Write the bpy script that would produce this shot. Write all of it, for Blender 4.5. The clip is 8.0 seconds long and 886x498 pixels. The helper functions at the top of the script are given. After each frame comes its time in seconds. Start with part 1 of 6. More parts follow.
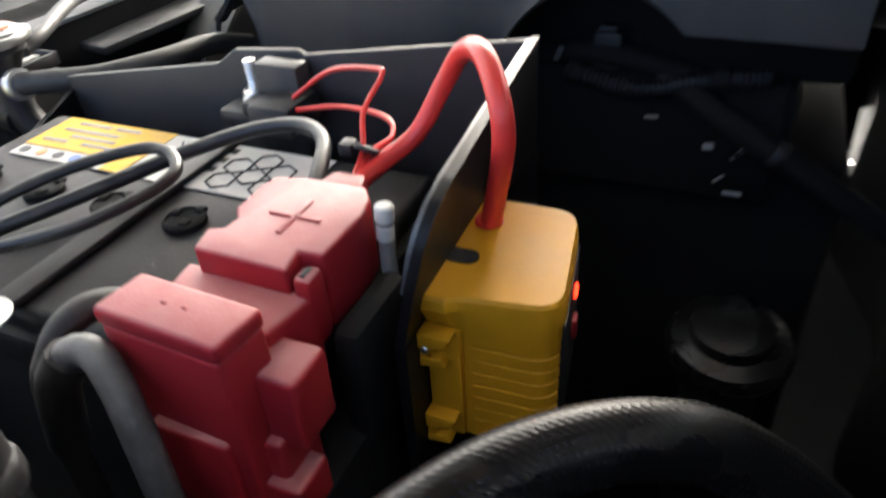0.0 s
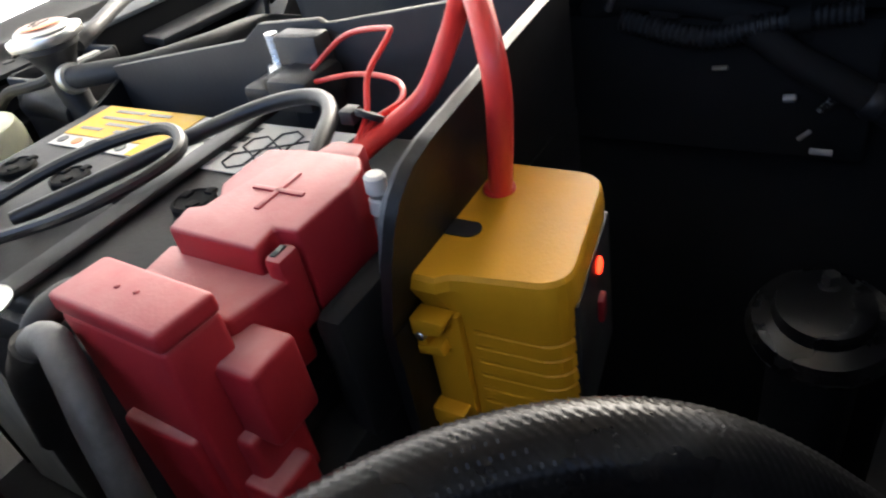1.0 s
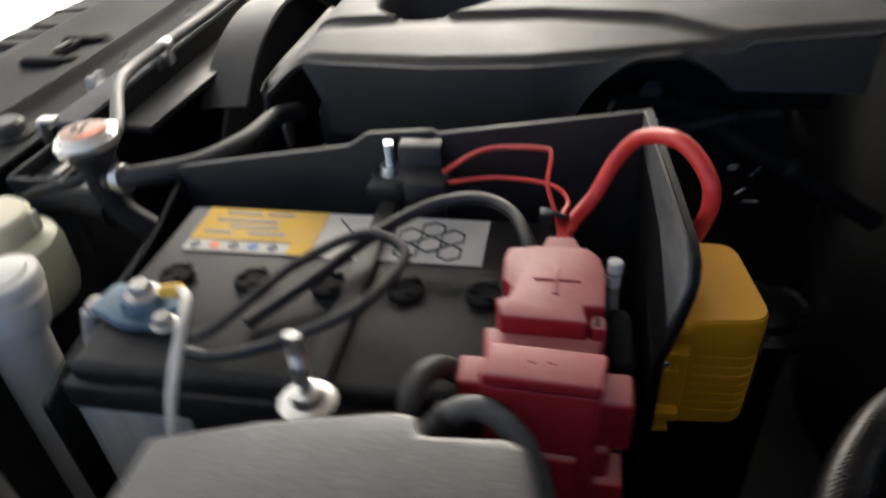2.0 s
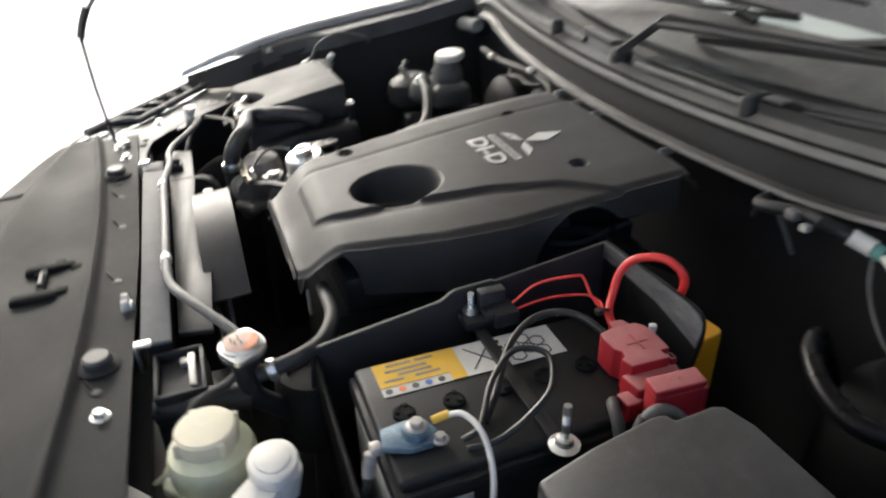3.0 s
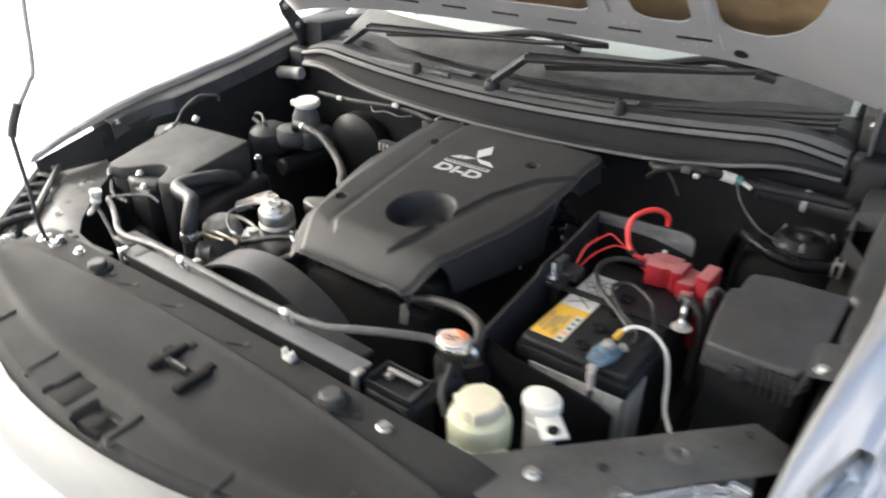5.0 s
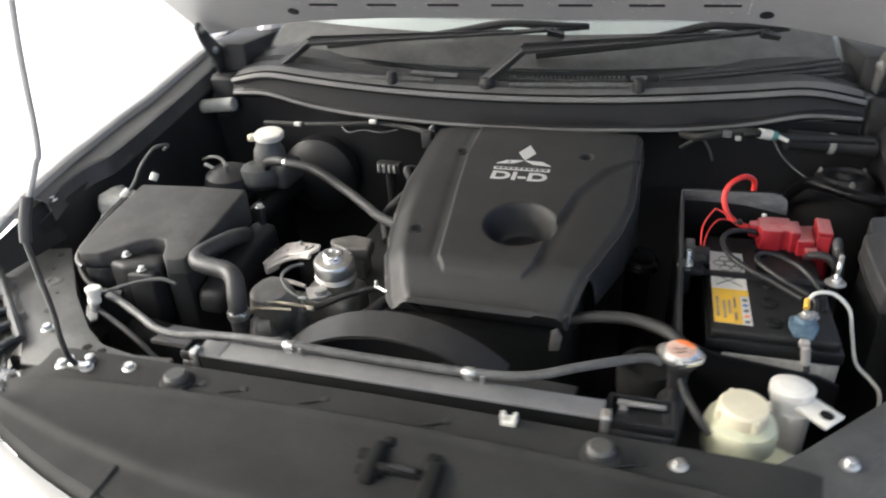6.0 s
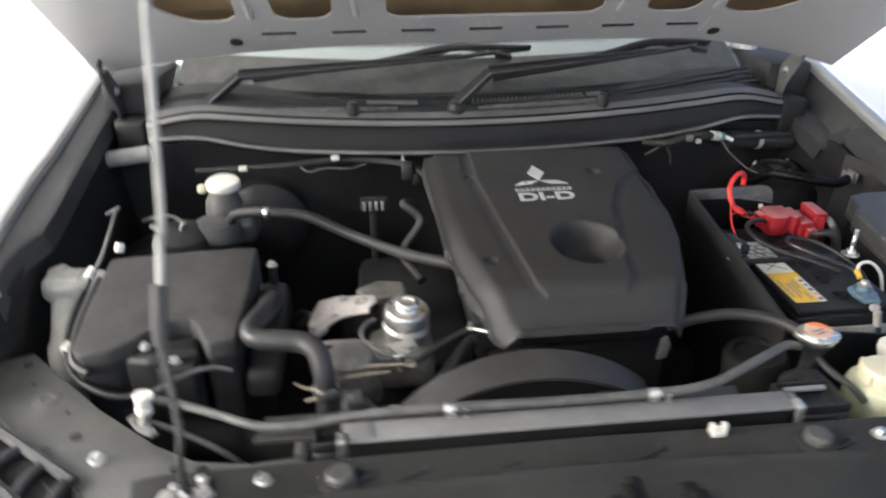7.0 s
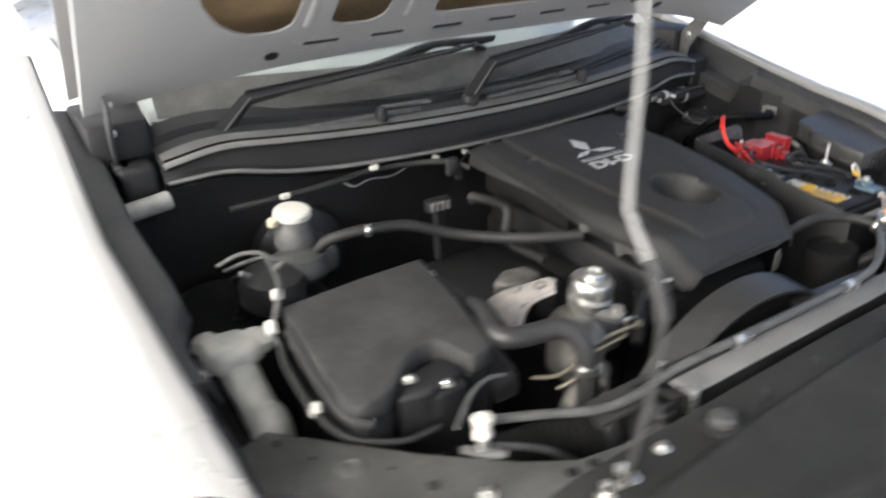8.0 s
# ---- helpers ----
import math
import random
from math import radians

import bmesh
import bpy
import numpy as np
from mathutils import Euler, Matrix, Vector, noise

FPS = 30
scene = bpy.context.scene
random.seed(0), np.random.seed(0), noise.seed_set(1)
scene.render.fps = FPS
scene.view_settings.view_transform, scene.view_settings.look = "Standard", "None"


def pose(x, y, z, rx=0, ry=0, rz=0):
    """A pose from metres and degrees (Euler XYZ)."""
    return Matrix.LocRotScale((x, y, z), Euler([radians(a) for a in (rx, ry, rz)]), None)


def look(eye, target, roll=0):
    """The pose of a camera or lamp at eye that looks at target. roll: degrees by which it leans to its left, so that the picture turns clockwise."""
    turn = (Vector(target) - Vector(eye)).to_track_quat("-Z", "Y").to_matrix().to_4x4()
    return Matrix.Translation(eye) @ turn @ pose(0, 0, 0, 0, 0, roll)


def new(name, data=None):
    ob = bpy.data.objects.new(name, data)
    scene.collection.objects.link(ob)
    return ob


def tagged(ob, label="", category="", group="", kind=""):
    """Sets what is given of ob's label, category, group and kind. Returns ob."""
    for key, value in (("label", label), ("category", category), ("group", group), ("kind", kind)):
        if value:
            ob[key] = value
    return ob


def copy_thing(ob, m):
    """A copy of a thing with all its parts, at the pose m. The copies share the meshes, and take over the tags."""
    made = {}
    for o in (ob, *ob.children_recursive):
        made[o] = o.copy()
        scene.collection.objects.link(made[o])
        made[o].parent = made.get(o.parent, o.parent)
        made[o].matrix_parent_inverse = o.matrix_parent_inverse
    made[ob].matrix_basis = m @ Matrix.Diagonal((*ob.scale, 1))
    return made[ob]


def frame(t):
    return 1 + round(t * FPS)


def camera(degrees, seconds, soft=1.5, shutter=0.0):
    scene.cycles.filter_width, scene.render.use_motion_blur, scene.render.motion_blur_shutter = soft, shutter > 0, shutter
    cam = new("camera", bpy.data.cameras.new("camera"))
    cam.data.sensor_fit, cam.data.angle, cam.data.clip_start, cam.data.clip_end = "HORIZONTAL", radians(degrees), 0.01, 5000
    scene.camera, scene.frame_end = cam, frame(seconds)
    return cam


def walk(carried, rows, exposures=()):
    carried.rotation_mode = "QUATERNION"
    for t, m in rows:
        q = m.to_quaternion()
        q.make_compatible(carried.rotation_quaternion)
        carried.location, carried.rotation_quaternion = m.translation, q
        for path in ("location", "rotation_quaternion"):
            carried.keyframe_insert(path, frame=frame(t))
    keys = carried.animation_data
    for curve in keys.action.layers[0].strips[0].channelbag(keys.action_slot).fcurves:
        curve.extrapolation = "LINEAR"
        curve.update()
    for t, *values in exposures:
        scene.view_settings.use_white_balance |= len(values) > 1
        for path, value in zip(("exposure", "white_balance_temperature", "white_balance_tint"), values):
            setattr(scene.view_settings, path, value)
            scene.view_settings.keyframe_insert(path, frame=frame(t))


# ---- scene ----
from mathutils.geometry import delaunay_2d_cdt

cam = camera(65.0, 8.0, soft=2.0, shutter=0.7)
PATH = [
    (0, (0.781, 0.956, 1.206), (-0.686, 0.257, 0.041), -4.1),
    (0.2, (0.763, 0.972, 1.187), (-0.641, 0.164, 0.014), -7.3),
    (0.5, (0.74, 0.985, 1.175), (-0.614, 0.1, -0.002), -10.5),
    (1, (0.738, 0.981, 1.175), (-0.576, 0.023, 0.01), -11.9),
    (1.2, (0.743, 0.974, 1.179), (-0.574, 0.009, 0.024), -11.6),
    (1.5, (0.79, 0.937, 1.214), (-0.587, 0.094, 0.033), -10.3),
    (1.6, (0.81, 0.912, 1.23), (-0.603, 0.147, 0.039), -8.7),
    (1.8, (0.852, 0.858, 1.261), (-0.64, 0.259, 0.073), -7.0),
    (2, (0.89, 0.785, 1.299), (-0.684, 0.451, 0.111), -4.0),
    (2.2, (0.926, 0.707, 1.341), (-0.694, 0.592, 0.173), -2.9),
    (3.4, (1.127, 0.199, 1.568), (-0.399, 1.086, 0.627), 1.2),
    (3.5, (1.13, 0.156, 1.572), (-0.355, 1.108, 0.63), 2.0),
    (4, (1.117, -0.073, 1.609), (-0.22, 1.052, 0.636), 0.4),
    (4.5, (1.059, -0.262, 1.648), (-0.102, 1.058, 0.693), 0.9),
    (5, (0.897, -0.321, 1.646), (-0.159, 1.086, 0.695), 0.4),
    (5.2, (0.8, -0.334, 1.636), (-0.204, 1.115, 0.691), -0.8),
    (6.3, (0.165, -0.479, 1.642), (-0.143, 1.242, 0.67), -1.9),
    (6.5, (0.064, -0.477, 1.625), (-0.095, 1.269, 0.663), -0.6),
    (7, (-0.246, -0.441, 1.631), (-0.068, 1.326, 0.711), -0.4),
    (7.3, (-0.458, -0.423, 1.634), (-0.05, 1.315, 0.777), -1.0),
    (7.5, (-0.614, -0.401, 1.633), (-0.012, 1.301, 0.772), -1.6),
    (8, (-0.98, -0.21, 1.599), (-0.039, 1.312, 0.706), -1.8),
]
walk(cam, [(t, look(eye, target, roll)) for t, eye, target, roll in PATH],
     exposures=[(t, stops, kelvin, 4) for t, stops, kelvin in ((0.0, 3.0, 6350), (1.2, 3.0, 6350), (2.0, 1.75, 6350), (3.5, 1.75, 6200), (4.5, 2.2, 6280), (5.2, 2.25, 6220), (6.5, 1.82, 6130), (7.5, 2.0, 6080), (8.0, 1.8, 6080))])

# ---- world and light: bright overcast daylight round a car with its hood up ----
world = bpy.data.worlds.new("daylight")
scene.world = world
world.use_nodes = True
wn = world.node_tree
sky = wn.nodes.new("ShaderNodeTexSky")
sky.sky_type, sky.sun_disc = "NISHITA", False
sky.sun_elevation, sky.sun_rotation = radians(36), radians(260)
sky.air_density, sky.dust_density, sky.ozone_density = 0.45, 7.0, 0.6
wn.links.new(sky.outputs[0], wn.nodes["Background"].inputs[0])
wn.nodes["Background"].inputs[1].default_value = 0.15
sun_data = bpy.data.lights.new("sun", "SUN")
sun_data.energy, sun_data.angle, sun_data.color = 0.6, radians(40), (1.0, 0.99, 0.975)
sun = new("sun", sun_data)
sun.matrix_world = look((-8, -1.0, 6.9), (0, 0.4, 1))


# ---- geometry: lists of points and faces, in metres ----
def joined(*geos):
    vs, fs = [], []
    for v, f in geos:
        n = len(vs)
        vs += [tuple(p) for p in v]
        fs += [tuple(i + n for i in face) for face in f]
    return vs, fs


def moved(geo, m):
    return [tuple(m @ Vector(p)) for p in geo[0]], geo[1]


def mirrored(geo):
    return [(-x, y, z) for x, y, z in geo[0]], [tuple(reversed(f)) for f in geo[1]]


def from_bm(bm):
    bm.verts.index_update()
    geo = [tuple(v.co) for v in bm.verts], [tuple(v.index for v in f.verts) for f in bm.faces]
    bm.free()
    return geo


def softened(bm, bevel, seg=2):
    if bevel > 0:
        bmesh.ops.bevel(bm, geom=bm.edges[:], offset=bevel, segments=seg, profile=0.5, affect="EDGES", clamp_overlap=True)
    return from_bm(bm)


def block(x0, x1, y0, y1, z0, z1, bevel=0.0, seg=2):
    bm = bmesh.new()
    bmesh.ops.create_cube(bm, size=1)
    for v in bm.verts:
        v.co = ((x0 + x1) / 2 + v.co.x * (x1 - x0), (y0 + y1) / 2 + v.co.y * (y1 - y0), (z0 + z1) / 2 + v.co.z * (z1 - z0))
    return softened(bm, bevel, seg)


def prism(poly, lo, hi, axis="z", bevel=0.0, seg=2, taper=1.0):
    """A polygon, pushed from lo to hi along an axis; taper narrows the hi end."""
    cx, cy = sum(p[0] for p in poly) / len(poly), sum(p[1] for p in poly) / len(poly)

    def put(a, b, c):
        return {"z": (a, b, c), "y": (a, c, b), "x": (c, a, b)}[axis]
    bm = bmesh.new()
    low = [bm.verts.new(put(a, b, lo)) for a, b in poly]
    top = [bm.verts.new(put(cx + (a - cx) * taper, cy + (b - cy) * taper, hi)) for a, b in poly]
    bm.faces.new(low[::-1])
    bm.faces.new(top)
    for i in range(len(poly)):
        j = (i + 1) % len(poly)
        bm.faces.new((low[i], low[j], top[j], top[i]))
    bmesh.ops.recalc_face_normals(bm, faces=bm.faces[:])
    return softened(bm, bevel, seg)


def curve_points(points, steps=8):
    """Points along a smooth line through the given ones."""
    p = [Vector(q) for q in points]
    if len(p) < 3:
        return [p[0].lerp(p[-1], i / steps) for i in range(steps + 1)]
    p = [2 * p[0] - p[1], *p, 2 * p[-1] - p[-2]]
    out = []
    for i in range(1, len(p) - 2):
        a, b, c, d = p[i - 1:i + 3]
        for k in range(steps):
            t = k / steps
            out.append(0.5 * (2 * b + (c - a) * t + (2 * a - 5 * b + 4 * c - d) * t * t + (3 * b - a - 3 * c + d) * t ** 3))
    return out + [p[-2]]


def tube(points, r, seg=10, steps=8, shape=None):
    """A round cable or pipe; shape(u, d) scales the radius at part u of the way, d metres along."""
    line = curve_points(points, steps) if steps else [Vector(q) for q in points]
    vs, fs, far = [], [], 0.0
    ahead = (line[1] - line[0]).normalized()
    side = ahead.orthogonal().normalized()
    for i, q in enumerate(line):
        t = (line[min(i + 1, len(line) - 1)] - line[max(i - 1, 0)]).normalized()
        side = (side - t * side.dot(t)).normalized()
        up = t.cross(side)
        far += (q - line[i - 1]).length if i else 0.0
        k = r * (shape(i / (len(line) - 1), far) if shape else 1.0)
        for j in range(seg):
            a = 2 * math.pi * j / seg
            vs.append(tuple(q + (side * math.cos(a) + up * math.sin(a)) * k))
    for i in range(len(line) - 1):
        for j in range(seg):
            k = (j + 1) % seg
            fs.append((i * seg + j, i * seg + k, (i + 1) * seg + k, (i + 1) * seg + j))
    fs += [tuple(range(seg))[::-1], tuple((len(line) - 1) * seg + j for j in range(seg))]
    return vs, fs


def ribbed(points, r, pitch=0.005, depth=0.12, seg=14):
    """A corrugated tube with real rings."""
    line = curve_points(points, 24)
    length = sum((b - a).length for a, b in zip(line, line[1:]))
    n, even, run, goal = max(8, int(length / pitch * 4)), [], 0.0, 0.0
    for a, b in zip(line, line[1:]):
        d = (b - a).length
        while goal <= run + d and d > 0:
            even.append(a.lerp(b, (goal - run) / d))
            goal += length / n
        run += d
    return tube(even, r, seg, 0, lambda u, d: 1 + depth * math.sin(2 * math.pi * d / pitch))


def turned(profile, at, way=(0, 0, 1), seg=28):
    """A shape on the lathe: rows of radius and height along the way from at."""
    turn = Vector(way).to_track_quat("Z", "Y").to_matrix().to_4x4()
    m = Matrix.Translation(at) @ turn
    vs, fs = [], []
    for r, h in profile:
        vs += [tuple(m @ Vector((max(r, 1e-5) * math.cos(2 * math.pi * j / seg), max(r, 1e-5) * math.sin(2 * math.pi * j / seg), h))) for j in range(seg)]
    for i in range(len(profile) - 1):
        for j in range(seg):
            k = (j + 1) % seg
            fs.append((i * seg + j, i * seg + k, (i + 1) * seg + k, (i + 1) * seg + j))
    fs += [tuple(range(seg))[::-1], tuple((len(profile) - 1) * seg + j for j in range(seg))]
    return vs, fs


def rod(a, b, r, seg=12):
    d = (Vector(b) - Vector(a)).length
    e = min(r * 0.25, d * 0.3)
    return turned([(r - e, 0), (r, e), (r, d - e), (r - e, d)], a, Vector(b) - Vector(a), seg)


def sheet(place, nu, nv, thick=0.003):
    """A curved panel with thickness: place(u, v) for u and v from 0 to 1; the thickness goes to the back."""
    p = np.array([[place(i / nu, j / nv) for j in range(nv + 1)] for i in range(nu + 1)], float)
    du, dv = np.gradient(p, axis=0), np.gradient(p, axis=1)
    n = np.cross(du, dv)
    n /= np.linalg.norm(n, axis=2, keepdims=True) + 1e-12
    back = p - n * thick
    vs = [tuple(map(float, q)) for q in p.reshape(-1, 3)] + [tuple(map(float, q)) for q in back.reshape(-1, 3)]
    w, m, fs = nv + 1, (nu + 1) * (nv + 1), []
    for i in range(nu):
        for j in range(nv):
            a, b, c, d = i * w + j, (i + 1) * w + j, (i + 1) * w + j + 1, i * w + j + 1
            fs += [(a, b, c, d), (m + d, m + c, m + b, m + a)]
    rim = [i * w for i in range(nu + 1)] + [nu * w + j for j in range(1, nv + 1)]
    rim += [i * w + nv for i in range(nu - 1, -1, -1)] + [j for j in range(nv - 1, 0, -1)]
    for i, a in enumerate(rim):
        b = rim[(i + 1) % len(rim)]
        fs.append((b, a, m + a, m + b))
    return vs, fs


def hex_bolt(at, r=0.007, h=0.006, way=(0, 0, 1)):
    """A hexagon head on a flange washer."""
    head = turned([(r * 0.85, 0), (r, h * 0.15), (r, h * 0.8), (r * 0.85, h)], Vector(at) + Vector(way).normalized() * h * 0.3, way, 6)
    return joined(turned([(r * 1.5, 0), (r * 1.5, h * 0.2), (r * 1.2, h * 0.35)], at, way, 16), head)


ORIGIN = {}


def mesh_object(name, geo, material, origin, crease=35):
    me = bpy.data.meshes.new(name)
    o = Vector(origin)
    me.from_pydata([tuple(Vector(p) - o) for p in geo[0]], [], geo[1])
    bm = bmesh.new()
    bm.from_mesh(me)
    bmesh.ops.recalc_face_normals(bm, faces=bm.faces[:])
    bm.to_mesh(me)
    bm.free()
    me.polygons.foreach_set("use_smooth", [True] * len(me.polygons))
    me.set_sharp_from_angle(angle=radians(crease))
    me.materials.append(material)
    return new(name, me)


def thing(name, at, label, category, group="", kind=""):
    """An Empty at a thing's base, for its parts."""
    ob = new(name)
    ob.location, ob.empty_display_size = at, 0.05
    ORIGIN[ob] = Vector(at)
    return tagged(ob, label, category, group, kind)


def part(name, geo, material, parent, label="", crease=35):
    ob = mesh_object(name, geo, material, ORIGIN[parent], crease)
    ob.parent = parent
    ORIGIN[ob] = ORIGIN[parent]
    return tagged(ob, label)


def solo(name, geo, material, label, category, group="", kind="", crease=35):
    """A thing of one mesh, with its origin at the middle of its base."""
    a = np.array(geo[0])
    at = ((a[:, 0].min() + a[:, 0].max()) / 2, (a[:, 1].min() + a[:, 1].max()) / 2, a[:, 2].min())
    ob = mesh_object(name, geo, material, at, crease)
    ob.location = at
    ORIGIN[ob] = Vector(at)
    return tagged(ob, label, category, group, kind)


# ---- materials ----
def surface(name, colour, rough=0.5, metal=0.0, vary=0.25, grain=220.0, patch=7.0, bump=0.15, dust=0.0, coat=0.0, dust_colour=(0.28, 0.28, 0.27), stretch=(1, 1, 1), spec=0.5, top_pale=0.0, top_pale_colour=(0.5, 0.48, 0.45)):
    """A painted, moulded or cast surface: patches, fine grain, relief and dust with its own shape."""
    m = bpy.data.materials.new(name)
    m.use_nodes = True
    t = m.node_tree
    b = t.nodes["Principled BSDF"]
    at = t.nodes.new("ShaderNodeTexCoord")
    mp = t.nodes.new("ShaderNodeMapping")
    mp.inputs["Scale"].default_value = stretch
    t.links.new(at.outputs["Object"], mp.inputs[0])

    def noise_at(scale, detail, roughness):
        n = t.nodes.new("ShaderNodeTexNoise")
        n.inputs["Scale"].default_value, n.inputs["Detail"].default_value, n.inputs["Roughness"].default_value = scale, detail, roughness
        t.links.new(mp.outputs[0], n.inputs["Vector"])
        return n

    def ramp(n, lo, hi, a, c):
        r = t.nodes.new("ShaderNodeMapRange")
        r.inputs[1].default_value, r.inputs[2].default_value, r.inputs[3].default_value, r.inputs[4].default_value = lo, hi, a, c
        t.links.new(n.outputs[0], r.inputs[0])
        return r
    big, fine = noise_at(patch, 6, 0.6), noise_at(grain, 3, 0.5)
    c = [max(0.0, x * (1 - vary)) for x in colour], [min(1.0, x * (1 + vary)) for x in colour]
    mix = t.nodes.new("ShaderNodeMix")
    mix.data_type = "RGBA"
    mix.inputs[6].default_value, mix.inputs[7].default_value = (*c[0], 1), (*c[1], 1)
    t.links.new(ramp(big, 0.3, 0.7, 0, 1).outputs[0], mix.inputs[0])
    out = mix.outputs[2]
    if dust > 0:
        d = t.nodes.new("ShaderNodeMix")
        d.data_type = "RGBA"
        d.inputs[7].default_value = (*dust_colour, 1)
        t.links.new(out, d.inputs[6])
        mul = t.nodes.new("ShaderNodeMath")
        mul.operation = "MULTIPLY"
        t.links.new(ramp(noise_at(patch * 2.3, 8, 0.7), 0.38, 0.75, 0, dust).outputs[0], mul.inputs[0])
        t.links.new(ramp(fine, 0.3, 0.65, 0.45, 1).outputs[0], mul.inputs[1])
        t.links.new(mul.outputs[0], d.inputs[0])
        out = d.outputs[2]
    # Upward faces take a paler colour: dust and painted-in sheen together.
    if top_pale > 0:
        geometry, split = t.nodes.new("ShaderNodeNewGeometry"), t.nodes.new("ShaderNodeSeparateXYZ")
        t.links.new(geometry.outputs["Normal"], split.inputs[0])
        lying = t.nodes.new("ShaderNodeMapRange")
        lying.inputs[1].default_value, lying.inputs[2].default_value, lying.inputs[4].default_value = 0.6, 0.97, top_pale
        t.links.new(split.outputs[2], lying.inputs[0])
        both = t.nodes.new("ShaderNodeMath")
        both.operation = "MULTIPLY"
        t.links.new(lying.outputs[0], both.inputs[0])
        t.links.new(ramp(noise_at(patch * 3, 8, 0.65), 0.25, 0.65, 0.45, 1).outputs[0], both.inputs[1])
        paled_top = t.nodes.new("ShaderNodeMix")
        paled_top.data_type = "RGBA"
        paled_top.inputs[7].default_value = (*top_pale_colour, 1)
        t.links.new(out, paled_top.inputs[6])
        t.links.new(both.outputs[0], paled_top.inputs[0])
        out = paled_top.outputs[2]
    t.links.new(out, b.inputs["Base Color"])
    t.links.new(ramp(big, 0.25, 0.75, max(0.02, rough - 0.1), min(1, rough + 0.12)).outputs[0], b.inputs["Roughness"])
    b.inputs["Metallic"].default_value = metal
    b.inputs["Coat Weight"].default_value = coat
    b.inputs["Specular IOR Level"].default_value = spec
    if bump > 0:
        bp = t.nodes.new("ShaderNodeBump")
        bp.inputs["Strength"].default_value, bp.inputs["Distance"].default_value = bump, 0.001
        t.links.new(fine.outputs[0], bp.inputs["Height"])
        t.links.new(bp.outputs[0], b.inputs["Normal"])
    return m


PAINT = surface("silver_blue_paint", (0.46, 0.458, 0.452), 0.30, 0.4, 0.05, 900, 3, 0.0, coat=0.4)
# NOSE: body silver with shade put into its colour against sky glare.
NOSE = surface("dusty_silver_toned_down", (0.24, 0.24, 0.235), 0.5, 0.2, 0.15, 200, 8, 0.05, dust=0.3, stretch=(0.3, 2, 2))
# Inner body paint near black; the flanges' shade is put into its colour.
INNER_PAINT = surface("shaded_inner_body_paint", (0.040, 0.041, 0.043), 0.45, 0.1, 0.2, 300, 6, 0.06, dust=0.3, dust_colour=(0.15, 0.15, 0.145))
PANEL = surface("dusty_black_panel", (0.022, 0.022, 0.0215), 0.72, 0.0, 0.25, 260, 4, 0.12, dust=0.4, dust_colour=(0.064, 0.065, 0.063), spec=0.2)
SHELF_METAL = surface("dusty_dark_sheet_metal", (0.05, 0.05, 0.048), 0.5, 0.0, 0.25, 260, 5, 0.12, dust=0.6, dust_colour=(0.16, 0.158, 0.15))
LID_PLASTIC = surface("dusty_satin_lid", (0.030, 0.030, 0.031), 0.40, 0.0, 0.2, 400, 6, 0.2, dust=0.45, dust_colour=(0.13, 0.128, 0.125), spec=0.6)
BOX_LID = surface("dusty_matt_box_lid", (0.034, 0.034, 0.034), 0.62, 0.0, 0.2, 400, 6, 0.2, dust=0.45, dust_colour=(0.12, 0.119, 0.115), spec=0.3)
PLASTIC = surface("black_moulded_plastic", (0.024, 0.024, 0.025), 0.45, 0.0, 0.2, 500, 8, 0.25, dust=0.25, dust_colour=(0.10, 0.098, 0.095))
COVER = surface("grained_black_engine_cover", (0.020, 0.0198, 0.0195), 0.54, 0.0, 0.12, 700, 5, 0.3, dust=0.3, dust_colour=(0.050, 0.050, 0.048), spec=0.4)
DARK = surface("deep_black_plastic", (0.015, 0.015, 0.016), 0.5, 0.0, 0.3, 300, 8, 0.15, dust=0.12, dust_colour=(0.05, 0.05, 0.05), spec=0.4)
# Near-black for black parts, and painted shade for recesses and deep bay parts.
PIT = surface("dull_black_recess_shade", (0.011, 0.011, 0.011), 0.8, 0.0, 0.3, 300, 8, 0.1, spec=0.15)
DUSTY_GREY = surface("grey_dusted_plastic", (0.105, 0.104, 0.102), 0.5, 0.0, 0.2, 300, 6, 0.12, dust=0.4)
SHROUD = surface("satin_black_shroud", (0.026, 0.026, 0.026), 0.45, 0.0, 0.2, 300, 6, 0.12, dust=0.4, dust_colour=(0.088, 0.087, 0.085), spec=0.45)
CAST = surface("dull_cast_alloy", (0.44, 0.41, 0.385), 0.5, 0.3, 0.35, 150, 22, 0.5, dust=0.35)
SMOKY = surface("smoky_plastic", (0.062, 0.063, 0.062), 0.4, 0.0, 0.3, 200, 14, 0.08, dust=0.2)
MILKY = surface("dull_milky_plastic", (0.42, 0.42, 0.39), 0.5, vary=0.35, patch=14, dust=0.35)
GLOSS_RUBBER = surface("glossy_black_tube", (0.010, 0.010, 0.010), 0.28, 0.0, 0.2, 300, 10, 0.05)
RUBBER = surface("black_rubber", (0.018, 0.018, 0.018), 0.6, 0.0, 0.25, 300, 10, 0.2, dust=0.2, dust_colour=(0.08, 0.08, 0.077))
CABLE = surface("black_cable_sheath", (0.011, 0.011, 0.011), 0.38, 0.0, 0.2, 300, 10, 0.08, dust=0.12, dust_colour=(0.06, 0.06, 0.058))
BRAID = surface("glossy_braided_sleeve", (0.004, 0.004, 0.0045), 0.30, 0.0, 0.2, 400, 20, 0.05, spec=0.16)
GREY_HOSE = surface("dusty_grey_hose", (0.058, 0.058, 0.058), 0.5, 0.0, 0.2, 300, 12, 0.2, dust=0.4)
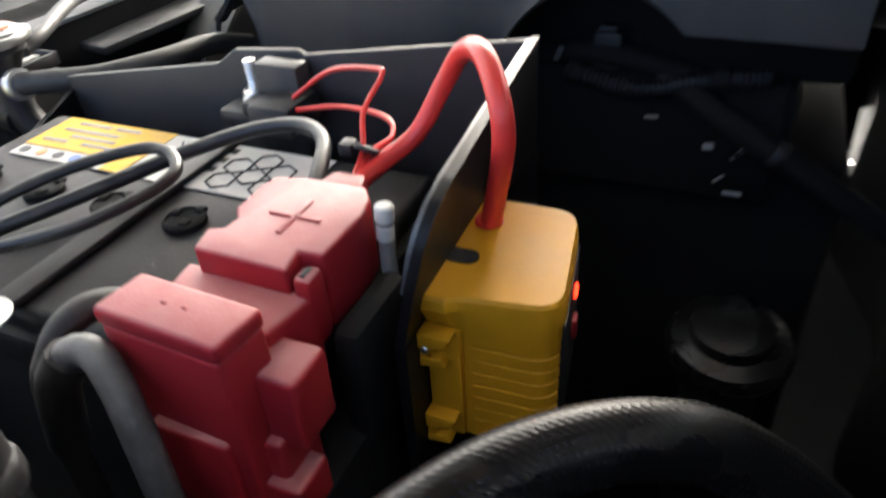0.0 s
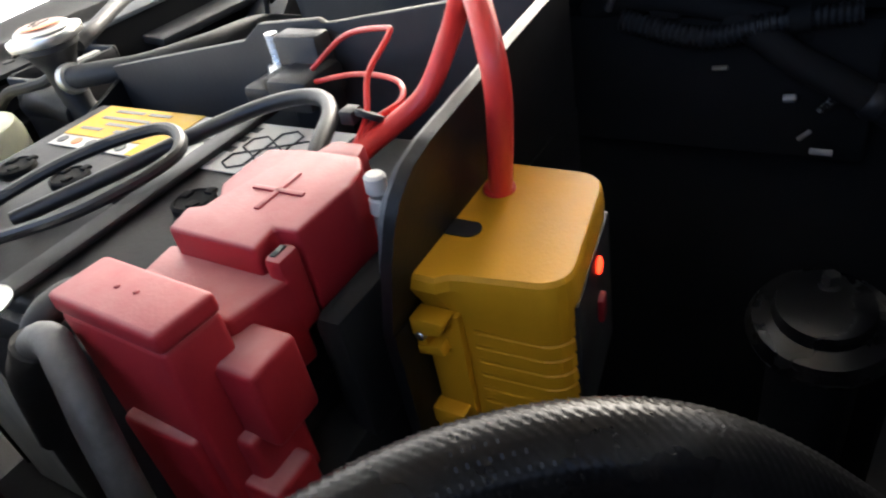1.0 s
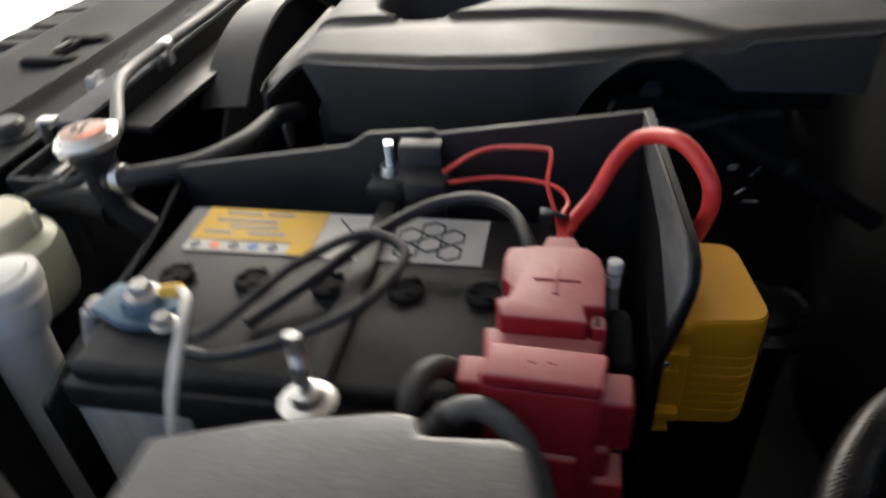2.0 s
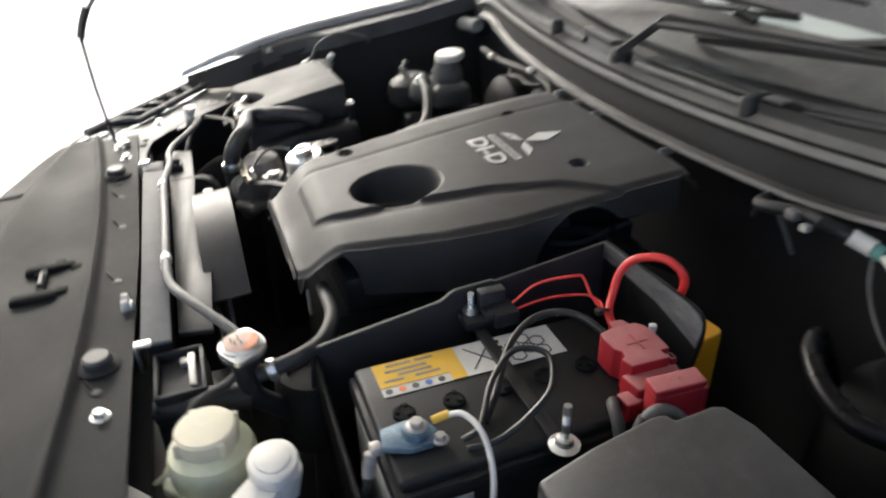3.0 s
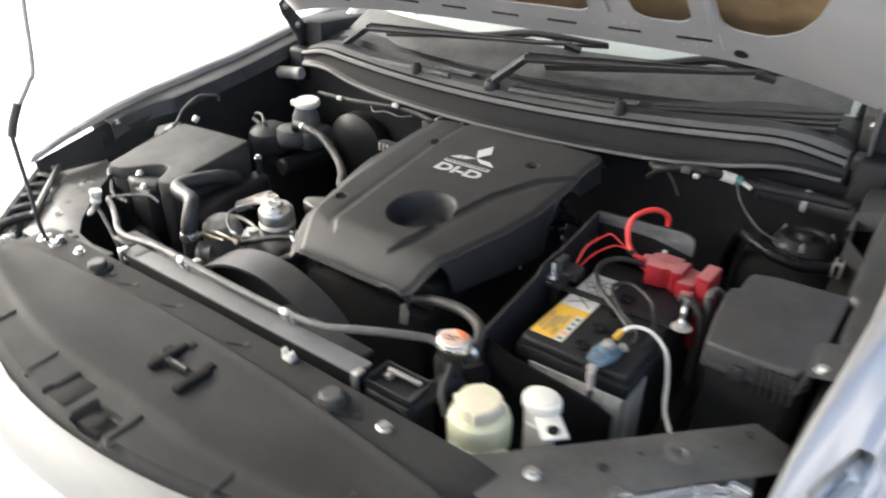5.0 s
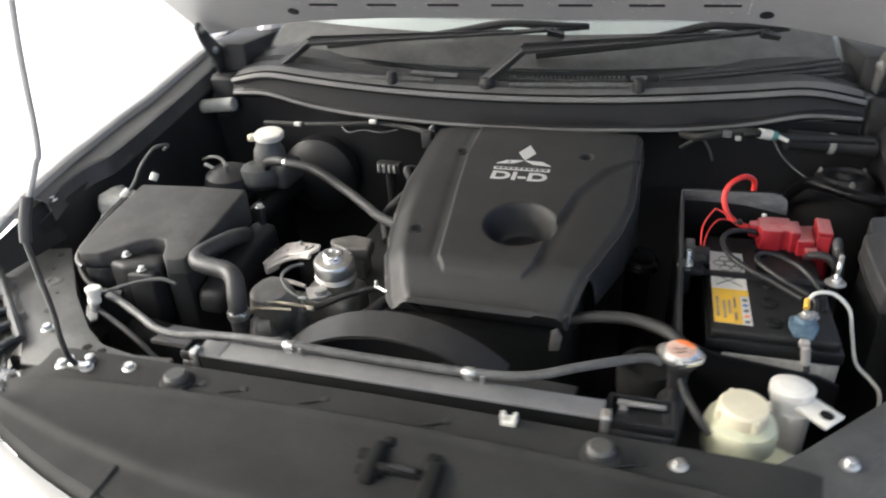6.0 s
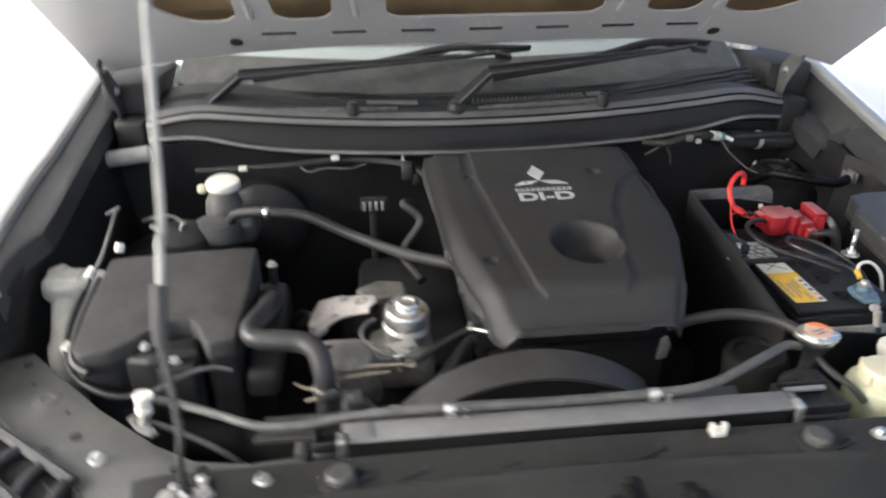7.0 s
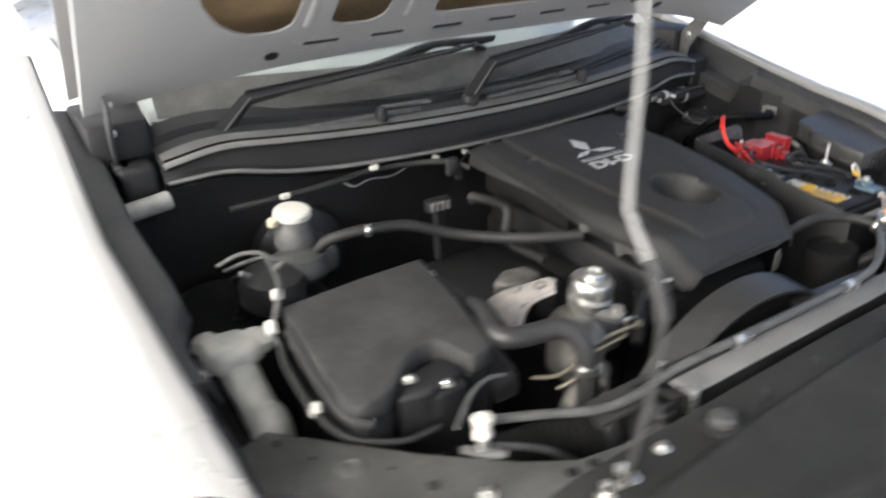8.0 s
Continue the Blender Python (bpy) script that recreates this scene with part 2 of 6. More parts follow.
SEAL = surface("grey_rubber_seal", (0.15, 0.15, 0.147), 0.6, 0.0, 0.15, 300, 8, 0.15, dust=0.3)
STEEL = surface("bright_zinc_steel", (0.70, 0.70, 0.68), 0.3, 0.95, 0.12, 300, 30, 0.1)
ALU = surface("cast_aluminium", (0.42, 0.41, 0.39), 0.5, 0.8, 0.25, 180, 18, 0.4, dust=0.3)
RADIATOR = surface("dull_grey_radiator_metal", (0.150, 0.150, 0.149), 0.7, 0.0, 0.15, 260, 9, 0.1, dust=0.4, spec=0.25)
# RED's top faces are paled for haze and sheen as well as dust.
RED = surface("red_terminal_plastic", (0.29, 0.013, 0.021), 0.48, 0.0, 0.10, 600, 9, 0.10, dust=0.06, dust_colour=(0.36, 0.16, 0.15), spec=0.3, top_pale=0.40, top_pale_colour=(0.52, 0.36, 0.34))
RED_WIRE = surface("glossy_red_cable", (0.62, 0.035, 0.03), 0.35, 0.0, 0.1, 500, 30, 0.05)
TRAY_BLACK = surface("dull_black_tray", (0.0055, 0.0055, 0.006), 0.42, 0.0, 0.2, 400, 8, 0.1, spec=0.22)
SCUFFED = surface("scuffed_grey_plastic", (0.062, 0.064, 0.067), 0.42, 0.0, 0.35, 200, 30, 0.2, dust=0.5, stretch=(0.4, 1, 1))
YELLOW = surface("yellow_abs_plastic", (0.55, 0.26, 0.009), 0.52, 0.0, 0.08, 800, 25, 0.12, spec=0.28)
WHITE = surface("aged_white_plastic", (0.72, 0.70, 0.64), 0.45, 0.0, 0.08, 300, 20, 0.08, dust=0.15)
CREAM = surface("cream_plastic_cap", (0.66, 0.61, 0.45), 0.45, 0.0, 0.08, 300, 20, 0.08, dust=0.2)
TANK = surface("translucent_greenish_tank", (0.58, 0.59, 0.42), 0.4, 0.0, 0.18, 200, 14, 0.08, dust=0.15)
TANK.node_tree.nodes["Principled BSDF"].inputs["Subsurface Weight"].default_value = 0.25
TANK.node_tree.nodes["Principled BSDF"].inputs["Subsurface Radius"].default_value = (0.02, 0.02, 0.01)
BLUE = surface("blue_terminal_grease", (0.07, 0.12, 0.17), 0.5, 0.2, 0.3, 200, 40, 0.3, dust=0.3, dust_colour=(0.4, 0.5, 0.55))
BATTERY = surface("black_battery_case", (0.011, 0.011, 0.0115), 0.5, 0.0, 0.2, 400, 10, 0.15, dust=0.22, dust_colour=(0.055, 0.055, 0.053), spec=0.3)
CASE = surface("scuffed_grey_battery_side", (0.36, 0.35, 0.31), 0.5, 0.0, 0.4, 90, 6, 0.12, dust=0.5, stretch=(6, 6, 0.6))
LABEL_YELLOW = surface("yellow_label", (0.66, 0.39, 0.02), 0.7, 0.0, 0.1, 300, 30, 0.0, dust=0.35)
LABEL_WHITE = surface("pale_label", (0.55, 0.54, 0.50), 0.7, 0.0, 0.1, 300, 20, 0.0)
INK = surface("black_ink", (0.02, 0.02, 0.02), 0.5, 0.0, 0.1, 300, 20, 0.0)
BLUE_INK = surface("blue_ink", (0.10, 0.18, 0.45), 0.5, 0.0, 0.1, 300, 20, 0.0)
ORANGE_INK = surface("orange_warning_ink", (0.75, 0.20, 0.06), 0.4, 0.0, 0.1, 300, 20, 0.0)
BROWN = surface("brown_hood_skin_underside", (0.31, 0.225, 0.125), 0.40, 0.15, 0.40, 60, 7, 0.1, coat=0.3)
HOOD_GREY = surface("grey_hood_frame", (0.34, 0.345, 0.35), 0.42, 0.1, 0.10, 300, 4, 0.06, dust=0.3, dust_colour=(0.42, 0.41, 0.39))
CONCRETE = surface("pale_concrete", (0.82, 0.812, 0.795), 0.85, 0.0, 0.08, 40, 0.6, 0.3)
COPPER = surface("dull_gold_pipe", (0.26, 0.235, 0.185), 0.38, 0.7, 0.2, 200, 20, 0.1)
GREASY = surface("oily_cast_metal", (0.20, 0.192, 0.178), 0.5, 0.5, 0.45, 120, 22, 0.4, dust=0.4)


def glass_like(name, colour, rough, alpha):
    m = surface(name, colour, rough, 0, 0.02, 300, 5, 0.0)
    b = m.node_tree.nodes["Principled BSDF"]
    b.inputs["Transmission Weight"].default_value = alpha
    b.inputs["IOR"].default_value = 1.45
    return m


SILVER_BAR = surface("silvered_grille_bar", (0.40, 0.40, 0.395), 0.35, 0.5, 0.08, 300, 12, 0.05)
GLASS = glass_like("windscreen_glass", (0.88, 0.93, 0.92), 0.02, 0.95)
REFLECTOR = surface("silvered_lamp_housing", (0.74, 0.73, 0.71), 0.35, 0.2, 0.35, 120, 26, 0.1, stretch=(1, 1, 3))
LENS = glass_like("clear_headlamp_plastic", (0.93, 0.95, 0.96), 0.03, 0.95)
LED_RED = bpy.data.materials.new("lit_red_led")
LED_RED.use_nodes = True
led_node = LED_RED.node_tree.nodes["Principled BSDF"]
led_node.inputs["Base Color"].default_value = (0.8, 0.05, 0.03, 1)
led_node.inputs["Emission Color"].default_value = (1.0, 0.025, 0.008, 1)
led_node.inputs["Emission Strength"].default_value = 1.0

# ---- the place ----
solo("ground", block(-300, 300, -300, 300, -0.2, 0.0), CONCRETE, "pale sunlit concrete ground round the car", "ground", kind="structure")

# Added roof, never in view: holds back sky light, bounces some down.
solo("shading_roof", block(-3.3, 2.1, -7.4, 7.4, 2.95, 3.05, 0.01), surface("white_roof_sheet", (0.62, 0.63, 0.63), 0.6, 0.1, 0.15, 60, 1.5, 0.1), "added white roof, out of view, that shades the car", "roof", kind="structure")
first_post = solo("shading_roof_post", block(-3.25, -3.13, -7.26, -7.14, 0.0, 2.95, 0.01), HOOD_GREY, "added grey post under the shading roof", "post", kind="structure")
for px, py in ((1.9, -7.2), (-1.2, 7.1), (1.2, 7.1)):
    copy_thing(first_post, Matrix.Translation((px, py, 0.0)))

SIN, COS = math.sin(radians(38)), math.cos(radians(38))


def on_hood(x, s, out=0.0):
    """A place on the open hood's underside: s metres up from its rear holes, out metres below it."""
    out += 0.058 * max(0.0, (x - 0.48) / 0.40) ** 1.6
    return (x, 1.126 - s * COS - out * SIN, 1.342 + s * SIN - out * COS)


def front_edge(x):
    return -0.052 + 0.42 * x * x


def crest(y):
    """Height of the fender's top edge."""
    return 0.985 + (y - 0.2) * 0.2


car = thing("car", (0, 0.9, 0), "silver-blue car standing with its hood open", "car")

# front panel over the radiator: rear flange, raised crease, then a wide dusty shelf
def panel_at(u, v):
    x = (2 * u - 1) * 0.60
    f = front_edge(x)
    rear = 0.243 - 0.015 * abs(x)
    y = f + (rear - f) * v
    z = 0.974 + 0.008 * v
    ridge = 0.187 - 0.10 * x * x
    z += 0.010 / (1 + math.exp(-(ridge - y) / 0.0022)) * (1 if v > 0.05 else 0.6)
    z += 0.0048 * math.exp(-((y - ridge + 0.006) / 0.006) ** 2)
    step = 0.026 + 0.30 * max(0.0, abs(x - 0.05) - 0.15) ** 1.7
    z -= 0.008 / (1 + math.exp(-(step - y) / 0.003))
    hollow = min(1.0, max(0.0, (y - step) / (ridge - step)))
    z -= 0.007 * math.sin(math.pi * hollow) ** 1.5
    if -0.050 < x < 0.110 and -0.045 < y < 0.025:
        hole = max(abs(x - 0.071) / 0.032, abs(y + 0.020) / 0.019)
        z -= 0.011 if hole < 1 else 0.011 * max(0.0, 1 - (hole - 1) / 0.15)
        ramp = max(abs(x + 0.015 - 0.1 * y) / 0.029, abs(y + 0.009) / 0.028)
        z -= 0.0055 * (0.014 - x) / 0.058 if ramp < 1 else 0.0
    z -= 0.012 * max(0.0, (0.06 - v) / 0.06) ** 2
    z -= 0.02 * max(0.0, (abs(x) - 0.52) / 0.08) ** 2
    return x, y, z


part("front_panel", sheet(panel_at, 260, 90, 0.004), PANEL, car, "dusty black panel over the grille and radiator")


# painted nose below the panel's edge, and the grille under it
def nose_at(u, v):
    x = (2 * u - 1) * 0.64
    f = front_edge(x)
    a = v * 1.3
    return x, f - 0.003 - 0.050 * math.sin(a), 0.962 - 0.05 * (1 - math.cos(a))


part("nose_strip", sheet(nose_at, 40, 10, 0.004), NOSE, car, "dusty silver nose strip, toned darker than the body paint")
grille = part("grille", sheet(lambda u, v: ((2 * u - 1) * 0.55, front_edge((2 * u - 1) * 0.55) + 0.03, 0.925 - 0.3 * v), 30, 4, 0.01), PIT, car, "black grille")
for side in (-1, 1):
    for k in range(6):
        x, w = side * (0.176 + 0.070 * k), 0.0145 if k % 2 else 0.0045
        y = front_edge(x)
        part("slat", prism([(y - 0.030, 0.915), (y - 0.044, 0.911), (y - 0.070, 0.80), (y - 0.078, 0.66), (y - 0.064, 0.66), (y - 0.056, 0.80), (y - 0.030, 0.905)], x - w, x + w, "x", 0.004), SILVER_BAR, grille, "upright silvered bar")
y = front_edge(0.0)
part("centre_bar", prism([(y - 0.030, 0.918), (y - 0.050, 0.914), (y - 0.078, 0.80), (y - 0.084, 0.66), (y - 0.02, 0.66), (y - 0.01, 0.90)], -0.112, 0.112, "x", 0.010), SILVER_BAR, grille, "broad silvered middle of the grille")


def bumper_at(u, v):
    x = (2 * u - 1) * 0.88
    return x, front_edge(x) * 0.9 - 0.08 + 0.06 * abs(2 * v - 1) ** 2 * 0.5 + max(0, abs(x) - 0.5) * 0.15, 0.66 - 0.42 * v


part("bumper", sheet(bumper_at, 40, 10, 0.006), PAINT, car, "silver-blue front bumper")


# fenders, their inner flanges and the walls of the bay
FENDER = [(0.866, -0.016), (0.867, -0.004), (0.872, 0.0), (0.89, 0.0), (0.925, -0.012), (0.948, -0.028), (0.956, -0.040), (0.957, -0.060), (0.952, -0.14), (0.962, -0.25), (0.965, -0.40), (0.95, -0.52)]


def rise(y, side):
    """Top edge of either fender: the battery's side swells, then runs nearly level."""
    if side < 0:
        swell = float(np.interp(y, [0.33, 0.45, 0.58, 0.70, 0.85, 1.0], [0.010, 0.019, 0.024, 0.021, 0.010, 0.0]))
        return crest(y) + swell, float(np.interp(y, [0.33, 0.40, 0.50, 0.60, 0.75, 0.90], [-0.035, -0.033, -0.028, -0.019, -0.010, 0.0]))
    z = float(np.interp(y, [0.44, 0.56, 0.70, 0.85, 1.0, 1.3, 1.74], [1.033, 1.062, 1.093, 1.118, 1.152, 1.225, 1.32]))
    return z, float(np.interp(y, [0.44, 0.50, 0.60, 0.70, 0.78], [0.0, 0.005, 0.017, 0.027, 0.030]))


def fender_at(u, v, side):
    k = v * (len(FENDER) - 1)
    i = min(int(k), len(FENDER) - 2)
    x, d = (FENDER[i][n] + (FENDER[i + 1][n] - FENDER[i][n]) * (k - i) for n in (0, 1))
    y0 = float(np.interp(x, [0.866, 0.875, 0.885, 0.907, 0.929, 0.957], [0.345, 0.372, 0.410, 0.492, 0.548, 0.560])) + max(0.0, -d - 0.05) * 0.25
    y0 -= 0.14 * max(0.0, min(1.0, (x - 0.875) / 0.05)) * max(0.0, min(1.0, 1 + (d + 0.04) / 0.06)) * (side < 0)
    y = y0 + (1.74 - y0) * u
    nose = max(0.0, 1 - u / 0.2) ** 2
    top, out = rise(y, side)
    return x - 0.010 * nose + out * max(0.0, min(1.0, (0.957 - x) / 0.091)), y, top + d * (1 - 0.4 * nose) - (0.062 if side > 0 else 0.003) * nose - (0.0 if side > 0 else 0.05) * max(0.0, 0.44 - y)


def flange_at(u, v, side):
    start = 0.585 if side > 0 else 0.56
    y = start + (1.46 - start) * u
    c, out = rise(y, side)
    edge = 0.866 + out
    if side < 0:
        inner = float(np.interp(y, [0.56, 0.62, 0.65, 0.69, 0.74, 0.80, 0.90, 1.00], [0.810, 0.824, 0.824, 0.820, 0.800, 0.800, 0.807, 0.813]))
    else:
        inner = 0.812 if y > 1.03 else (0.856 if y > 0.77 else (0.866 if y > 0.66 else 0.842))
    # behind the flange a dark channel runs lower, down to the cowl
    low = 0.055 * max(0.0, min(1.0, (y - 1.02) / 0.03)) * min(1.0, v * 4) * (side > 0)
    return edge - (edge - inner) * min(1.0, v * 1.8) - 0.02 * max(0.0, v - 0.56), y, c - low - 0.016 - 0.008 * min(1.0, v * 1.8) - 0.09 * max(0.0, v - 0.56)


def apron_at(u, v, side):
    y = 0.53 + 1.0 * u
    x = 0.815 + (0.047 * max(0.0, min(1.0, (0.95 - y) / 0.05)) if side > 0 else 0.0)
    return x - 0.05 * v, y, rise(y, side)[0] - 0.05 - 0.03 * max(0.0, min(1.0, (y - 1.02) / 0.03)) * (side > 0) - 0.6 * v


LAMP_TOP = [(0.0, 0.562, 0.100, 0.966), (0.35, 0.70, 0.255, 0.971), (0.60, 0.805, 0.385, 0.968), (0.75, 0.876, 0.374, 0.960), (1.0, 0.936, 0.570, 0.970)]
LAMP_LOW = [(0.0, 0.600, 0.030, 0.840), (0.35, 0.775, 0.165, 0.840), (0.72, 0.935, 0.385, 0.850), (1.0, 0.966, 0.600, 0.885)]


def lamp_at(u, v, back):
    """The bulging lens of the headlamp; back sets the housing behind it."""
    t = [float(np.interp(u, [r[0] for r in LAMP_TOP], [r[n] for r in LAMP_TOP])) for n in (1, 2, 3)]
    w = [float(np.interp(u, [r[0] for r in LAMP_LOW], [r[n] for r in LAMP_LOW])) for n in (1, 2, 3)]
    bow = math.sin(v * math.pi)
    p = [t[n] + (w[n] - t[n]) * v for n in range(3)]
    k = 0.022 * bow - back
    return p[0] + k * 0.6, p[1] - k * 0.75, p[2] + k * 0.45


def outward(geo):
    """Mirrors a part and lets it reach out to the wider fender of that side."""
    pts, faces = mirrored(geo)
    return [(x - 0.040 * max(0.0, min(1.0, (-x - 0.80) / 0.13)), y, z) for x, y, z in pts], faces


# the metal shelf beside each headlamp, from the panel to the fender
SHELF = [(0.45, 0.190), (0.45, 0.206), (0.50, 0.226), (0.545, 0.266), (0.66, 0.385), (0.805, 0.535), (0.852, 0.515), (0.857, 0.462), (0.74, 0.335), (0.655, 0.232), (0.60, 0.19)]

for side in (1, -1):
    flip = (lambda g: g) if side == 1 else (lambda g: moved(mirrored(g), Matrix.Translation((-0.045, 0, 0.006))))
    part("fender", flip(sheet(lambda u, v: fender_at(u, v, side), 44, 44, 0.004)), PAINT, car, "silver-blue front fender")
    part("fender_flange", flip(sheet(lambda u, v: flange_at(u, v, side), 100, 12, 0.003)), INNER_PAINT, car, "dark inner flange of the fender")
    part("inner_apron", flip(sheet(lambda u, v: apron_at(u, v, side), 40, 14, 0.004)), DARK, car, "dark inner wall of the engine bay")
    flip = (lambda g: g) if side == 1 else outward
    wide = SHELF if side == 1 else [(0.36, 0.200), (0.36, 0.258), (0.43, 0.251), (0.50, 0.263), (0.56, 0.300), (0.66, 0.385), (0.805, 0.535), (0.852, 0.515), (0.885, 0.470), (0.872, 0.418), (0.74, 0.318), (0.645, 0.240), (0.60, 0.19)]
    part("lamp_shelf", flip(prism(wide, 0.968, 0.974, bevel=0.002)), SHELF_METAL, car, "dusty black metal shelf behind the headlamp")
    lamp = part("headlight", flip(sheet(lambda u, v: lamp_at(u, v, 0.045), 30, 10, 0.006)), REFLECTOR, car, "clear headlamp with a silvered housing")
    part("lens", flip(sheet(lambda u, v: lamp_at(u, v, 0.0), 36, 16, 0.003)), LENS, lamp, "clear plastic headlamp lens")
    part("lens_rim", flip(tube([Vector(lamp_at(u / 8, 0, 0)) + Vector((-0.004, 0.006, 0.003)) for u in range(9)], 0.006, 8, 4)), LENS, lamp)
    for k, u in enumerate((0.06, 0.22, 0.38, 0.55)):
        p = Vector(lamp_at(u, 0.0, 0.0))
        part("lens_rib", flip(tube([p + Vector((-0.012, 0.012, 0.002)), p + Vector((0.004, -0.006, 0.0)), Vector(lamp_at(u + 0.02, 0.25, 0.004)), Vector(lamp_at(u + 0.05, 0.6, 0.004))], 0.004, 6, 5)), LENS, lamp)
    for k, v in enumerate((0.08, 0.2, 0.33, 0.46, 0.6, 0.75)):
        part("inner_strip", flip(tube([Vector(lamp_at(0.04 + 0.9 * q / 8, v + 0.03 * math.sin(q * 1.3 + k), 0.016 + 0.008 * (k % 2))) for q in range(9)], 0.0045 + 0.002 * (k % 3), 6, 4)), (STEEL, DUSTY_GREY, LABEL_WHITE)[k % 3], lamp, "bright strip inside the lamp")
    for u in (0.22, 0.52):
        p = Vector(lamp_at(u, 0.55, 0.03))
        part("reflector", flip(turned([(0.0, 0.03), (0.025, 0.026), (0.040, 0.012), (0.046, 0)], p, (-0.35, 0.9, 0.1), 24)), STEEL, lamp, "chromed bowl")
    for u in (0.10, 0.40, 0.66):
        p = Vector(lamp_at(u, 0, 0)) + Vector((-0.012, 0.014, 0.004))
        part("lug", flip(block(p.x - 0.013, p.x + 0.013, p.y - 0.009, p.y + 0.011, p.z - 0.012, p.z + 0.010, 0.004)), LENS, lamp)
    if side == -1:
        inner, outer = (Vector((-0.640, 0.235, 0.982)), Vector((-0.868, 0.412, 0.990))), (Vector((-0.605, 0.125, 0.979)), Vector((-0.925, 0.405, 0.990)))
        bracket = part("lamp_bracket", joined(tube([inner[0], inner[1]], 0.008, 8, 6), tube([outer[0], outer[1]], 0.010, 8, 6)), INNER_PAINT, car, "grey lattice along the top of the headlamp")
        for k in range(6):
            a, b = inner[0].lerp(inner[1], 0.04 + 0.17 * k), outer[0].lerp(outer[1], 0.16 + 0.155 * k)
            part("cross_bar", tube([a, a.lerp(b, 0.5) + Vector((0, 0, 0.004)), b], 0.0065, 6, 4), INNER_PAINT, bracket)
        # Black sheet paints the shade of the gaps between the bars.
        part("backing", sheet(lambda u, v: inner[0].lerp(inner[1], u).lerp(outer[0].lerp(outer[1], u), v) - Vector((0, 0, 0.004)), 10, 4, 0.003), PIT, bracket, "black sheet painting the shaded gap under the lattice")
        part("fender_end", sheet(lambda u, v: (-0.880 + 0.03 * v, 0.360 + 0.21 * u, 1.010 + 0.053 * u - (0.030 + 0.06 * u) * v), 8, 4, 0.003), DARK, car, "dark inner end of the fender")
        for k in (0.35, 0.62, 0.86):
            part("tab", turned([(0.013, 0), (0.013, 0.004), (0.006, 0.005)], outer[0].lerp(outer[1], k) + Vector((0.004, -0.012, 0.002)), seg=14), INNER_PAINT, bracket)

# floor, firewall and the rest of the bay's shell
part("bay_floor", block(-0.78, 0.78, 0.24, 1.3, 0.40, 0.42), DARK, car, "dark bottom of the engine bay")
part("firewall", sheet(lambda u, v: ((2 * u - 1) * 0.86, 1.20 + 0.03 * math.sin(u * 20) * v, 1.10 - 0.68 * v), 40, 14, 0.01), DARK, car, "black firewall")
# Added black pieces: they block ground light and keep these gaps dark.
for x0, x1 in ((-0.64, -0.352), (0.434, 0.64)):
    part("gap_wall", block(x0, x1, 0.205, 0.213, 0.42, 0.966), DARK, car, "added black wall that darkens the gap beside the radiator")
part("gap_tray", block(-0.66, 0.66, 0.150, 0.250, 0.925, 0.935), PIT, car, "added black tray that darkens the gap before the radiator")
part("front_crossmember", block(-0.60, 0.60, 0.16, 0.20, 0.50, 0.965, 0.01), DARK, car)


# cowl below the windscreen
def cowl_line(x):
    fall = min(1.0, max(0.0, (abs(x) - 0.56) / 0.22))
    return 1.100 + 0.05 * (x / 0.7) ** 2, 0.024 * (x / 0.6) ** 2 * (1 - fall) + fall * (0.024 - 0.030 * fall * fall)


COWL = [(0.035, 1.060), (0.0, 1.078), (-0.004, 1.086), (0.004, 1.094), (0.008, 1.140), (0.002, 1.146), (0.006, 1.153), (0.030, 1.160), (0.036, 1.166), (0.075, 1.172), (0.085, 1.158), (0.105, 1.160), (0.112, 1.178), (0.16, 1.190)]


def cowl_at(u, v):
    x = (2 * u - 1) * 0.765
    dy, dz = cowl_line(x)
    k = v * (len(COWL) - 1)
    i = min(int(k), len(COWL) - 2)
    f = k - i
    y, z = (COWL[i][n] + (COWL[i + 1][n] - COWL[i][n]) * f for n in (0, 1))
    return x, dy + y, z + dz + 0.035 * max(0.0, abs(x) - 0.5) / 0.26 * min(1.0, max(0.0, (1.145 - z) / 0.05))


cowl = part("cowl", sheet(cowl_at, 60, 39, 0.003), DARK, car, "black plastic cowl with a rubber lip", crease=25)
part("seal", tube([((2 * u - 1) * 0.76, cowl_line((2 * u - 1) * 0.76)[0] + 0.002, 1.151 + cowl_line((2 * u - 1) * 0.76)[1]) for u in [i / 14 for i in range(15)]], 0.0078, 10, 4), SEAL, cowl, "grey rubber seal along the cowl")
for dy, dz in ((0.011, 0.0068), (-0.0095, -0.0045)):
    part("seal_groove", tube([((2 * u - 1) * 0.758, cowl_line((2 * u - 1) * 0.758)[0] + dy, 1.1525 + dz + cowl_line((2 * u - 1) * 0.758)[1]) for u in [i / 14 for i in range(15)]], 0.0028, 6, 4), PIT, cowl, "dark groove beside the seal")
part("seal_band", sheet(lambda u, v: ((2 * u - 1) * 0.76, cowl_line((2 * u - 1) * 0.76)[0] + 0.010 + 0.026 * v, 1.1585 + 0.010 * v + cowl_line((2 * u - 1) * 0.76)[1]), 40, 3, 0.003), DUSTY_GREY, cowl, "grey flat band behind the seal")
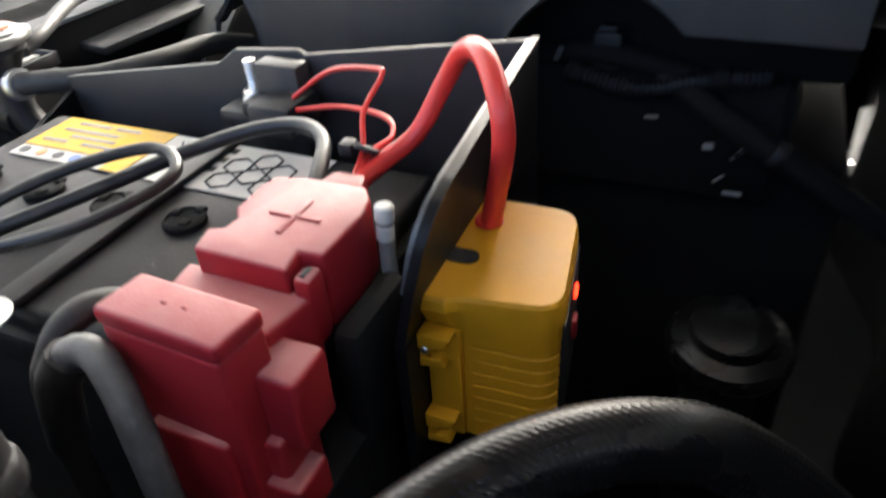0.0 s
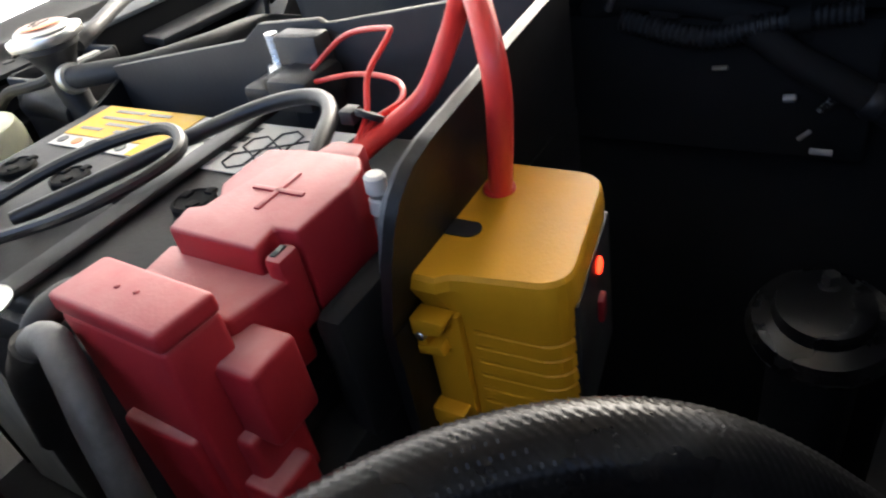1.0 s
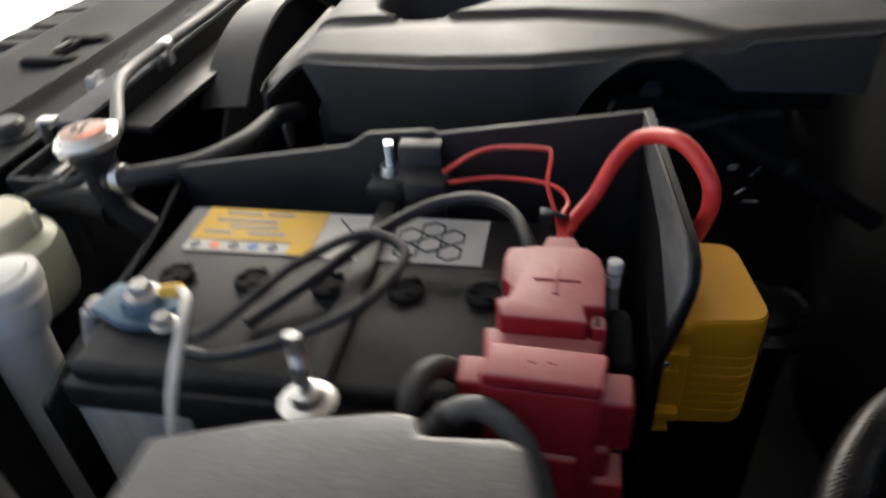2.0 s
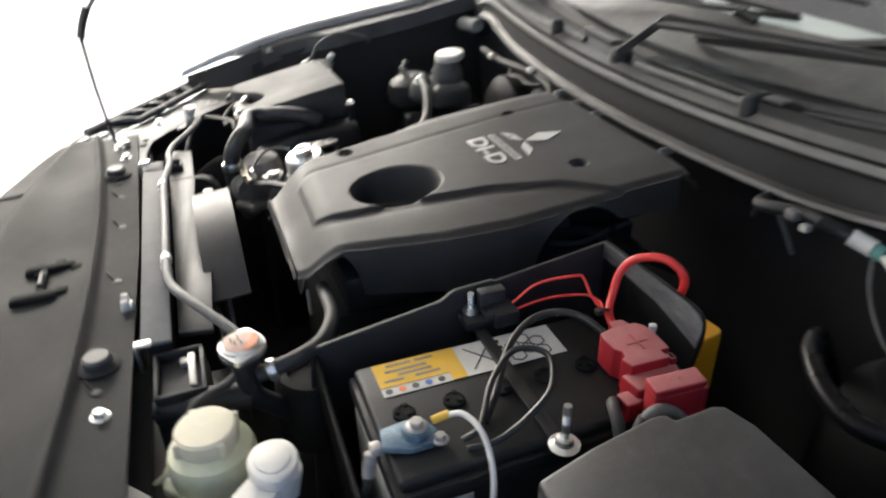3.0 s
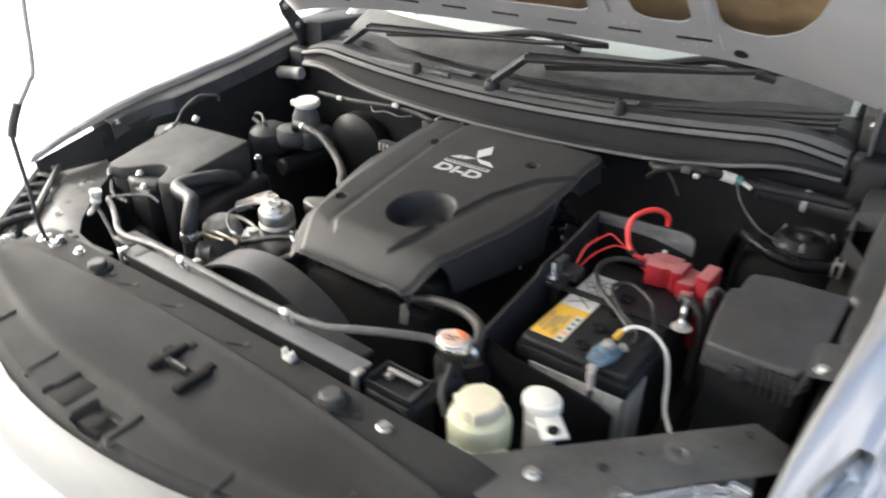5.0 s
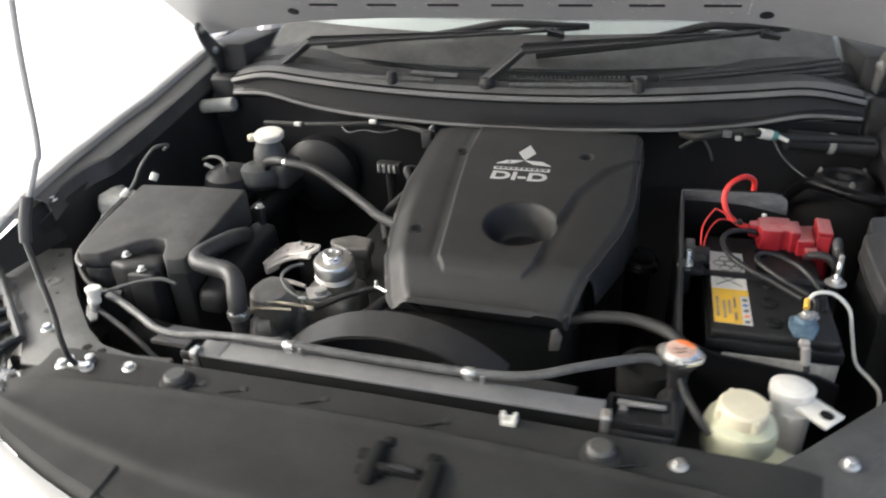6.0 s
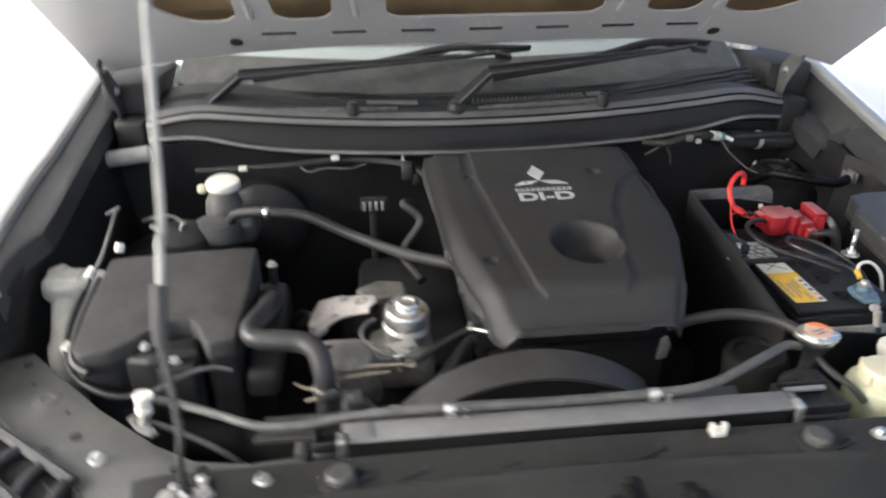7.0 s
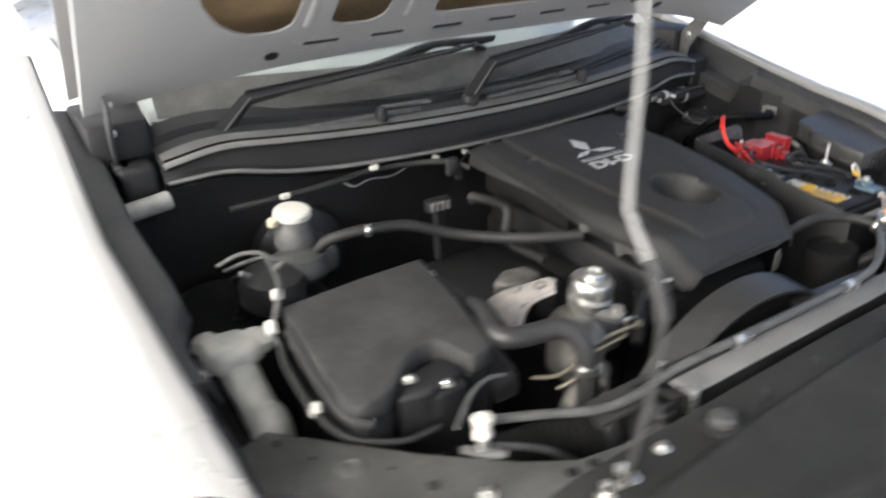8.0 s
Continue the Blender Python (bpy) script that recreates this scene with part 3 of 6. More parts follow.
# Pale tube paints the highlight along the cowl's front lip.
part("lip", tube([((2 * u - 1) * 0.76, cowl_line((2 * u - 1) * 0.76)[0] - 0.005, 1.084 + cowl_line((2 * u - 1) * 0.76)[1] + 0.035 * max(0.0, abs(2 * u - 1) * 0.76 - 0.5) / 0.26) for u in [i / 14 for i in range(15)]], 0.0045, 8, 4), SEAL, cowl, "pale line painting the highlight on the cowl's lip")
# Black sheet stands for the shade in the vent's opening.
part("vent_shade", sheet(lambda u, v: (-0.012 + 0.282 * u, cowl_line(-0.012 + 0.282 * u)[0] + 0.076 + 0.026 * v, 1.1725 + cowl_line(-0.012 + 0.282 * u)[1] + 0.002 * v), 12, 2, 0.003), PIT, cowl, "black sheet painting the shade under the vent slats")
for k in range(26):
    x = -0.008 + 0.0106 * k
    y, up = cowl_line(x)
    part("vent_slat", block(x, x + 0.0058, y + 0.074, y + 0.101, 1.172 + up, 1.181 + up, 0.001), SHELF_METAL, cowl)
part("vent_rim", tube([(x, cowl_line(x)[0] + 0.073, 1.178 + cowl_line(x)[1]) for x in (-0.012, 0.06, 0.13, 0.20, 0.27)], 0.0035, 6, 4), SHELF_METAL, cowl, "front rim of the vent")
for x0, x1 in ((-0.262, -0.140), (0.276, 0.312)):
    part("pale_strip", sheet(lambda u, v: (x0 + (x1 - x0) * u, cowl_line(x0 + (x1 - x0) * u)[0] + 0.077 + 0.022 * v, 1.179 + cowl_line(x0 + (x1 - x0) * u)[1] + 0.001 * v), 6, 2, 0.004), DUSTY_GREY, cowl, "pale grey strip on the cowl")


def screen_at(u, v):
    x = (2 * u - 1) * (0.74 - 0.08 * v)
    return x, 1.215 + 0.80 * v + 0.11 * (x / 0.7) ** 2, 1.186 + 0.47 * v + 0.012 * (x / 0.7) ** 2


FRIT = 0.125
screen = part("windscreen", sheet(screen_at, 24, 10, 0.005), GLASS, car, "windscreen reflecting the bright sky")
screen.visible_shadow = False
part("frit_band", sheet(lambda u, v: Vector(screen_at(0.01 + 0.98 * u, 0.002 + FRIT * v)) + Vector((0, -0.004, 0.007)), 24, 4, 0.002), SHELF_METAL, screen, "dark band along the foot of the windscreen")
# Dashboard colour is raised to stand for the sky reflected in the glass.
part("dashboard", sheet(lambda u, v: ((2 * u - 1) * 0.72, 1.36 + 0.55 * v + 0.10 * (2 * u - 1) ** 2, 1.16 + 0.04 * math.sin(v * 3)), 20, 8, 0.01), surface("dashboard_paled_for_reflection", (0.46, 0.48, 0.47), 0.7, 0.0, 0.1, 300, 4, 0.1), car, "grey dashboard, paled to paint the windscreen's reflection")
part("cabin_wall", block(-0.72, 0.72, 2.3, 2.34, 0.5, 1.66, 0.02), DARK, car, "dark inside of the cabin")
part("roof", sheet(lambda u, v: ((2 * u - 1) * 0.68, 1.98 + 0.9 * v, 1.655 + 0.05 * math.sin(v * 3) + 0.02 * math.cos((2 * u - 1) * 1.5)), 16, 8, 0.03), PAINT, car, "silver-blue roof")
for side in (1, -1):
    part("pillar", tube([(side * 0.80, 1.36, 1.16), (side * 0.76, 1.7, 1.42), (side * 0.69, 2.0, 1.65)], 0.035, 10, 6), PAINT, car, "windscreen pillar")
    part("pillar_trim", prism([(side * 0.76, 1.24), (side * 0.875, 1.24), (side * 0.885, 1.46), (side * 0.74, 1.46)][::side], 1.05, 1.235, bevel=0.012), DARK, car, "black trim at the pillar's foot")
    part("door", sheet(lambda u, v: (side * (0.90 - 0.10 * max(0.0, 1 - v * 2.2) ** 2), 1.76 + 1.0 * u, 1.20 - 0.8 * v), 10, 12, 0.02), PAINT, car, "front door")

# wipers: a bent knuckle, a hollow channel arm with two bright edges, and a blade under it
def bar_between(a, b, wa, wb, ha, hb, up=Vector((0, -0.35, 0.94))):
    """A straight bar that tapers from a to b; w its width, h its height."""
    a, b = Vector(a), Vector(b)
    side = (b - a).cross(up).normalized()
    lift = side.cross(b - a).normalized()
    vs = [tuple(p + side * sx * w / 2 + lift * sz * h / 2) for p, w, h in ((a, wa, ha), (b, wb, hb)) for sx, sz in ((-1, -1), (1, -1), (1, 1), (-1, 1))]
    return vs, [(0, 1, 2, 3), (7, 6, 5, 4), (0, 4, 5, 1), (1, 5, 6, 2), (2, 6, 7, 3), (3, 7, 4, 0)]


for pivot, bend, tip in ((Vector((-0.635, 1.205, 1.176)), Vector((-0.555, 1.235, 1.243)), Vector((-0.02, 1.290, 1.262))), (Vector((-0.052, 1.146, 1.176)), Vector((0.028, 1.168, 1.250)), Vector((0.46, 1.225, 1.275)))):
    arm = part("wiper_arm", joined(turned([(0.020, -0.02), (0.022, 0), (0.018, 0.012), (0.010, 0.016)], pivot, seg=18),
               bar_between(pivot + Vector((-0.004, 0, 0.006)), bend, 0.030, 0.026, 0.014, 0.012), bar_between(bend + Vector((-0.003, 0, 0)), tip, 0.034, 0.012, 0.004, 0.004)), DARK, car, "black channel-shaped wiper arm", crease=20)
    along_arm = (tip - bend).normalized()
    across = along_arm.cross(Vector((0, -0.35, 0.94))).normalized()
    for k in (-1, 1):
        # Edges get lighter materials than the arm, as highlights in the colour.
        part("edge", bar_between(bend + across * 0.0165 * k + Vector((0, 0, 0.003)), tip + across * 0.0055 * k + Vector((0, 0, 0.002)), 0.0035, 0.003, 0.009, 0.006), PLASTIC, arm, "raised edge of the arm, lighter as a painted highlight")
        part("edge", bar_between(pivot + Vector((-0.004, 0, 0.011)) + across * 0.014 * k, bend + across * 0.0125 * k + Vector((0, 0, 0.005)), 0.0035, 0.0035, 0.006, 0.006), DUSTY_GREY, arm, "raised edge of the knuckle, lighter as a painted highlight")
    part("hook", joined(bar_between(tip - along_arm * 0.01, tip + along_arm * 0.10 + Vector((0, 0.004, 0.004)), 0.013, 0.010, 0.006, 0.006), bar_between(tip + along_arm * 0.085, tip + along_arm * 0.125 + Vector((0, 0.004, -0.012)), 0.018, 0.014, 0.014, 0.010)), DARK, arm)
    low = bend + Vector((0.02, 0.062, -0.026))
    end = tip + (tip - bend) * 0.34 + Vector((0, 0.030, 0.004))
    spine = [low, low.lerp(end, 0.25) + Vector((0, 0, 0.003)), low.lerp(end, 0.5) + Vector((0, 0, 0.010)), low.lerp(end, 0.66) + Vector((0, 0, 0.020)), low.lerp(end, 0.76) + Vector((0, 0, 0.018)), low.lerp(end, 0.9) + Vector((0, 0, 0.006)), end]
    blade = part("blade", tube(spine, 0.0075, 8, 8, lambda u, d: 0.55 + 0.75 * math.sin(u * math.pi) ** 0.8), DARK, arm, "black wiper blade with a sprung bridge")
    for q in (0.24, 0.72):
        part("bridge", tube([low.lerp(end, q - 0.11) + Vector((0, 0, 0.001)), low.lerp(end, q - 0.05) + Vector((0, -0.004, 0.012)), low.lerp(end, q) + Vector((0, -0.004, 0.017)), low.lerp(end, q + 0.05) + Vector((0, -0.004, 0.012)), low.lerp(end, q + 0.11) + Vector((0, 0, 0.001))], 0.0045, 6, 5), PLASTIC, blade)
    part("rubber", bar_between(low + Vector((0, 0.006, -0.008)), end + Vector((0, 0.005, -0.007)), 0.005, 0.005, 0.010, 0.008), RUBBER, blade)
for k in range(4):
    part("cowl_rib", tube([(0.34, 1.172 + 0.016 * k, 1.168 + 0.004 * k), (0.52, 1.195 + 0.018 * k, 1.182 + 0.005 * k), (0.72, 1.225 + 0.020 * k, 1.198 + 0.006 * k)], 0.004, 8, 8), PLASTIC, cowl)
for bar in ([(-0.30, 1.150, 1.178), (-0.19, 1.150, 1.176)], [(-0.56, 1.165, 1.178), (-0.31, 1.150, 1.178)], [(0.0, 1.146, 1.172), (0.29, 1.150, 1.180)]):
    part("drip_bar", tube(bar, 0.007, 8, 6), GREY_HOSE, cowl)
for x in (-0.293, 0.297):
    part("cowl_clip", turned([(0.013, -0.02), (0.014, 0), (0.011, 0.012), (0.006, 0.014)], (x, 1.14, 1.186), seg=14), DARK, car)

# hood: skin, and an inner frame with openings to the skin
CUTS = [(-0.455, -0.30, 0.085, 0.60), (-0.217, 0.250, 0.085, 0.62), (0.318, 0.474, 0.085, 0.60)]
# the outermost openings taper outwards
WING = [(0.508, 0.47), (0.508, 0.125), (0.513, 0.103), (0.528, 0.089), (0.55, 0.083), (0.592, 0.086), (0.622, 0.104), (0.652, 0.134), (0.680, 0.185), (0.702, 0.255), (0.712, 0.35), (0.708, 0.43), (0.692, 0.478), (0.655, 0.50), (0.545, 0.505), (0.519, 0.495)]


def hood_edge(x):
    return -0.028 - (0.115 if x < 0 else 0.062) * (abs(x) / 0.876) ** 3


def skin_at(u, v):
    x = (2 * u - 1) * 0.885
    e = hood_edge(x)
    return on_hood(x, e - 0.012 + (1.16 - e - 0.14 * (x / 0.885) ** 2) * v, -0.045 - 0.02 * math.cos(x * 1.7) - 0.03 * math.sin(v * 3.0))


hood = part("hood", sheet(skin_at, 30, 24, 0.004), PAINT, car, "open hood held up by a prop rod")
part("skin_underside", sheet(lambda u, v: Vector(skin_at(0.02 + 0.96 * u, 0.02 + 0.96 * v)) - Vector((0, SIN, COS)) * 0.009, 24, 20, 0.002), BROWN, hood, "brown underside of the hood skin")


def rounded_loop(a, b, c, d, low, high):
    """A rounded four-sided opening; low and high widen its two ends."""
    pts = []
    for cx, cs, a0 in ((b - 0.04, d - 0.05, 0), (a + 0.04, d - 0.05, 1), (a + 0.045 - low, c + 0.035, 2), (b - 0.045 + low, c + 0.035, 3)):
        for k in range(6):
            t = math.pi / 2 * (a0 + k / 5)
            pts.append((cx + 0.038 * math.cos(t), cs + 0.034 * math.sin(t)))
    return pts


rim = [(-0.87, hood_edge(-0.87)), *[(-0.87 + 1.74 * k / 24, hood_edge(-0.87 + 1.74 * k / 24)) for k in range(1, 24)], (0.87, hood_edge(0.87)), (0.87, 0.55), (0.80, 0.95), (0.55, 1.06), (0.0, 1.10), (-0.55, 1.06), (-0.80, 0.95), (-0.87, 0.55)]
loops = [rim] + [rounded_loop(*c, -0.012 if abs(c[0] + c[1]) > 0.2 else 0.0, 0) for c in CUTS] + [WING, [(-x, q) for x, q in reversed(WING)]]
flat, edges = [], []
for pts in loops:
    n = len(flat)
    flat += [Vector(p) for p in pts]
    edges += [(n + i, n + (i + 1) % len(pts)) for i in range(len(pts))]


def within(p, pts):
    hit = False
    for i in range(len(pts)):
        (x1, y1), (x2, y2) = pts[i], pts[i - 1]
        if (y1 > p[1]) != (y2 > p[1]) and p[0] < (x2 - x1) * (p[1] - y1) / (y2 - y1) + x1:
            hit = not hit
    return hit


cdt_v, cdt_e, cdt_f = delaunay_2d_cdt(flat, edges, [], 0, 1e-5)[:3]
frame_v = [on_hood(p.x, p.y, 0.0) for p in cdt_v] + [on_hood(p.x, p.y, -0.004) for p in cdt_v]
n, frame_f = len(cdt_v), []
for f in cdt_f:
    mid = sum((cdt_v[i] for i in f), Vector((0, 0))) / len(f)
    if within(mid, rim) and not any(within(mid, pts) for pts in loops[1:]):
        frame_f += [tuple(f), tuple(n + i for i in reversed(f))]
start = 0
for pts in loops:
    for i in range(len(pts)):
        a, b = start + i, start + (i + 1) % len(pts)
        deep = 0.004 if start else 0.02
        pa, pb = flat[a], flat[b]
        k = len(frame_v)
        frame_v += [on_hood(pa.x, pa.y, 0.0), on_hood(pb.x, pb.y, 0.0)]
        frame_v += [on_hood(q.x, q.y, -deep) for q in (pb, pa)]
        frame_f.append((k, k + 1, k + 2, k + 3))
    start += len(pts)
part("inner_frame", (frame_v, frame_f), HOOD_GREY, hood, "grey stamped inner frame of the hood", crease=30)
for xa, xb in ((-0.27, -0.30), (0.28, 0.31), (-0.482, -0.49), (0.491, 0.50)):
    part("frame_rib", tube([on_hood(xa, 0.10, -0.002), on_hood((xa + xb) / 2, 0.35, -0.002), on_hood(xb, 0.62, -0.002)], 0.008, 8, 6), HOOD_GREY, hood)
for k in range(7):
    x = -0.435 + 0.147 * k
    part("slot", moved(block(-0.036, 0.036, -0.004, 0.004, -0.0015, 0.0015, 0.001), Matrix.Translation(on_hood(x, 0.033, 0.001)) @ pose(0, 0, 0, -38)), DARK, hood)
for x in (-0.53, 0.535):
    part("drain_hole", turned([(0.014, -0.001), (0.014, 0.0012), (0.009, 0.0015)], on_hood(x, 0.0, 0.001), (0, -SIN, -COS), 18), DARK, hood)
for side in (1, -1):
    hinge_x = 0.786 if side > 0 else -0.832
    part("hinge", joined(prism([(1.165, 1.306), (1.205, 1.265), (1.235, 1.235), (1.250, 1.205), (1.245, 1.150), (1.215, 1.145), (1.205, 1.190), (1.180, 1.225), (1.155, 1.262), (1.145, 1.295)], hinge_x, hinge_x + side * 0.007, "x", 0.002),
         block(min(hinge_x - side * 0.02, hinge_x + side * 0.014), max(hinge_x - side * 0.02, hinge_x + side * 0.014), 1.19, 1.26, 1.135, 1.160, 0.004)), DUSTY_GREY if side > 0 else INNER_PAINT, hood, "grey steel hood hinge")
    for y, z in ((1.168, 1.285), (1.212, 1.222)):
        part("hinge_bolt", hex_bolt((hinge_x, y, z), 0.007, 0.006, (-side, 0, 0)), STEEL, hood)
    part("cowl_end", joined(block(min(side * 0.772, side * 0.842), max(side * 0.772, side * 0.842), 1.17, 1.27, 1.06, 1.160, 0.012, 3)), DARK, car, "dark end of the cowl")

# pale specks along the slots of the hood frame
speck_rng = random.Random(7)
specks = []
for k in range(170):
    x = -0.50 + 0.147 * speck_rng.randrange(8) + speck_rng.gauss(0.06, 0.028)
    s = abs(speck_rng.gauss(0.03, 0.022)) + 0.002
    r = speck_rng.uniform(0.0008, 0.0024)
    specks.append(turned([(r, 0), (r * 0.8, r * 0.5), (r * 0.3, r * 0.7)], on_hood(max(-0.53, min(0.5, x)), min(0.078, s), 0.0002), (0, -SIN, -COS), 6))
tagged(part("specks", joined(*specks), LABEL_WHITE, hood, "pale specks round the slots"), "pale specks round the slots", kind="stuff")

# wheels, so that the car stands on the ground
for side in (1, -1):
    for y in (0.62, 3.35):
        wheel = part("wheel", turned([(0.20, 0), (0.21, 0.012), (0.215, 0.19), (0.20, 0.20)], (side * 0.82 - 0.1, y, 0.37), (1, 0, 0), 28), STEEL, car)
        part("tyre", turned([(0.22, 0), (0.34, 0.004), (0.37, 0.04), (0.37, 0.19), (0.34, 0.226), (0.22, 0.23)], (side * 0.82 - 0.115, y, 0.37), (1, 0, 0), 32), RUBBER, wheel)
part("underbody", block(-0.80, 0.80, 1.30, 4.3, 0.32, 0.60, 0.03), DARK, car)
part("tail", block(-0.86, 0.86, 2.76, 4.4, 0.45, 1.20, 0.08), PAINT, car)
for side in (1, -1):
    flip = (lambda g: g) if side == 1 else mirrored
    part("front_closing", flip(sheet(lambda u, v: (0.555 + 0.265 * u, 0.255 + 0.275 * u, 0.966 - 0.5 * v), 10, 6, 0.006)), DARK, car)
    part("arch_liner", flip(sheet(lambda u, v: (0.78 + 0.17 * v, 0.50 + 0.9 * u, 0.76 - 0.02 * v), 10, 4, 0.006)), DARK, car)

# details of the front panel
latch = part("hood_latch", joined(block(0.040, 0.115, 0.106, 0.118, 0.974, 0.990, 0.003), block(0.026, 0.048, 0.084, 0.155, 0.974, 0.991, 0.007, 3),
             block(0.104, 0.128, 0.074, 0.136, 0.974, 0.991, 0.007, 3), block(0.018, 0.056, 0.098, 0.112, 0.974, 0.988, 0.004), block(0.010, 0.034, 0.122, 0.140, 0.974, 0.988, 0.006, 3), block(0.036, 0.056, 0.146, 0.166, 0.974, 0.989, 0.006, 3), block(0.098, 0.120, 0.128, 0.150, 0.974, 0.989, 0.006, 3)), PIT, car, "black hood latch in the panel")
part("catch", rod((0.060, 0.112, 0.991), (0.096, 0.112, 0.991), 0.004), DARK, latch)
pocket = part("latch_pocket", block(0.043, 0.099, -0.036, -0.004, 0.958, 0.9690, 0.004, 3), PIT, car, "black square pocket in the panel")
part("pocket_plug", turned([(0.014, 0), (0.014, 0.002), (0.010, 0.003)], (0.071, -0.020, 0.9688), seg=18), PIT, pocket)
# Black plate paints the shade that lies on the recess's ramp.
part("shaded_ramp", moved(block(-0.026, 0.026, -0.026, 0.026, -0.003, 0.0015, 0.001), Matrix.Translation((-0.015, -0.009, 0.9745)) @ pose(0, 0, 0, 0, -5.4, 0)), PIT, car, "black plate painting the shade on the recess ramp")
for x, y in ((-0.117, 0.0), (0.120, -0.006), (0.305, 0.020), (-0.29, 0.012), (0.45, 0.075)):
    part("panel_hook", tube([(x, y + 0.026, 0.979), (x + 0.002, y, 0.9775), (x + 0.003, y - 0.024, 0.976), (x + 0.010, y - 0.034, 0.976), (x + 0.017, y - 0.026, 0.976)], 0.0032, 6, 6), DARK, car, "moulded hook")
for x, y in ((-0.202, 0.210), (-0.076, 0.216), (0.106, 0.214), (0.36, 0.200), (-0.27, 0.206)):
    part("panel_rib", tube([(x - 0.034, y - 0.016, 0.9805), (x - 0.020, y - 0.012, 0.9825), (x - 0.004, y - 0.004, 0.981)], 0.0022, 6, 4), PANEL, car)
    part("panel_plug", turned([(0.0065, 0), (0.0065, 0.0015), (0.004, 0.0022)], (x, y, 0.9805), seg=14), DARK, car)
for side in (1, -1):
    for x, y, r in ((0.671, 0.327, 0.008), (0.803, 0.503, 0.007), (0.70, 0.38, 0.003), (0.775, 0.452, 0.003)):
        part("shelf_hole", turned([(r, 0), (r, 0.0012), (r * 0.6, 0.0014)], (side * x, y, 0.9738), seg=14), DARK, car)
    part("shelf_dimple", turned([(0.022, 0), (0.017, 0.002), (0.012, 0.003), (0.009, 0.003), (0.007, 0.001)], (side * 0.74, 0.413, 0.9735), seg=24), SHELF_METAL, car)

for x, y in ((-0.520, 0.250), (-0.488, 0.246)):
    part("shelf_hole", turned([(0.008, 0), (0.008, 0.0012), (0.005, 0.0014)], (x, y, 0.9738), seg=16), PIT, car)

# bolts that stand in the panels, each by itself
BOLTS = [(0.404, 0.206, 0.980), (0.604, 0.262, 0.974), (-0.406, 0.214, 0.9795), (-0.519, 0.197, 0.979), (-0.474, 0.200, 0.979), (-0.627, 0.279, 0.974), (0.857, 0.602, 1.0465), (-0.865, 0.580, 1.058)]
first = solo("bolt", hex_bolt(BOLTS[0], 0.0075, 0.007), STEEL, "zinc-plated flange bolt in the black front panel", "bolt", "bolts round the engine bay")
for b in BOLTS[1:]:
    copy_thing(first, Matrix.Translation(b))
for x in (0.31, -0.31):
    bump = thing("bump_stop", (x, 0.2, 0.981), "low round dusty grey bump stop on the front panel", "bump stop", "bump stops for the hood")
    part("pad", turned([(0.015, 0.003), (0.0175, 0.005), (0.0175, 0.014), (0.014, 0.018), (0.006, 0.018)], (x, 0.2, 0.981), seg=20), SHELF_METAL, bump)
    part("collar", turned([(0.026, 0), (0.026, 0.003), (0.021, 0.006), (0.018, 0.006)], (x, 0.2, 0.981), seg=24), PANEL, bump)
clip = solo("clip", joined(block(0.178, 0.198, 0.222, 0.238, 0.9805, 0.990, 0.003), block(0.177, 0.183, 0.224, 0.234, 0.985, 1.000, 0.002), block(0.193, 0.199, 0.224, 0.234, 0.985, 1.000, 0.002)), WHITE, "small white plastic clip on the front panel", "clip")

# prop rod
prop = thing("prop_rod", (-0.486, 0.195, 0.981), "thin steel prop rod with a grip, holding up the hood", "prop rod")
part("lower_rod", tube([(-0.488, 0.196, 0.983), (-0.492, 0.190, 1.005), (-0.490, 0.187, 1.04), (-0.481, 0.184, 1.095), (-0.4785, 0.182, 1.15), (-0.4775, 0.181, 1.222)], 0.0042, 10, 8), surface("dark_lower_rod", (0.022, 0.022, 0.022), 0.45, 0.0, 0.25, 300, 20, 0.1, dust=0.2), prop, "darker lower part of the rod")
part("rod", tube([(-0.475, 0.206, 1.264), (-0.4758, 0.236, 1.304), (-0.472, 0.248, 1.335), (-0.455, 0.268, 1.52), (-0.44, 0.335, 1.75), (-0.436, 0.380, 1.913)], 0.0042, 10, 8), surface("dull_zinc_rod", (0.28, 0.28, 0.275), 0.45, 0.4, 0.2, 300, 20, 0.1), prop, "dull grey steel rod")
part("grip", tube([(-0.4775, 0.181, 1.212), (-0.477, 0.190, 1.238), (-0.475, 0.206, 1.270)], 0.0078, 12, 6), PLASTIC, prop, "black plastic grip")
part("pivot", joined(block(-0.503, -0.474, 0.190, 0.203, 0.980, 0.988, 0.003), turned([(0.007, 0), (0.007, 0.012), (0.003, 0.014)], (-0.478, 0.214, 0.979), seg=12), turned([(0.006, 0), (0.006, 0.010), (0.003, 0.011)], (-0.510, 0.206, 0.979), seg=12)), STEEL, prop, "zinc pivot bracket")

# radiator with its tanks, neck and cap
radiator = thing("radiator", (0, 0.27, 0.44), "grey radiator with black end tanks behind the front panel", "radiator")
# Core is near black so its colour supplies the gap's shade.
part("core", block(-0.308, 0.308, 0.256, 0.284, 0.46, 0.994, 0.003), PIT, radiator, "radiator core, coloured near black to shade the gap before it")
part("top_rail", joined(block(-0.309, 0.309, 0.250, 0.287, 0.993, 0.998, 0.0015), block(-0.309, -0.268, 0.252, 0.285, 0.997, 0.9995, 0.0008)), RADIATOR, radiator, "flat dull grey top rail")
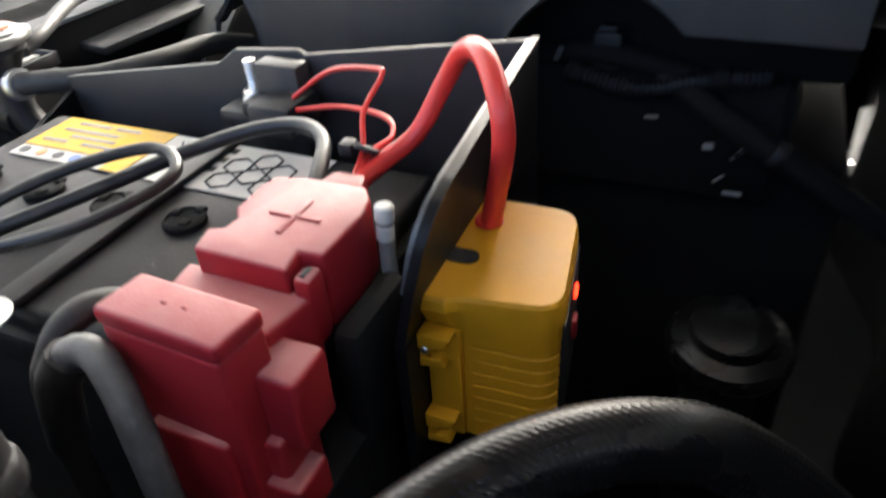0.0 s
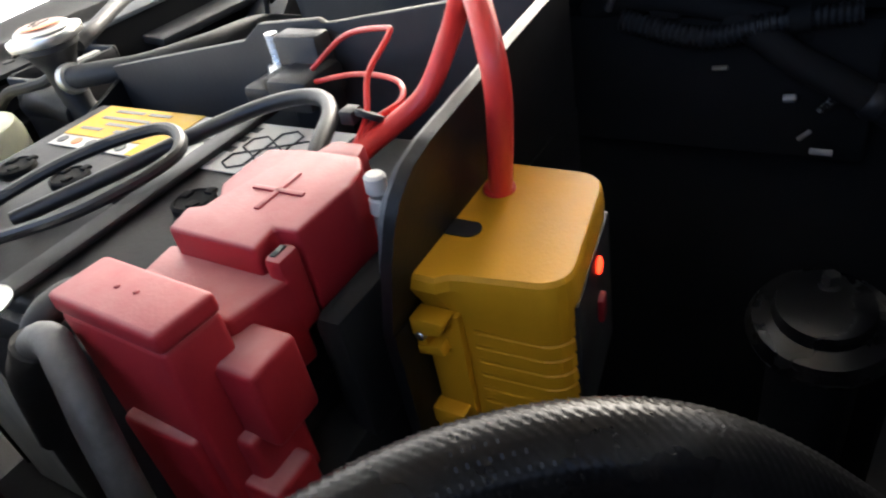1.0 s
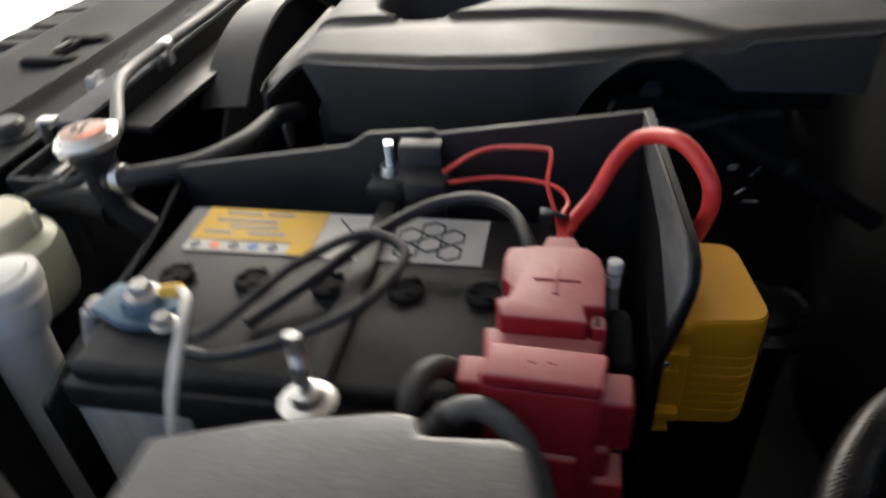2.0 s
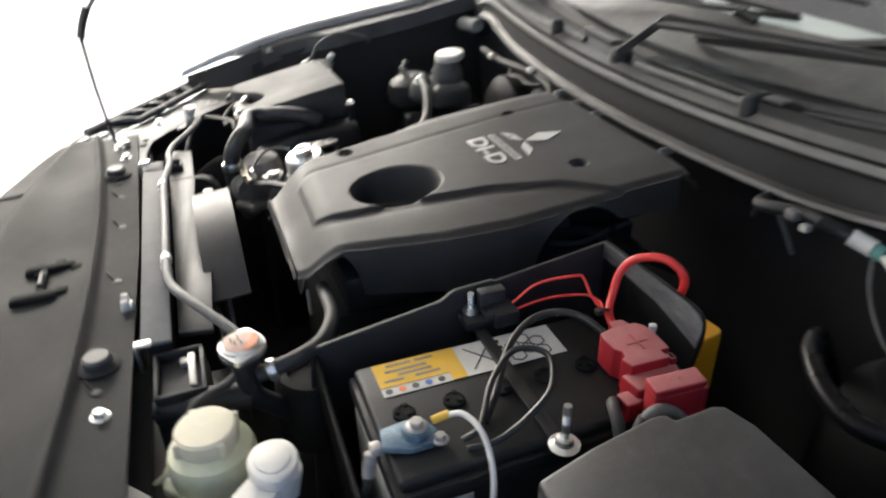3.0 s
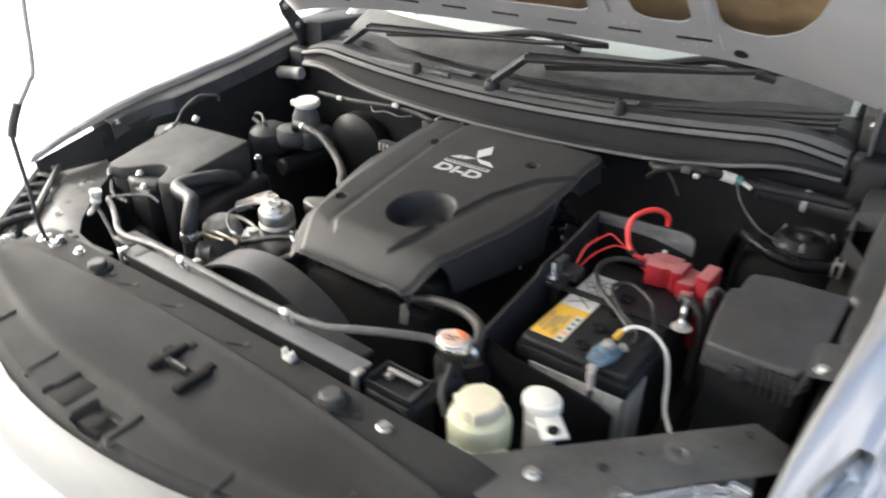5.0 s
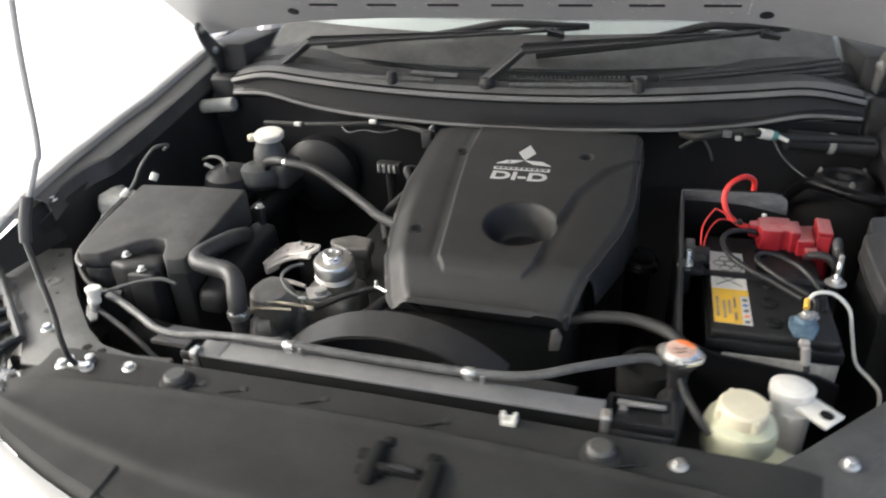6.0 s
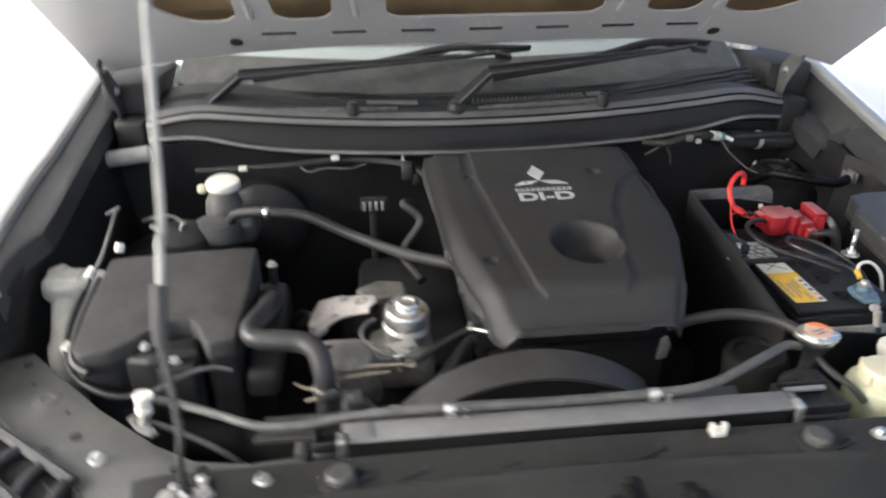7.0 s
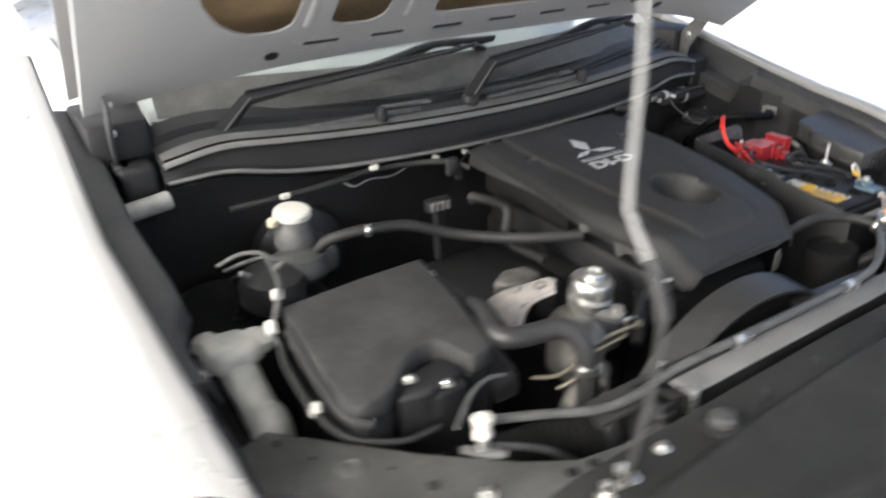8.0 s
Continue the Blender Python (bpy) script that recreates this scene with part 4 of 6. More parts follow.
for x0, x1 in ((-0.350, -0.312), (0.312, 0.402)):
    part("tank", joined(block(x0, x1, 0.258, 0.324, 0.46, 0.972, 0.010, 3), block(x0 + 0.002, x1 - 0.002, 0.262, 0.268, 0.970, 0.986, 0.003), block(x0 + 0.002, x1 - 0.002, 0.316, 0.322, 0.970, 0.984, 0.003), block(x0, x0 + 0.006, 0.262, 0.322, 0.970, 0.985, 0.003), block(x1 - 0.006, x1, 0.262, 0.322, 0.970, 0.985, 0.003)), DARK, radiator, "black plastic end tank with a raised rim")
for x in (-0.309, 0.312):
    part("bracket", joined(block(x - 0.006, x + 0.006, 0.243, 0.248, 0.965, 1.003, 0.002), block(x - 0.006, x + 0.006, 0.244, 0.264, 0.999, 1.004, 0.002)), STEEL, radiator, "bright upright steel clip")
part("bar", joined(block(0.324, 0.388, 0.302, 0.311, 0.978, 0.984, 0.002), block(0.326, 0.338, 0.292, 0.306, 0.970, 0.980, 0.002)), ALU, radiator, "pale metal strip")
part("neck", joined(turned([(0.013, 0), (0.014, 0.022), (0.021, 0.038), (0.025, 0.042), (0.025, 0.047)], (0.402, 0.367, 0.978), seg=24), tube([(0.402, 0.367, 0.985), (0.401, 0.372, 0.955), (0.392, 0.400, 0.920), (0.385, 0.43, 0.88)], 0.013, 14)), DARK, radiator, "black filler neck")
part("outlet", tube([(0.385, 0.262, 0.950), (0.392, 0.290, 0.958), (0.398, 0.325, 0.962), (0.402, 0.367, 0.958)], 0.0165, 16, 8), DARK, radiator, "thick black outlet to the neck")
part("bleed_hose", tube([(0.404, 0.360, 0.998), (0.409, 0.346, 0.990), (0.416, 0.325, 0.986), (0.427, 0.304, 0.982), (0.445, 0.290, 0.962)], 0.0052, 10, 8), RUBBER, radiator, "thin dark hose from the neck")
lobes = [(0.402 + (0.027 + 0.006 * max(0.0, math.cos(2 * a + 0.5)) ** 3) * math.cos(a), 0.368 + (0.027 + 0.006 * max(0.0, math.cos(2 * a + 0.5)) ** 3) * math.sin(a)) for a in [2 * math.pi * k / 40 for k in range(40)]]
cap = part("cap", joined(prism(lobes, 1.025, 1.034, bevel=0.003), turned([(0.024, 0), (0.024, 0.003), (0.021, 0.0055)], (0.402, 0.368, 1.033), seg=28)), STEEL, radiator, "pressed steel radiator cap")
part("sticker", turned([(0.0205, 0), (0.0205, 0.0006), (0.020, 0.0008)], (0.402, 0.368, 1.0382), seg=28), surface("faded_pink_label", (0.58, 0.40, 0.32), 0.6, 0.0, 0.25, 300, 60, 0.0), cap, "faded round warning label")
part("sticker_patch", prism([(0.402 + 0.0185 * math.cos(a), 0.369 + 0.0180 * math.sin(a)) for a in [0.0 + 2.1 * k / 12 for k in range(13)]], 1.0398, 1.0404), ORANGE_INK, cap, "orange patch")
for dx, dy, w in ((-0.006, -0.003, 0.010), (0.003, -0.007, 0.008), (-0.003, -0.011, 0.009), (0.004, 0.000, 0.006)):
    part("sticker_mark", block(0.402 + dx - w / 2, 0.402 + dx + w / 2, 0.368 + dy - 0.0009, 0.368 + dy + 0.0009, 1.0398, 1.0403), INK, cap)

shroud = thing("fan_shroud", (0.0, 0.36, 0.42), "black plastic fan shroud behind the radiator", "fan shroud")
part("top_plate", prism([(-0.432, 0.294), (0.260, 0.292), (0.268, 0.336), (0.061, 0.348), (0.050, 0.331), (-0.168, 0.335), (-0.267, 0.340), (-0.419, 0.341)], 0.964, 0.973, bevel=0.002), SHROUD, shroud)
part("plate_seam", block(-0.2695, -0.2675, 0.294, 0.339, 0.9725, 0.9736), PIT, shroud)
part("ring", sheet(lambda u, v: (-0.030 + 0.27 * math.sin(2.25 * u - 1.5), 0.333 + 0.062 * v, 0.748 + (0.265 + 0.006 * v) * math.cos(2.25 * u - 1.5)), 48, 8, 0.006), SHROUD, shroud, "rounded fan ring")
# Face takes a blacker material than the ring, painting the shade inside.
part("ring_face", sheet(lambda u, v: (-0.030 + (0.10 + 0.158 * v) * math.sin((2 * u - 1) * 1.5), 0.345 + 0.015 * v, 0.748 + (0.10 + 0.158 * v) * math.cos((2 * u - 1) * 1.5)), 40, 4, 0.005), DARK, shroud, "face inside the ring, its shade put into the colour")

hose = thing("overflow_hose", (0.0, 0.287, 0.984), "thin grey hose clipped along the radiator top", "hose")
part("hose_line", tube([(0.378, 0.368, 1.012), (0.35, 0.362, 1.018), (0.27, 0.318, 1.022), (0.20, 0.292, 1.014), (0.119, 0.287, 1.010), (-0.02, 0.288, 1.008), (-0.164, 0.289, 1.010), (-0.24, 0.296, 1.004), (-0.31, 0.300, 0.996), (-0.37, 0.298, 0.989), (-0.425, 0.308, 0.986), (-0.48, 0.335, 0.987), (-0.535, 0.360, 0.989), (-0.572, 0.372, 0.991)], 0.0068, 12, 8), GREY_HOSE, hose)
for x in (-0.164, 0.119):
    part("hose_clip", joined(block(x - 0.006, x + 0.006, 0.282, 0.292, 0.984, 1.003, 0.002), turned([(0.0075, 0), (0.0086, 0.002), (0.0086, 0.014), (0.0075, 0.016)], (x - 0.008, 0.287, 1.009), (1, 0, 0), 14), block(x + 0.018, x + 0.023, 0.279, 0.288, 0.984, 1.012, 0.002)), STEEL, hose, "bright hose clip")

upper = thing("radiator_hose", (0.36, 0.43, 0.96), "thick black radiator hose curving to the engine", "hose")
part("hose_line", tube([(0.410, 0.380, 0.992), (0.413, 0.400, 0.998), (0.407, 0.428, 1.001), (0.384, 0.461, 1.000), (0.335, 0.484, 0.998), (0.275, 0.488, 0.992), (0.225, 0.492, 0.975)], 0.0098, 14, 8), RUBBER, upper)
part("clamp", turned([(0.0125, 0), (0.0135, 0.002), (0.0135, 0.008), (0.0125, 0.010)], (0.4125, 0.392, 0.996), (0.1, 1, 0.25), 18), STEEL, upper, "spring hose clamp")

pot = solo("black_canister", turned([(0.048, 0), (0.052, 0.01), (0.052, 0.085), (0.047, 0.095), (0.036, 0.096), (0.034, 0.088)], (0.375, 0.445, 0.850), (-0.1, 0.05, 1), 30), PIT, "round black canister behind the radiator cap", "canister")
leaf = solo("pale_tab", prism([(0.205, 0.925), (0.222, 0.928), (0.226, 0.955), (0.218, 0.972), (0.208, 0.965)], 0.470, 0.474, "y", 0.001), GREASY, "dull tab behind the fan shroud", "tab")

# engine under its moulded cover
engine = thing("engine", (0.09, 0.68, 0.42), "dark engine under a moulded black cover", "engine")
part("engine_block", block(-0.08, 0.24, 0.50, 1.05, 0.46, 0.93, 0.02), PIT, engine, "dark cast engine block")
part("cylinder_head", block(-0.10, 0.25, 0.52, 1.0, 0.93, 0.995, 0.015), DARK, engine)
# Added black block that stops light passing under the cover.
part("light_stop", block(-0.095, 0.238, 0.74, 1.03, 0.99, 1.048, 0.01), PIT, engine)
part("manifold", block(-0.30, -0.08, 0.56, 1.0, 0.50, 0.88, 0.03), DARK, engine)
PATHS_L = [(0.455, -0.058), (0.475, -0.074), (0.55, -0.102), (0.66, -0.124), (0.80, -0.135), (0.94, -0.142), (1.03, -0.140)]
PATHS_R = [(0.455, 0.222), (0.475, 0.235), (0.55, 0.264), (0.66, 0.298), (0.75, 0.314), (0.85, 0.315), (0.94, 0.314), (1.03, 0.316)]


def along(rows, y):
    return float(np.interp(y, [r[0] for r in rows], [r[1] for r in rows]))


def smooth_step(t):
    t = min(1.0, max(0.0, t))
    return t * t * (3 - 2 * t)


def cover_at(u, v):
    y = 0.460 + 0.600 * v
    l, r = along(PATHS_L, y), along(PATHS_R, y)
    x = l + (r - l) * u
    base = 1.061 + 0.095 * (y - 0.6)
    front = y - 0.460
    z = base
    # rounded shoulders and a sloping front
    z -= (0.006 + 0.020 * smooth_step((0.80 - y) / 0.2)) * (1 - smooth_step((x - l) / 0.042)) ** 1.4 + 0.006 * (1 - smooth_step((r - x) / 0.014)) ** 1.5 + 0.003 * (1 - smooth_step((r - x) / 0.07))
    z -= 0.040 * (1 - smooth_step(front / 0.085)) ** 1.6 + 0.03 * (1 - smooth_step((1.06 - y) / 0.03))
    # raised middle with flaring sides
    pl = float(np.interp(y, [0.515, 0.74, 0.90], [0.006, -0.022, -0.040]))
    pr = float(np.interp(y, [0.500, 0.515, 0.535, 0.66, 0.76, 0.86, 0.93], [0.150, 0.162, 0.169, 0.187, 0.207, 0.250, 0.32]))
    pl += 0.014 * max(0.0, 0.522 - y) / 0.02
    inside = smooth_step((x - pl) / 0.0045 + 0.5) * smooth_step((pr - x) / 0.0045 + 0.5) * smooth_step((y - 0.503) / 0.0045 + 0.5)
    z += 0.0052 * inside
    groove = math.exp(-((x - pl + 0.014) / 0.008) ** 2) * smooth_step((y - 0.50) / 0.03)
    groove += math.exp(-((x - pr - 0.014) / 0.010) ** 2) * smooth_step((y - 0.50) / 0.03) * smooth_step((0.94 - y) / 0.1)
    z -= 0.0016 * groove
    # deep oval, and three sunk bolt holes
    d = math.hypot((x - 0.123) / 0.067, (y - 0.640) / 0.074)
    z -= 0.060 * (1 - smooth_step((d - 0.70) / 0.30))
    for hx, hy in ((-0.054, 0.913), (0.212, 0.910), (-0.058, 0.600)):
        z -= 0.014 * (1 - smooth_step((math.hypot(x - hx, y - hy) - 0.0105) / 0.004))
    return x, y, z


cover = part("cover", sheet(cover_at, 150, 190, 0.004), COVER, engine, "grained black plastic engine cover with an oval hollow", crease=60)
for hx, hy in ((-0.054, 0.913), (0.212, 0.910), (-0.058, 0.600)):
    z = 1.061 + 0.095 * (hy - 0.6) - 0.012
    # Black disc deepens the sunk hole's shade by colour.
    part("hole_shade", turned([(0.0105, 0), (0.0105, 0.0025), (0.004, 0.003)], (hx, hy, z - 0.001), (0, -0.095, 1), 18), PIT, cover, "black disc painting the shade in the sunk hole")
    part("hole_rim", tube([(hx + 0.0125 * math.cos(a), hy + 0.0125 * math.sin(a), z + 0.0125 + 0.095 * 0.0125 * math.sin(a)) for a in [math.pi / 6 * k for k in range(13)]], 0.0012, 6, 2), COVER, cover)
    part("cover_bolt", hex_bolt((hx, hy, z), 0.0045, 0.006), DARK, cover)


def on_cover(x, y, up=0.0):
    return x, y, 1.0654 + 0.095 * (y - 0.6) + up


def plate(poly, high=0.0022):
    tilt = [[on_cover(x, y, h) for x, y in poly] for h in (-0.0012, high)]
    n = len(poly)
    return tilt[0] + tilt[1], [tuple(range(n))[::-1], tuple(range(n, 2 * n))] + [(i, (i + 1) % n, n + (i + 1) % n, n + i) for i in range(n)]


SILVER = surface("satin_silver_emblem", (0.62, 0.62, 0.61), 0.35, 0.5, 0.05, 300, 20, 0.05)
for poly in ([(0.088, 0.878), (0.070, 0.911), (0.088, 0.946), (0.106, 0.911)], [(0.086, 0.876), (0.068, 0.862), (0.033, 0.858), (0.052, 0.874)][::-1], [(0.090, 0.876), (0.108, 0.862), (0.145, 0.858), (0.126, 0.874)]):
    part("emblem", plate(poly), SILVER, cover, "plain silver diamond")
part("emblem_bar", plate([(0.031, 0.834), (0.146, 0.834), (0.146, 0.845), (0.031, 0.845)], 0.0014), SILVER, cover, "silver strip with worn small print")
for k in range(10):
    part("print_bar", plate([(0.036 + 0.0108 * k, 0.837), (0.0435 + 0.0108 * k, 0.837), (0.0435 + 0.0108 * k, 0.842), (0.036 + 0.0108 * k, 0.842)], 0.0019), COVER, cover)
text_data = bpy.data.curves.new("lettering", "FONT")
text_data.body, text_data.size, text_data.extrude, text_data.offset = "DI-D", 0.046, 0.0015, 0.0012
text_ob = bpy.data.objects.new("lettering", text_data)
letters = bpy.data.meshes.new_from_object(text_ob)
bpy.data.objects.remove(text_ob)
lv = np.array([v.co[:] for v in letters.vertices])
lf = [tuple(p.vertices) for p in letters.polygons]
w0, w1 = lv[:, 0].min(), lv[:, 0].max()
lettering = [tuple(on_cover(0.033 + (x - w0) / (w1 - w0) * 0.112, 0.795 + y / 0.0335 * 0.031, z + 0.0006)) for x, y, z in lv]
part("lettering", (lettering, lf), SILVER, cover, "raised silver letters DI-D")


def arch(y, mid, half, rise):
    k = (y - mid) / half
    return rise * math.sqrt(1 - k * k) if abs(k) < 1 else 0.0


def right_low(y):
    return 0.978 + max(arch(y, 0.505, 0.038, 0.066), arch(y, 0.862, 0.080, 0.098), 0.072 if y > 0.862 else 0.0)


def left_low(y):
    return 1.008 + max(arch(y, 0.628, 0.042, 0.034), arch(y, 0.56, 0.016, 0.014), 0.062 * smooth_step((y - 0.635) / 0.07))


def skirt(side_u, low, flare):
    def at(u, v):
        x, y, z = cover_at(side_u, u * 0.93)
        return x + flare * v, y, z - max(0.002, z - low(y)) * v
    return at


def front_skirt(u, v):
    x, y, z = cover_at(u, 0.0)
    return x, y - 0.004 * v, z - max(0.004, z - 0.998 - max(0.0, u - 0.84) * 0.35) * v


part("side_wall", sheet(skirt(1.0, right_low, 0.006), 150, 10, 0.004), COVER, cover, "side of the cover with two arched openings")
part("side_wall", sheet(skirt(0.0, left_low, -0.006), 150, 10, 0.004), COVER, cover, "side of the cover with an arched opening")
part("front_wall", sheet(front_skirt, 60, 6, 0.004), COVER, cover)
part("fuel_hose", tube([(0.252, 0.80, 1.00), (0.262, 0.84, 1.012), (0.265, 0.88, 1.01), (0.255, 0.95, 0.99)], 0.009, 12, 8), PIT, engine, "black hose under the cover")
part("plug", joined(block(0.255, 0.270, 0.848, 0.870, 1.0, 1.030, 0.004), block(0.258, 0.272, 0.852, 0.866, 1.029, 1.035, 0.002)), DARK, engine, "black plug under the cover")

# vacuum valve and cast parts in front of and beside the engine
valve = thing("vacuum_valve", (-0.21, 0.552, 0.88), "bright metal vacuum valve on a cast housing", "valve")
part("dome", turned([(0.034, 0), (0.038, 0.004), (0.038, 0.024), (0.034, 0.030), (0.026, 0.032)], (-0.21, 0.552, 0.980), (0.08, -0.12, 1), 32), STEEL, valve, "bright pressed steel dome")
part("knob", turned([(0.019, 0), (0.019, 0.010), (0.016, 0.013), (0.011, 0.013), (0.010, 0.009)], (-0.2075, 0.548, 1.011), (0.08, -0.12, 1), 6 * 4), STEEL, valve, "steel top nipple")
part("skirt", turned([(0.030, 0), (0.035, 0.01), (0.040, 0.035), (0.034, 0.042)], (-0.212, 0.555, 0.940), (0.08, -0.12, 1), 28), ALU, valve, "cast collar")
part("cast_neck", turned([(0.030, 0), (0.041, 0.020), (0.043, 0.055), (0.037, 0.078), (0.024, 0.088), (0.008, 0.090)], (-0.300, 0.480, 0.900), (-0.05, -0.12, 1), 24), GREASY, valve, "rounded cast housing")
part("housing", joined(block(-0.275, -0.165, 0.50, 0.60, 0.87, 0.945, 0.018, 3), block(-0.315, -0.255, 0.475, 0.55, 0.86, 0.935, 0.016, 3)), GREASY, valve, "oily cast housing")
part("lever", joined(prism([(-0.248, 0.500), (-0.226, 0.508), (-0.190, 0.492), (-0.196, 0.478), (-0.224, 0.462), (-0.232, 0.476)], 0.965, 0.973, bevel=0.003), turned([(0.012, 0), (0.012, 0.012), (0.006, 0.013)], (-0.210, 0.486, 0.970), seg=16)), ALU, valve, "three-cornered cast lever")
part("stem", joined(rod((-0.227, 0.448, 0.955), (-0.227, 0.448, 0.984), 0.003, 10), rod((-0.234, 0.446, 0.984), (-0.220, 0.450, 0.984), 0.003, 10)), STEEL, valve, "small steel stem")
part("vacuum_line", tube([(-0.262, 0.530, 1.002), (-0.278, 0.512, 1.004), (-0.284, 0.486, 1.000), (-0.262, 0.462, 0.990), (-0.231, 0.450, 0.983), (-0.20, 0.452, 0.976)], 0.0032, 8, 8), GREY_HOSE, valve, "thin grey vacuum line")

shield = thing("heat_shield", (-0.31, 0.61, 0.88), "folded aluminium bracket plate beside the engine", "bracket")


def slanting(geo):
    """The bracket climbs towards the engine."""
    return [(x, y, z + 0.30 * (x + 0.372)) for x, y, z in geo[0]], geo[1]


part("plate", slanting(prism([(-0.378, 0.572), (-0.372, 0.610), (-0.362, 0.646), (-0.330, 0.642), (-0.292, 0.622), (-0.262, 0.606), (-0.256, 0.588), (-0.270, 0.574), (-0.300, 0.580), (-0.330, 0.588), (-0.344, 0.574), (-0.362, 0.556)], 0.964, 0.971, bevel=0.003, seg=3)), CAST, shield, "dull cast bracket top")
part("fold", slanting(prism([(-0.379, 0.576), (-0.362, 0.553), (-0.342, 0.572), (-0.350, 0.596)], 0.946, 0.967, bevel=0.006, seg=3)), CAST, shield)
part("lug", slanting(turned([(0.011, 0), (0.010, 0.004), (0.006, 0.005), (0.004, 0.002)], (-0.345, 0.606, 0.969), seg=16)), CAST, shield)
part("lug", slanting(turned([(0.012, 0), (0.011, 0.004), (0.007, 0.005), (0.004, 0.001)], (-0.285, 0.598, 0.969), seg=16)), GREASY, shield)
part("rim", slanting(tube([(-0.360, 0.556, 0.960), (-0.340, 0.574, 0.962), (-0.312, 0.584, 0.962), (-0.272, 0.574, 0.962)], 0.005, 8, 8)), CAST, shield, "bright front rim")
part("support", joined(block(-0.322, -0.285, 0.605, 0.632, 0.86, 0.978, 0.008), block(-0.30, -0.255, 0.585, 0.605, 0.90, 0.990, 0.006)), PIT, shield)
part("pipe_end", turned([(0.016, 0), (0.017, 0.003), (0.017, 0.020), (0.012, 0.020), (0.010, 0.006)], (-0.385, 0.640, 0.935), (-0.5, -0.6, 0.8), 18), DARK, shield, "dark open pipe end")
part("plate_bolt", slanting(hex_bolt((-0.318, 0.622, 0.971), 0.006, 0.005)), ALU, shield)
part("upper_lug", joined(prism([(-0.300, 0.715), (-0.256, 0.745), (-0.205, 0.735), (-0.200, 0.690), (-0.245, 0.68), (-0.285, 0.69)], 0.925, 0.955, bevel=0.008, seg=3), block(-0.285, -0.215, 0.69, 0.74, 0.84, 0.94, 0.012)), GREASY, shield, "oily cast lug")
clutter = thing("return_lines", (-0.32, 0.48, 0.86), "thin gold and steel pipes round the cast housing", "pipes")
part("line", tube([(-0.395, 0.480, 0.92), (-0.380, 0.462, 0.925), (-0.363, 0.452, 0.929), (-0.335, 0.440, 0.948), (-0.303, 0.432, 0.963), (-0.242, 0.433, 0.967)], 0.0032, 10, 8), COPPER, clutter, "dull gold pipe")
part("line", tube([(-0.365, 0.550, 0.935), (-0.346, 0.545, 0.950), (-0.305, 0.540, 0.953), (-0.268, 0.534, 0.950)], 0.0042, 10, 8), CAST, clutter, "pale metal pipe")
part("elbow", joined(tube([(-0.345, 0.440, 0.84), (-0.340, 0.432, 0.885), (-0.325, 0.430, 0.912), (-0.290, 0.440, 0.918)], 0.022, 14, 8), turned([(0.026, 0), (0.028, 0.003), (0.028, 0.010), (0.024, 0.012)], (-0.318, 0.431, 0.914), (1, 0.1, 0.3), 20)), GREASY, clutter, "cast elbow")
part("flange", joined(prism([(-0.345, 0.44), (-0.30, 0.405), (-0.262, 0.44), (-0.28, 0.475), (-0.32, 0.475)], 0.872, 0.892, bevel=0.006, seg=3), hex_bolt((-0.318, 0.437, 0.892), 0.006, 0.006), hex_bolt((-0.280, 0.443, 0.892), 0.006, 0.006)), GREASY, clutter, "oily flange")
part("stay", joined(block(-0.247, -0.229, 0.350, 0.370, 0.935, 0.955, 0.004), rod((-0.238, 0.36, 0.88), (-0.238, 0.36, 0.94), 0.005)), ALU, clutter)
part("hose", tube([(-0.17, 0.47, 0.90), (-0.13, 0.50, 0.93), (-0.09, 0.545, 0.945), (-0.05, 0.565, 0.94), (0.0, 0.575, 0.93)], 0.011, 12, 8), DARK, clutter, "black hose")
pipe = solo("fuel_pipe", joined(tube([(-0.375, 0.44, 0.915), (-0.345, 0.428, 0.935), (-0.305, 0.436, 0.965), (-0.28, 0.440, 0.973), (-0.242, 0.438, 0.975), (-0.205, 0.440, 0.972)], 0.0034, 10, 8), turned([(0.006, 0), (0.007, 0.002), (0.007, 0.010), (0.006, 0.012)], (-0.213, 0.440, 0.972), (1, 0.1, -0.1), 6)), COPPER, "dull gold metal pipe with a union nut", "pipe")
front_hose = thing("coolant_pipe", (-0.15, 0.48, 0.90), "black hose with a bright steel joint before the engine", "hose")
part("hose_line", tube([(-0.215, 0.448, 0.962), (-0.19, 0.460, 0.970), (-0.15, 0.484, 0.980), (-0.107, 0.503, 0.985), (-0.06, 0.500, 0.975), (-0.02, 0.50, 0.95)], 0.0062, 10, 8), CABLE, front_hose)
part("joint", joined(rod((-0.107, 0.503, 0.980), (-0.107, 0.503, 1.002), 0.0032, 10), rod((-0.101, 0.498, 0.992), (-0.080, 0.484, 0.994), 0.0036, 12), turned([(0.0055, 0), (0.0055, 0.004)], (-0.107, 0.503, 0.988), seg=6)), STEEL, front_hose, "bright steel joint with a pin")

# air filter box and intake on the other side
airbox = thing("air_filter_box", (-0.6, 0.58, 0.42), "black plastic air filter box with a flat dusty lid", "air filter box")
LID = [(-0.716, 0.684), (-0.57, 0.694), (-0.465, 0.696), (-0.468, 0.58), (-0.476, 0.474), (-0.515, 0.466), (-0.526, 0.476), (-0.535, 0.500), (-0.549, 0.520), (-0.572, 0.522), (-0.602, 0.508), (-0.632, 0.480), (-0.660, 0.462), (-0.700, 0.455), (-0.716, 0.470), (-0.720, 0.56)]


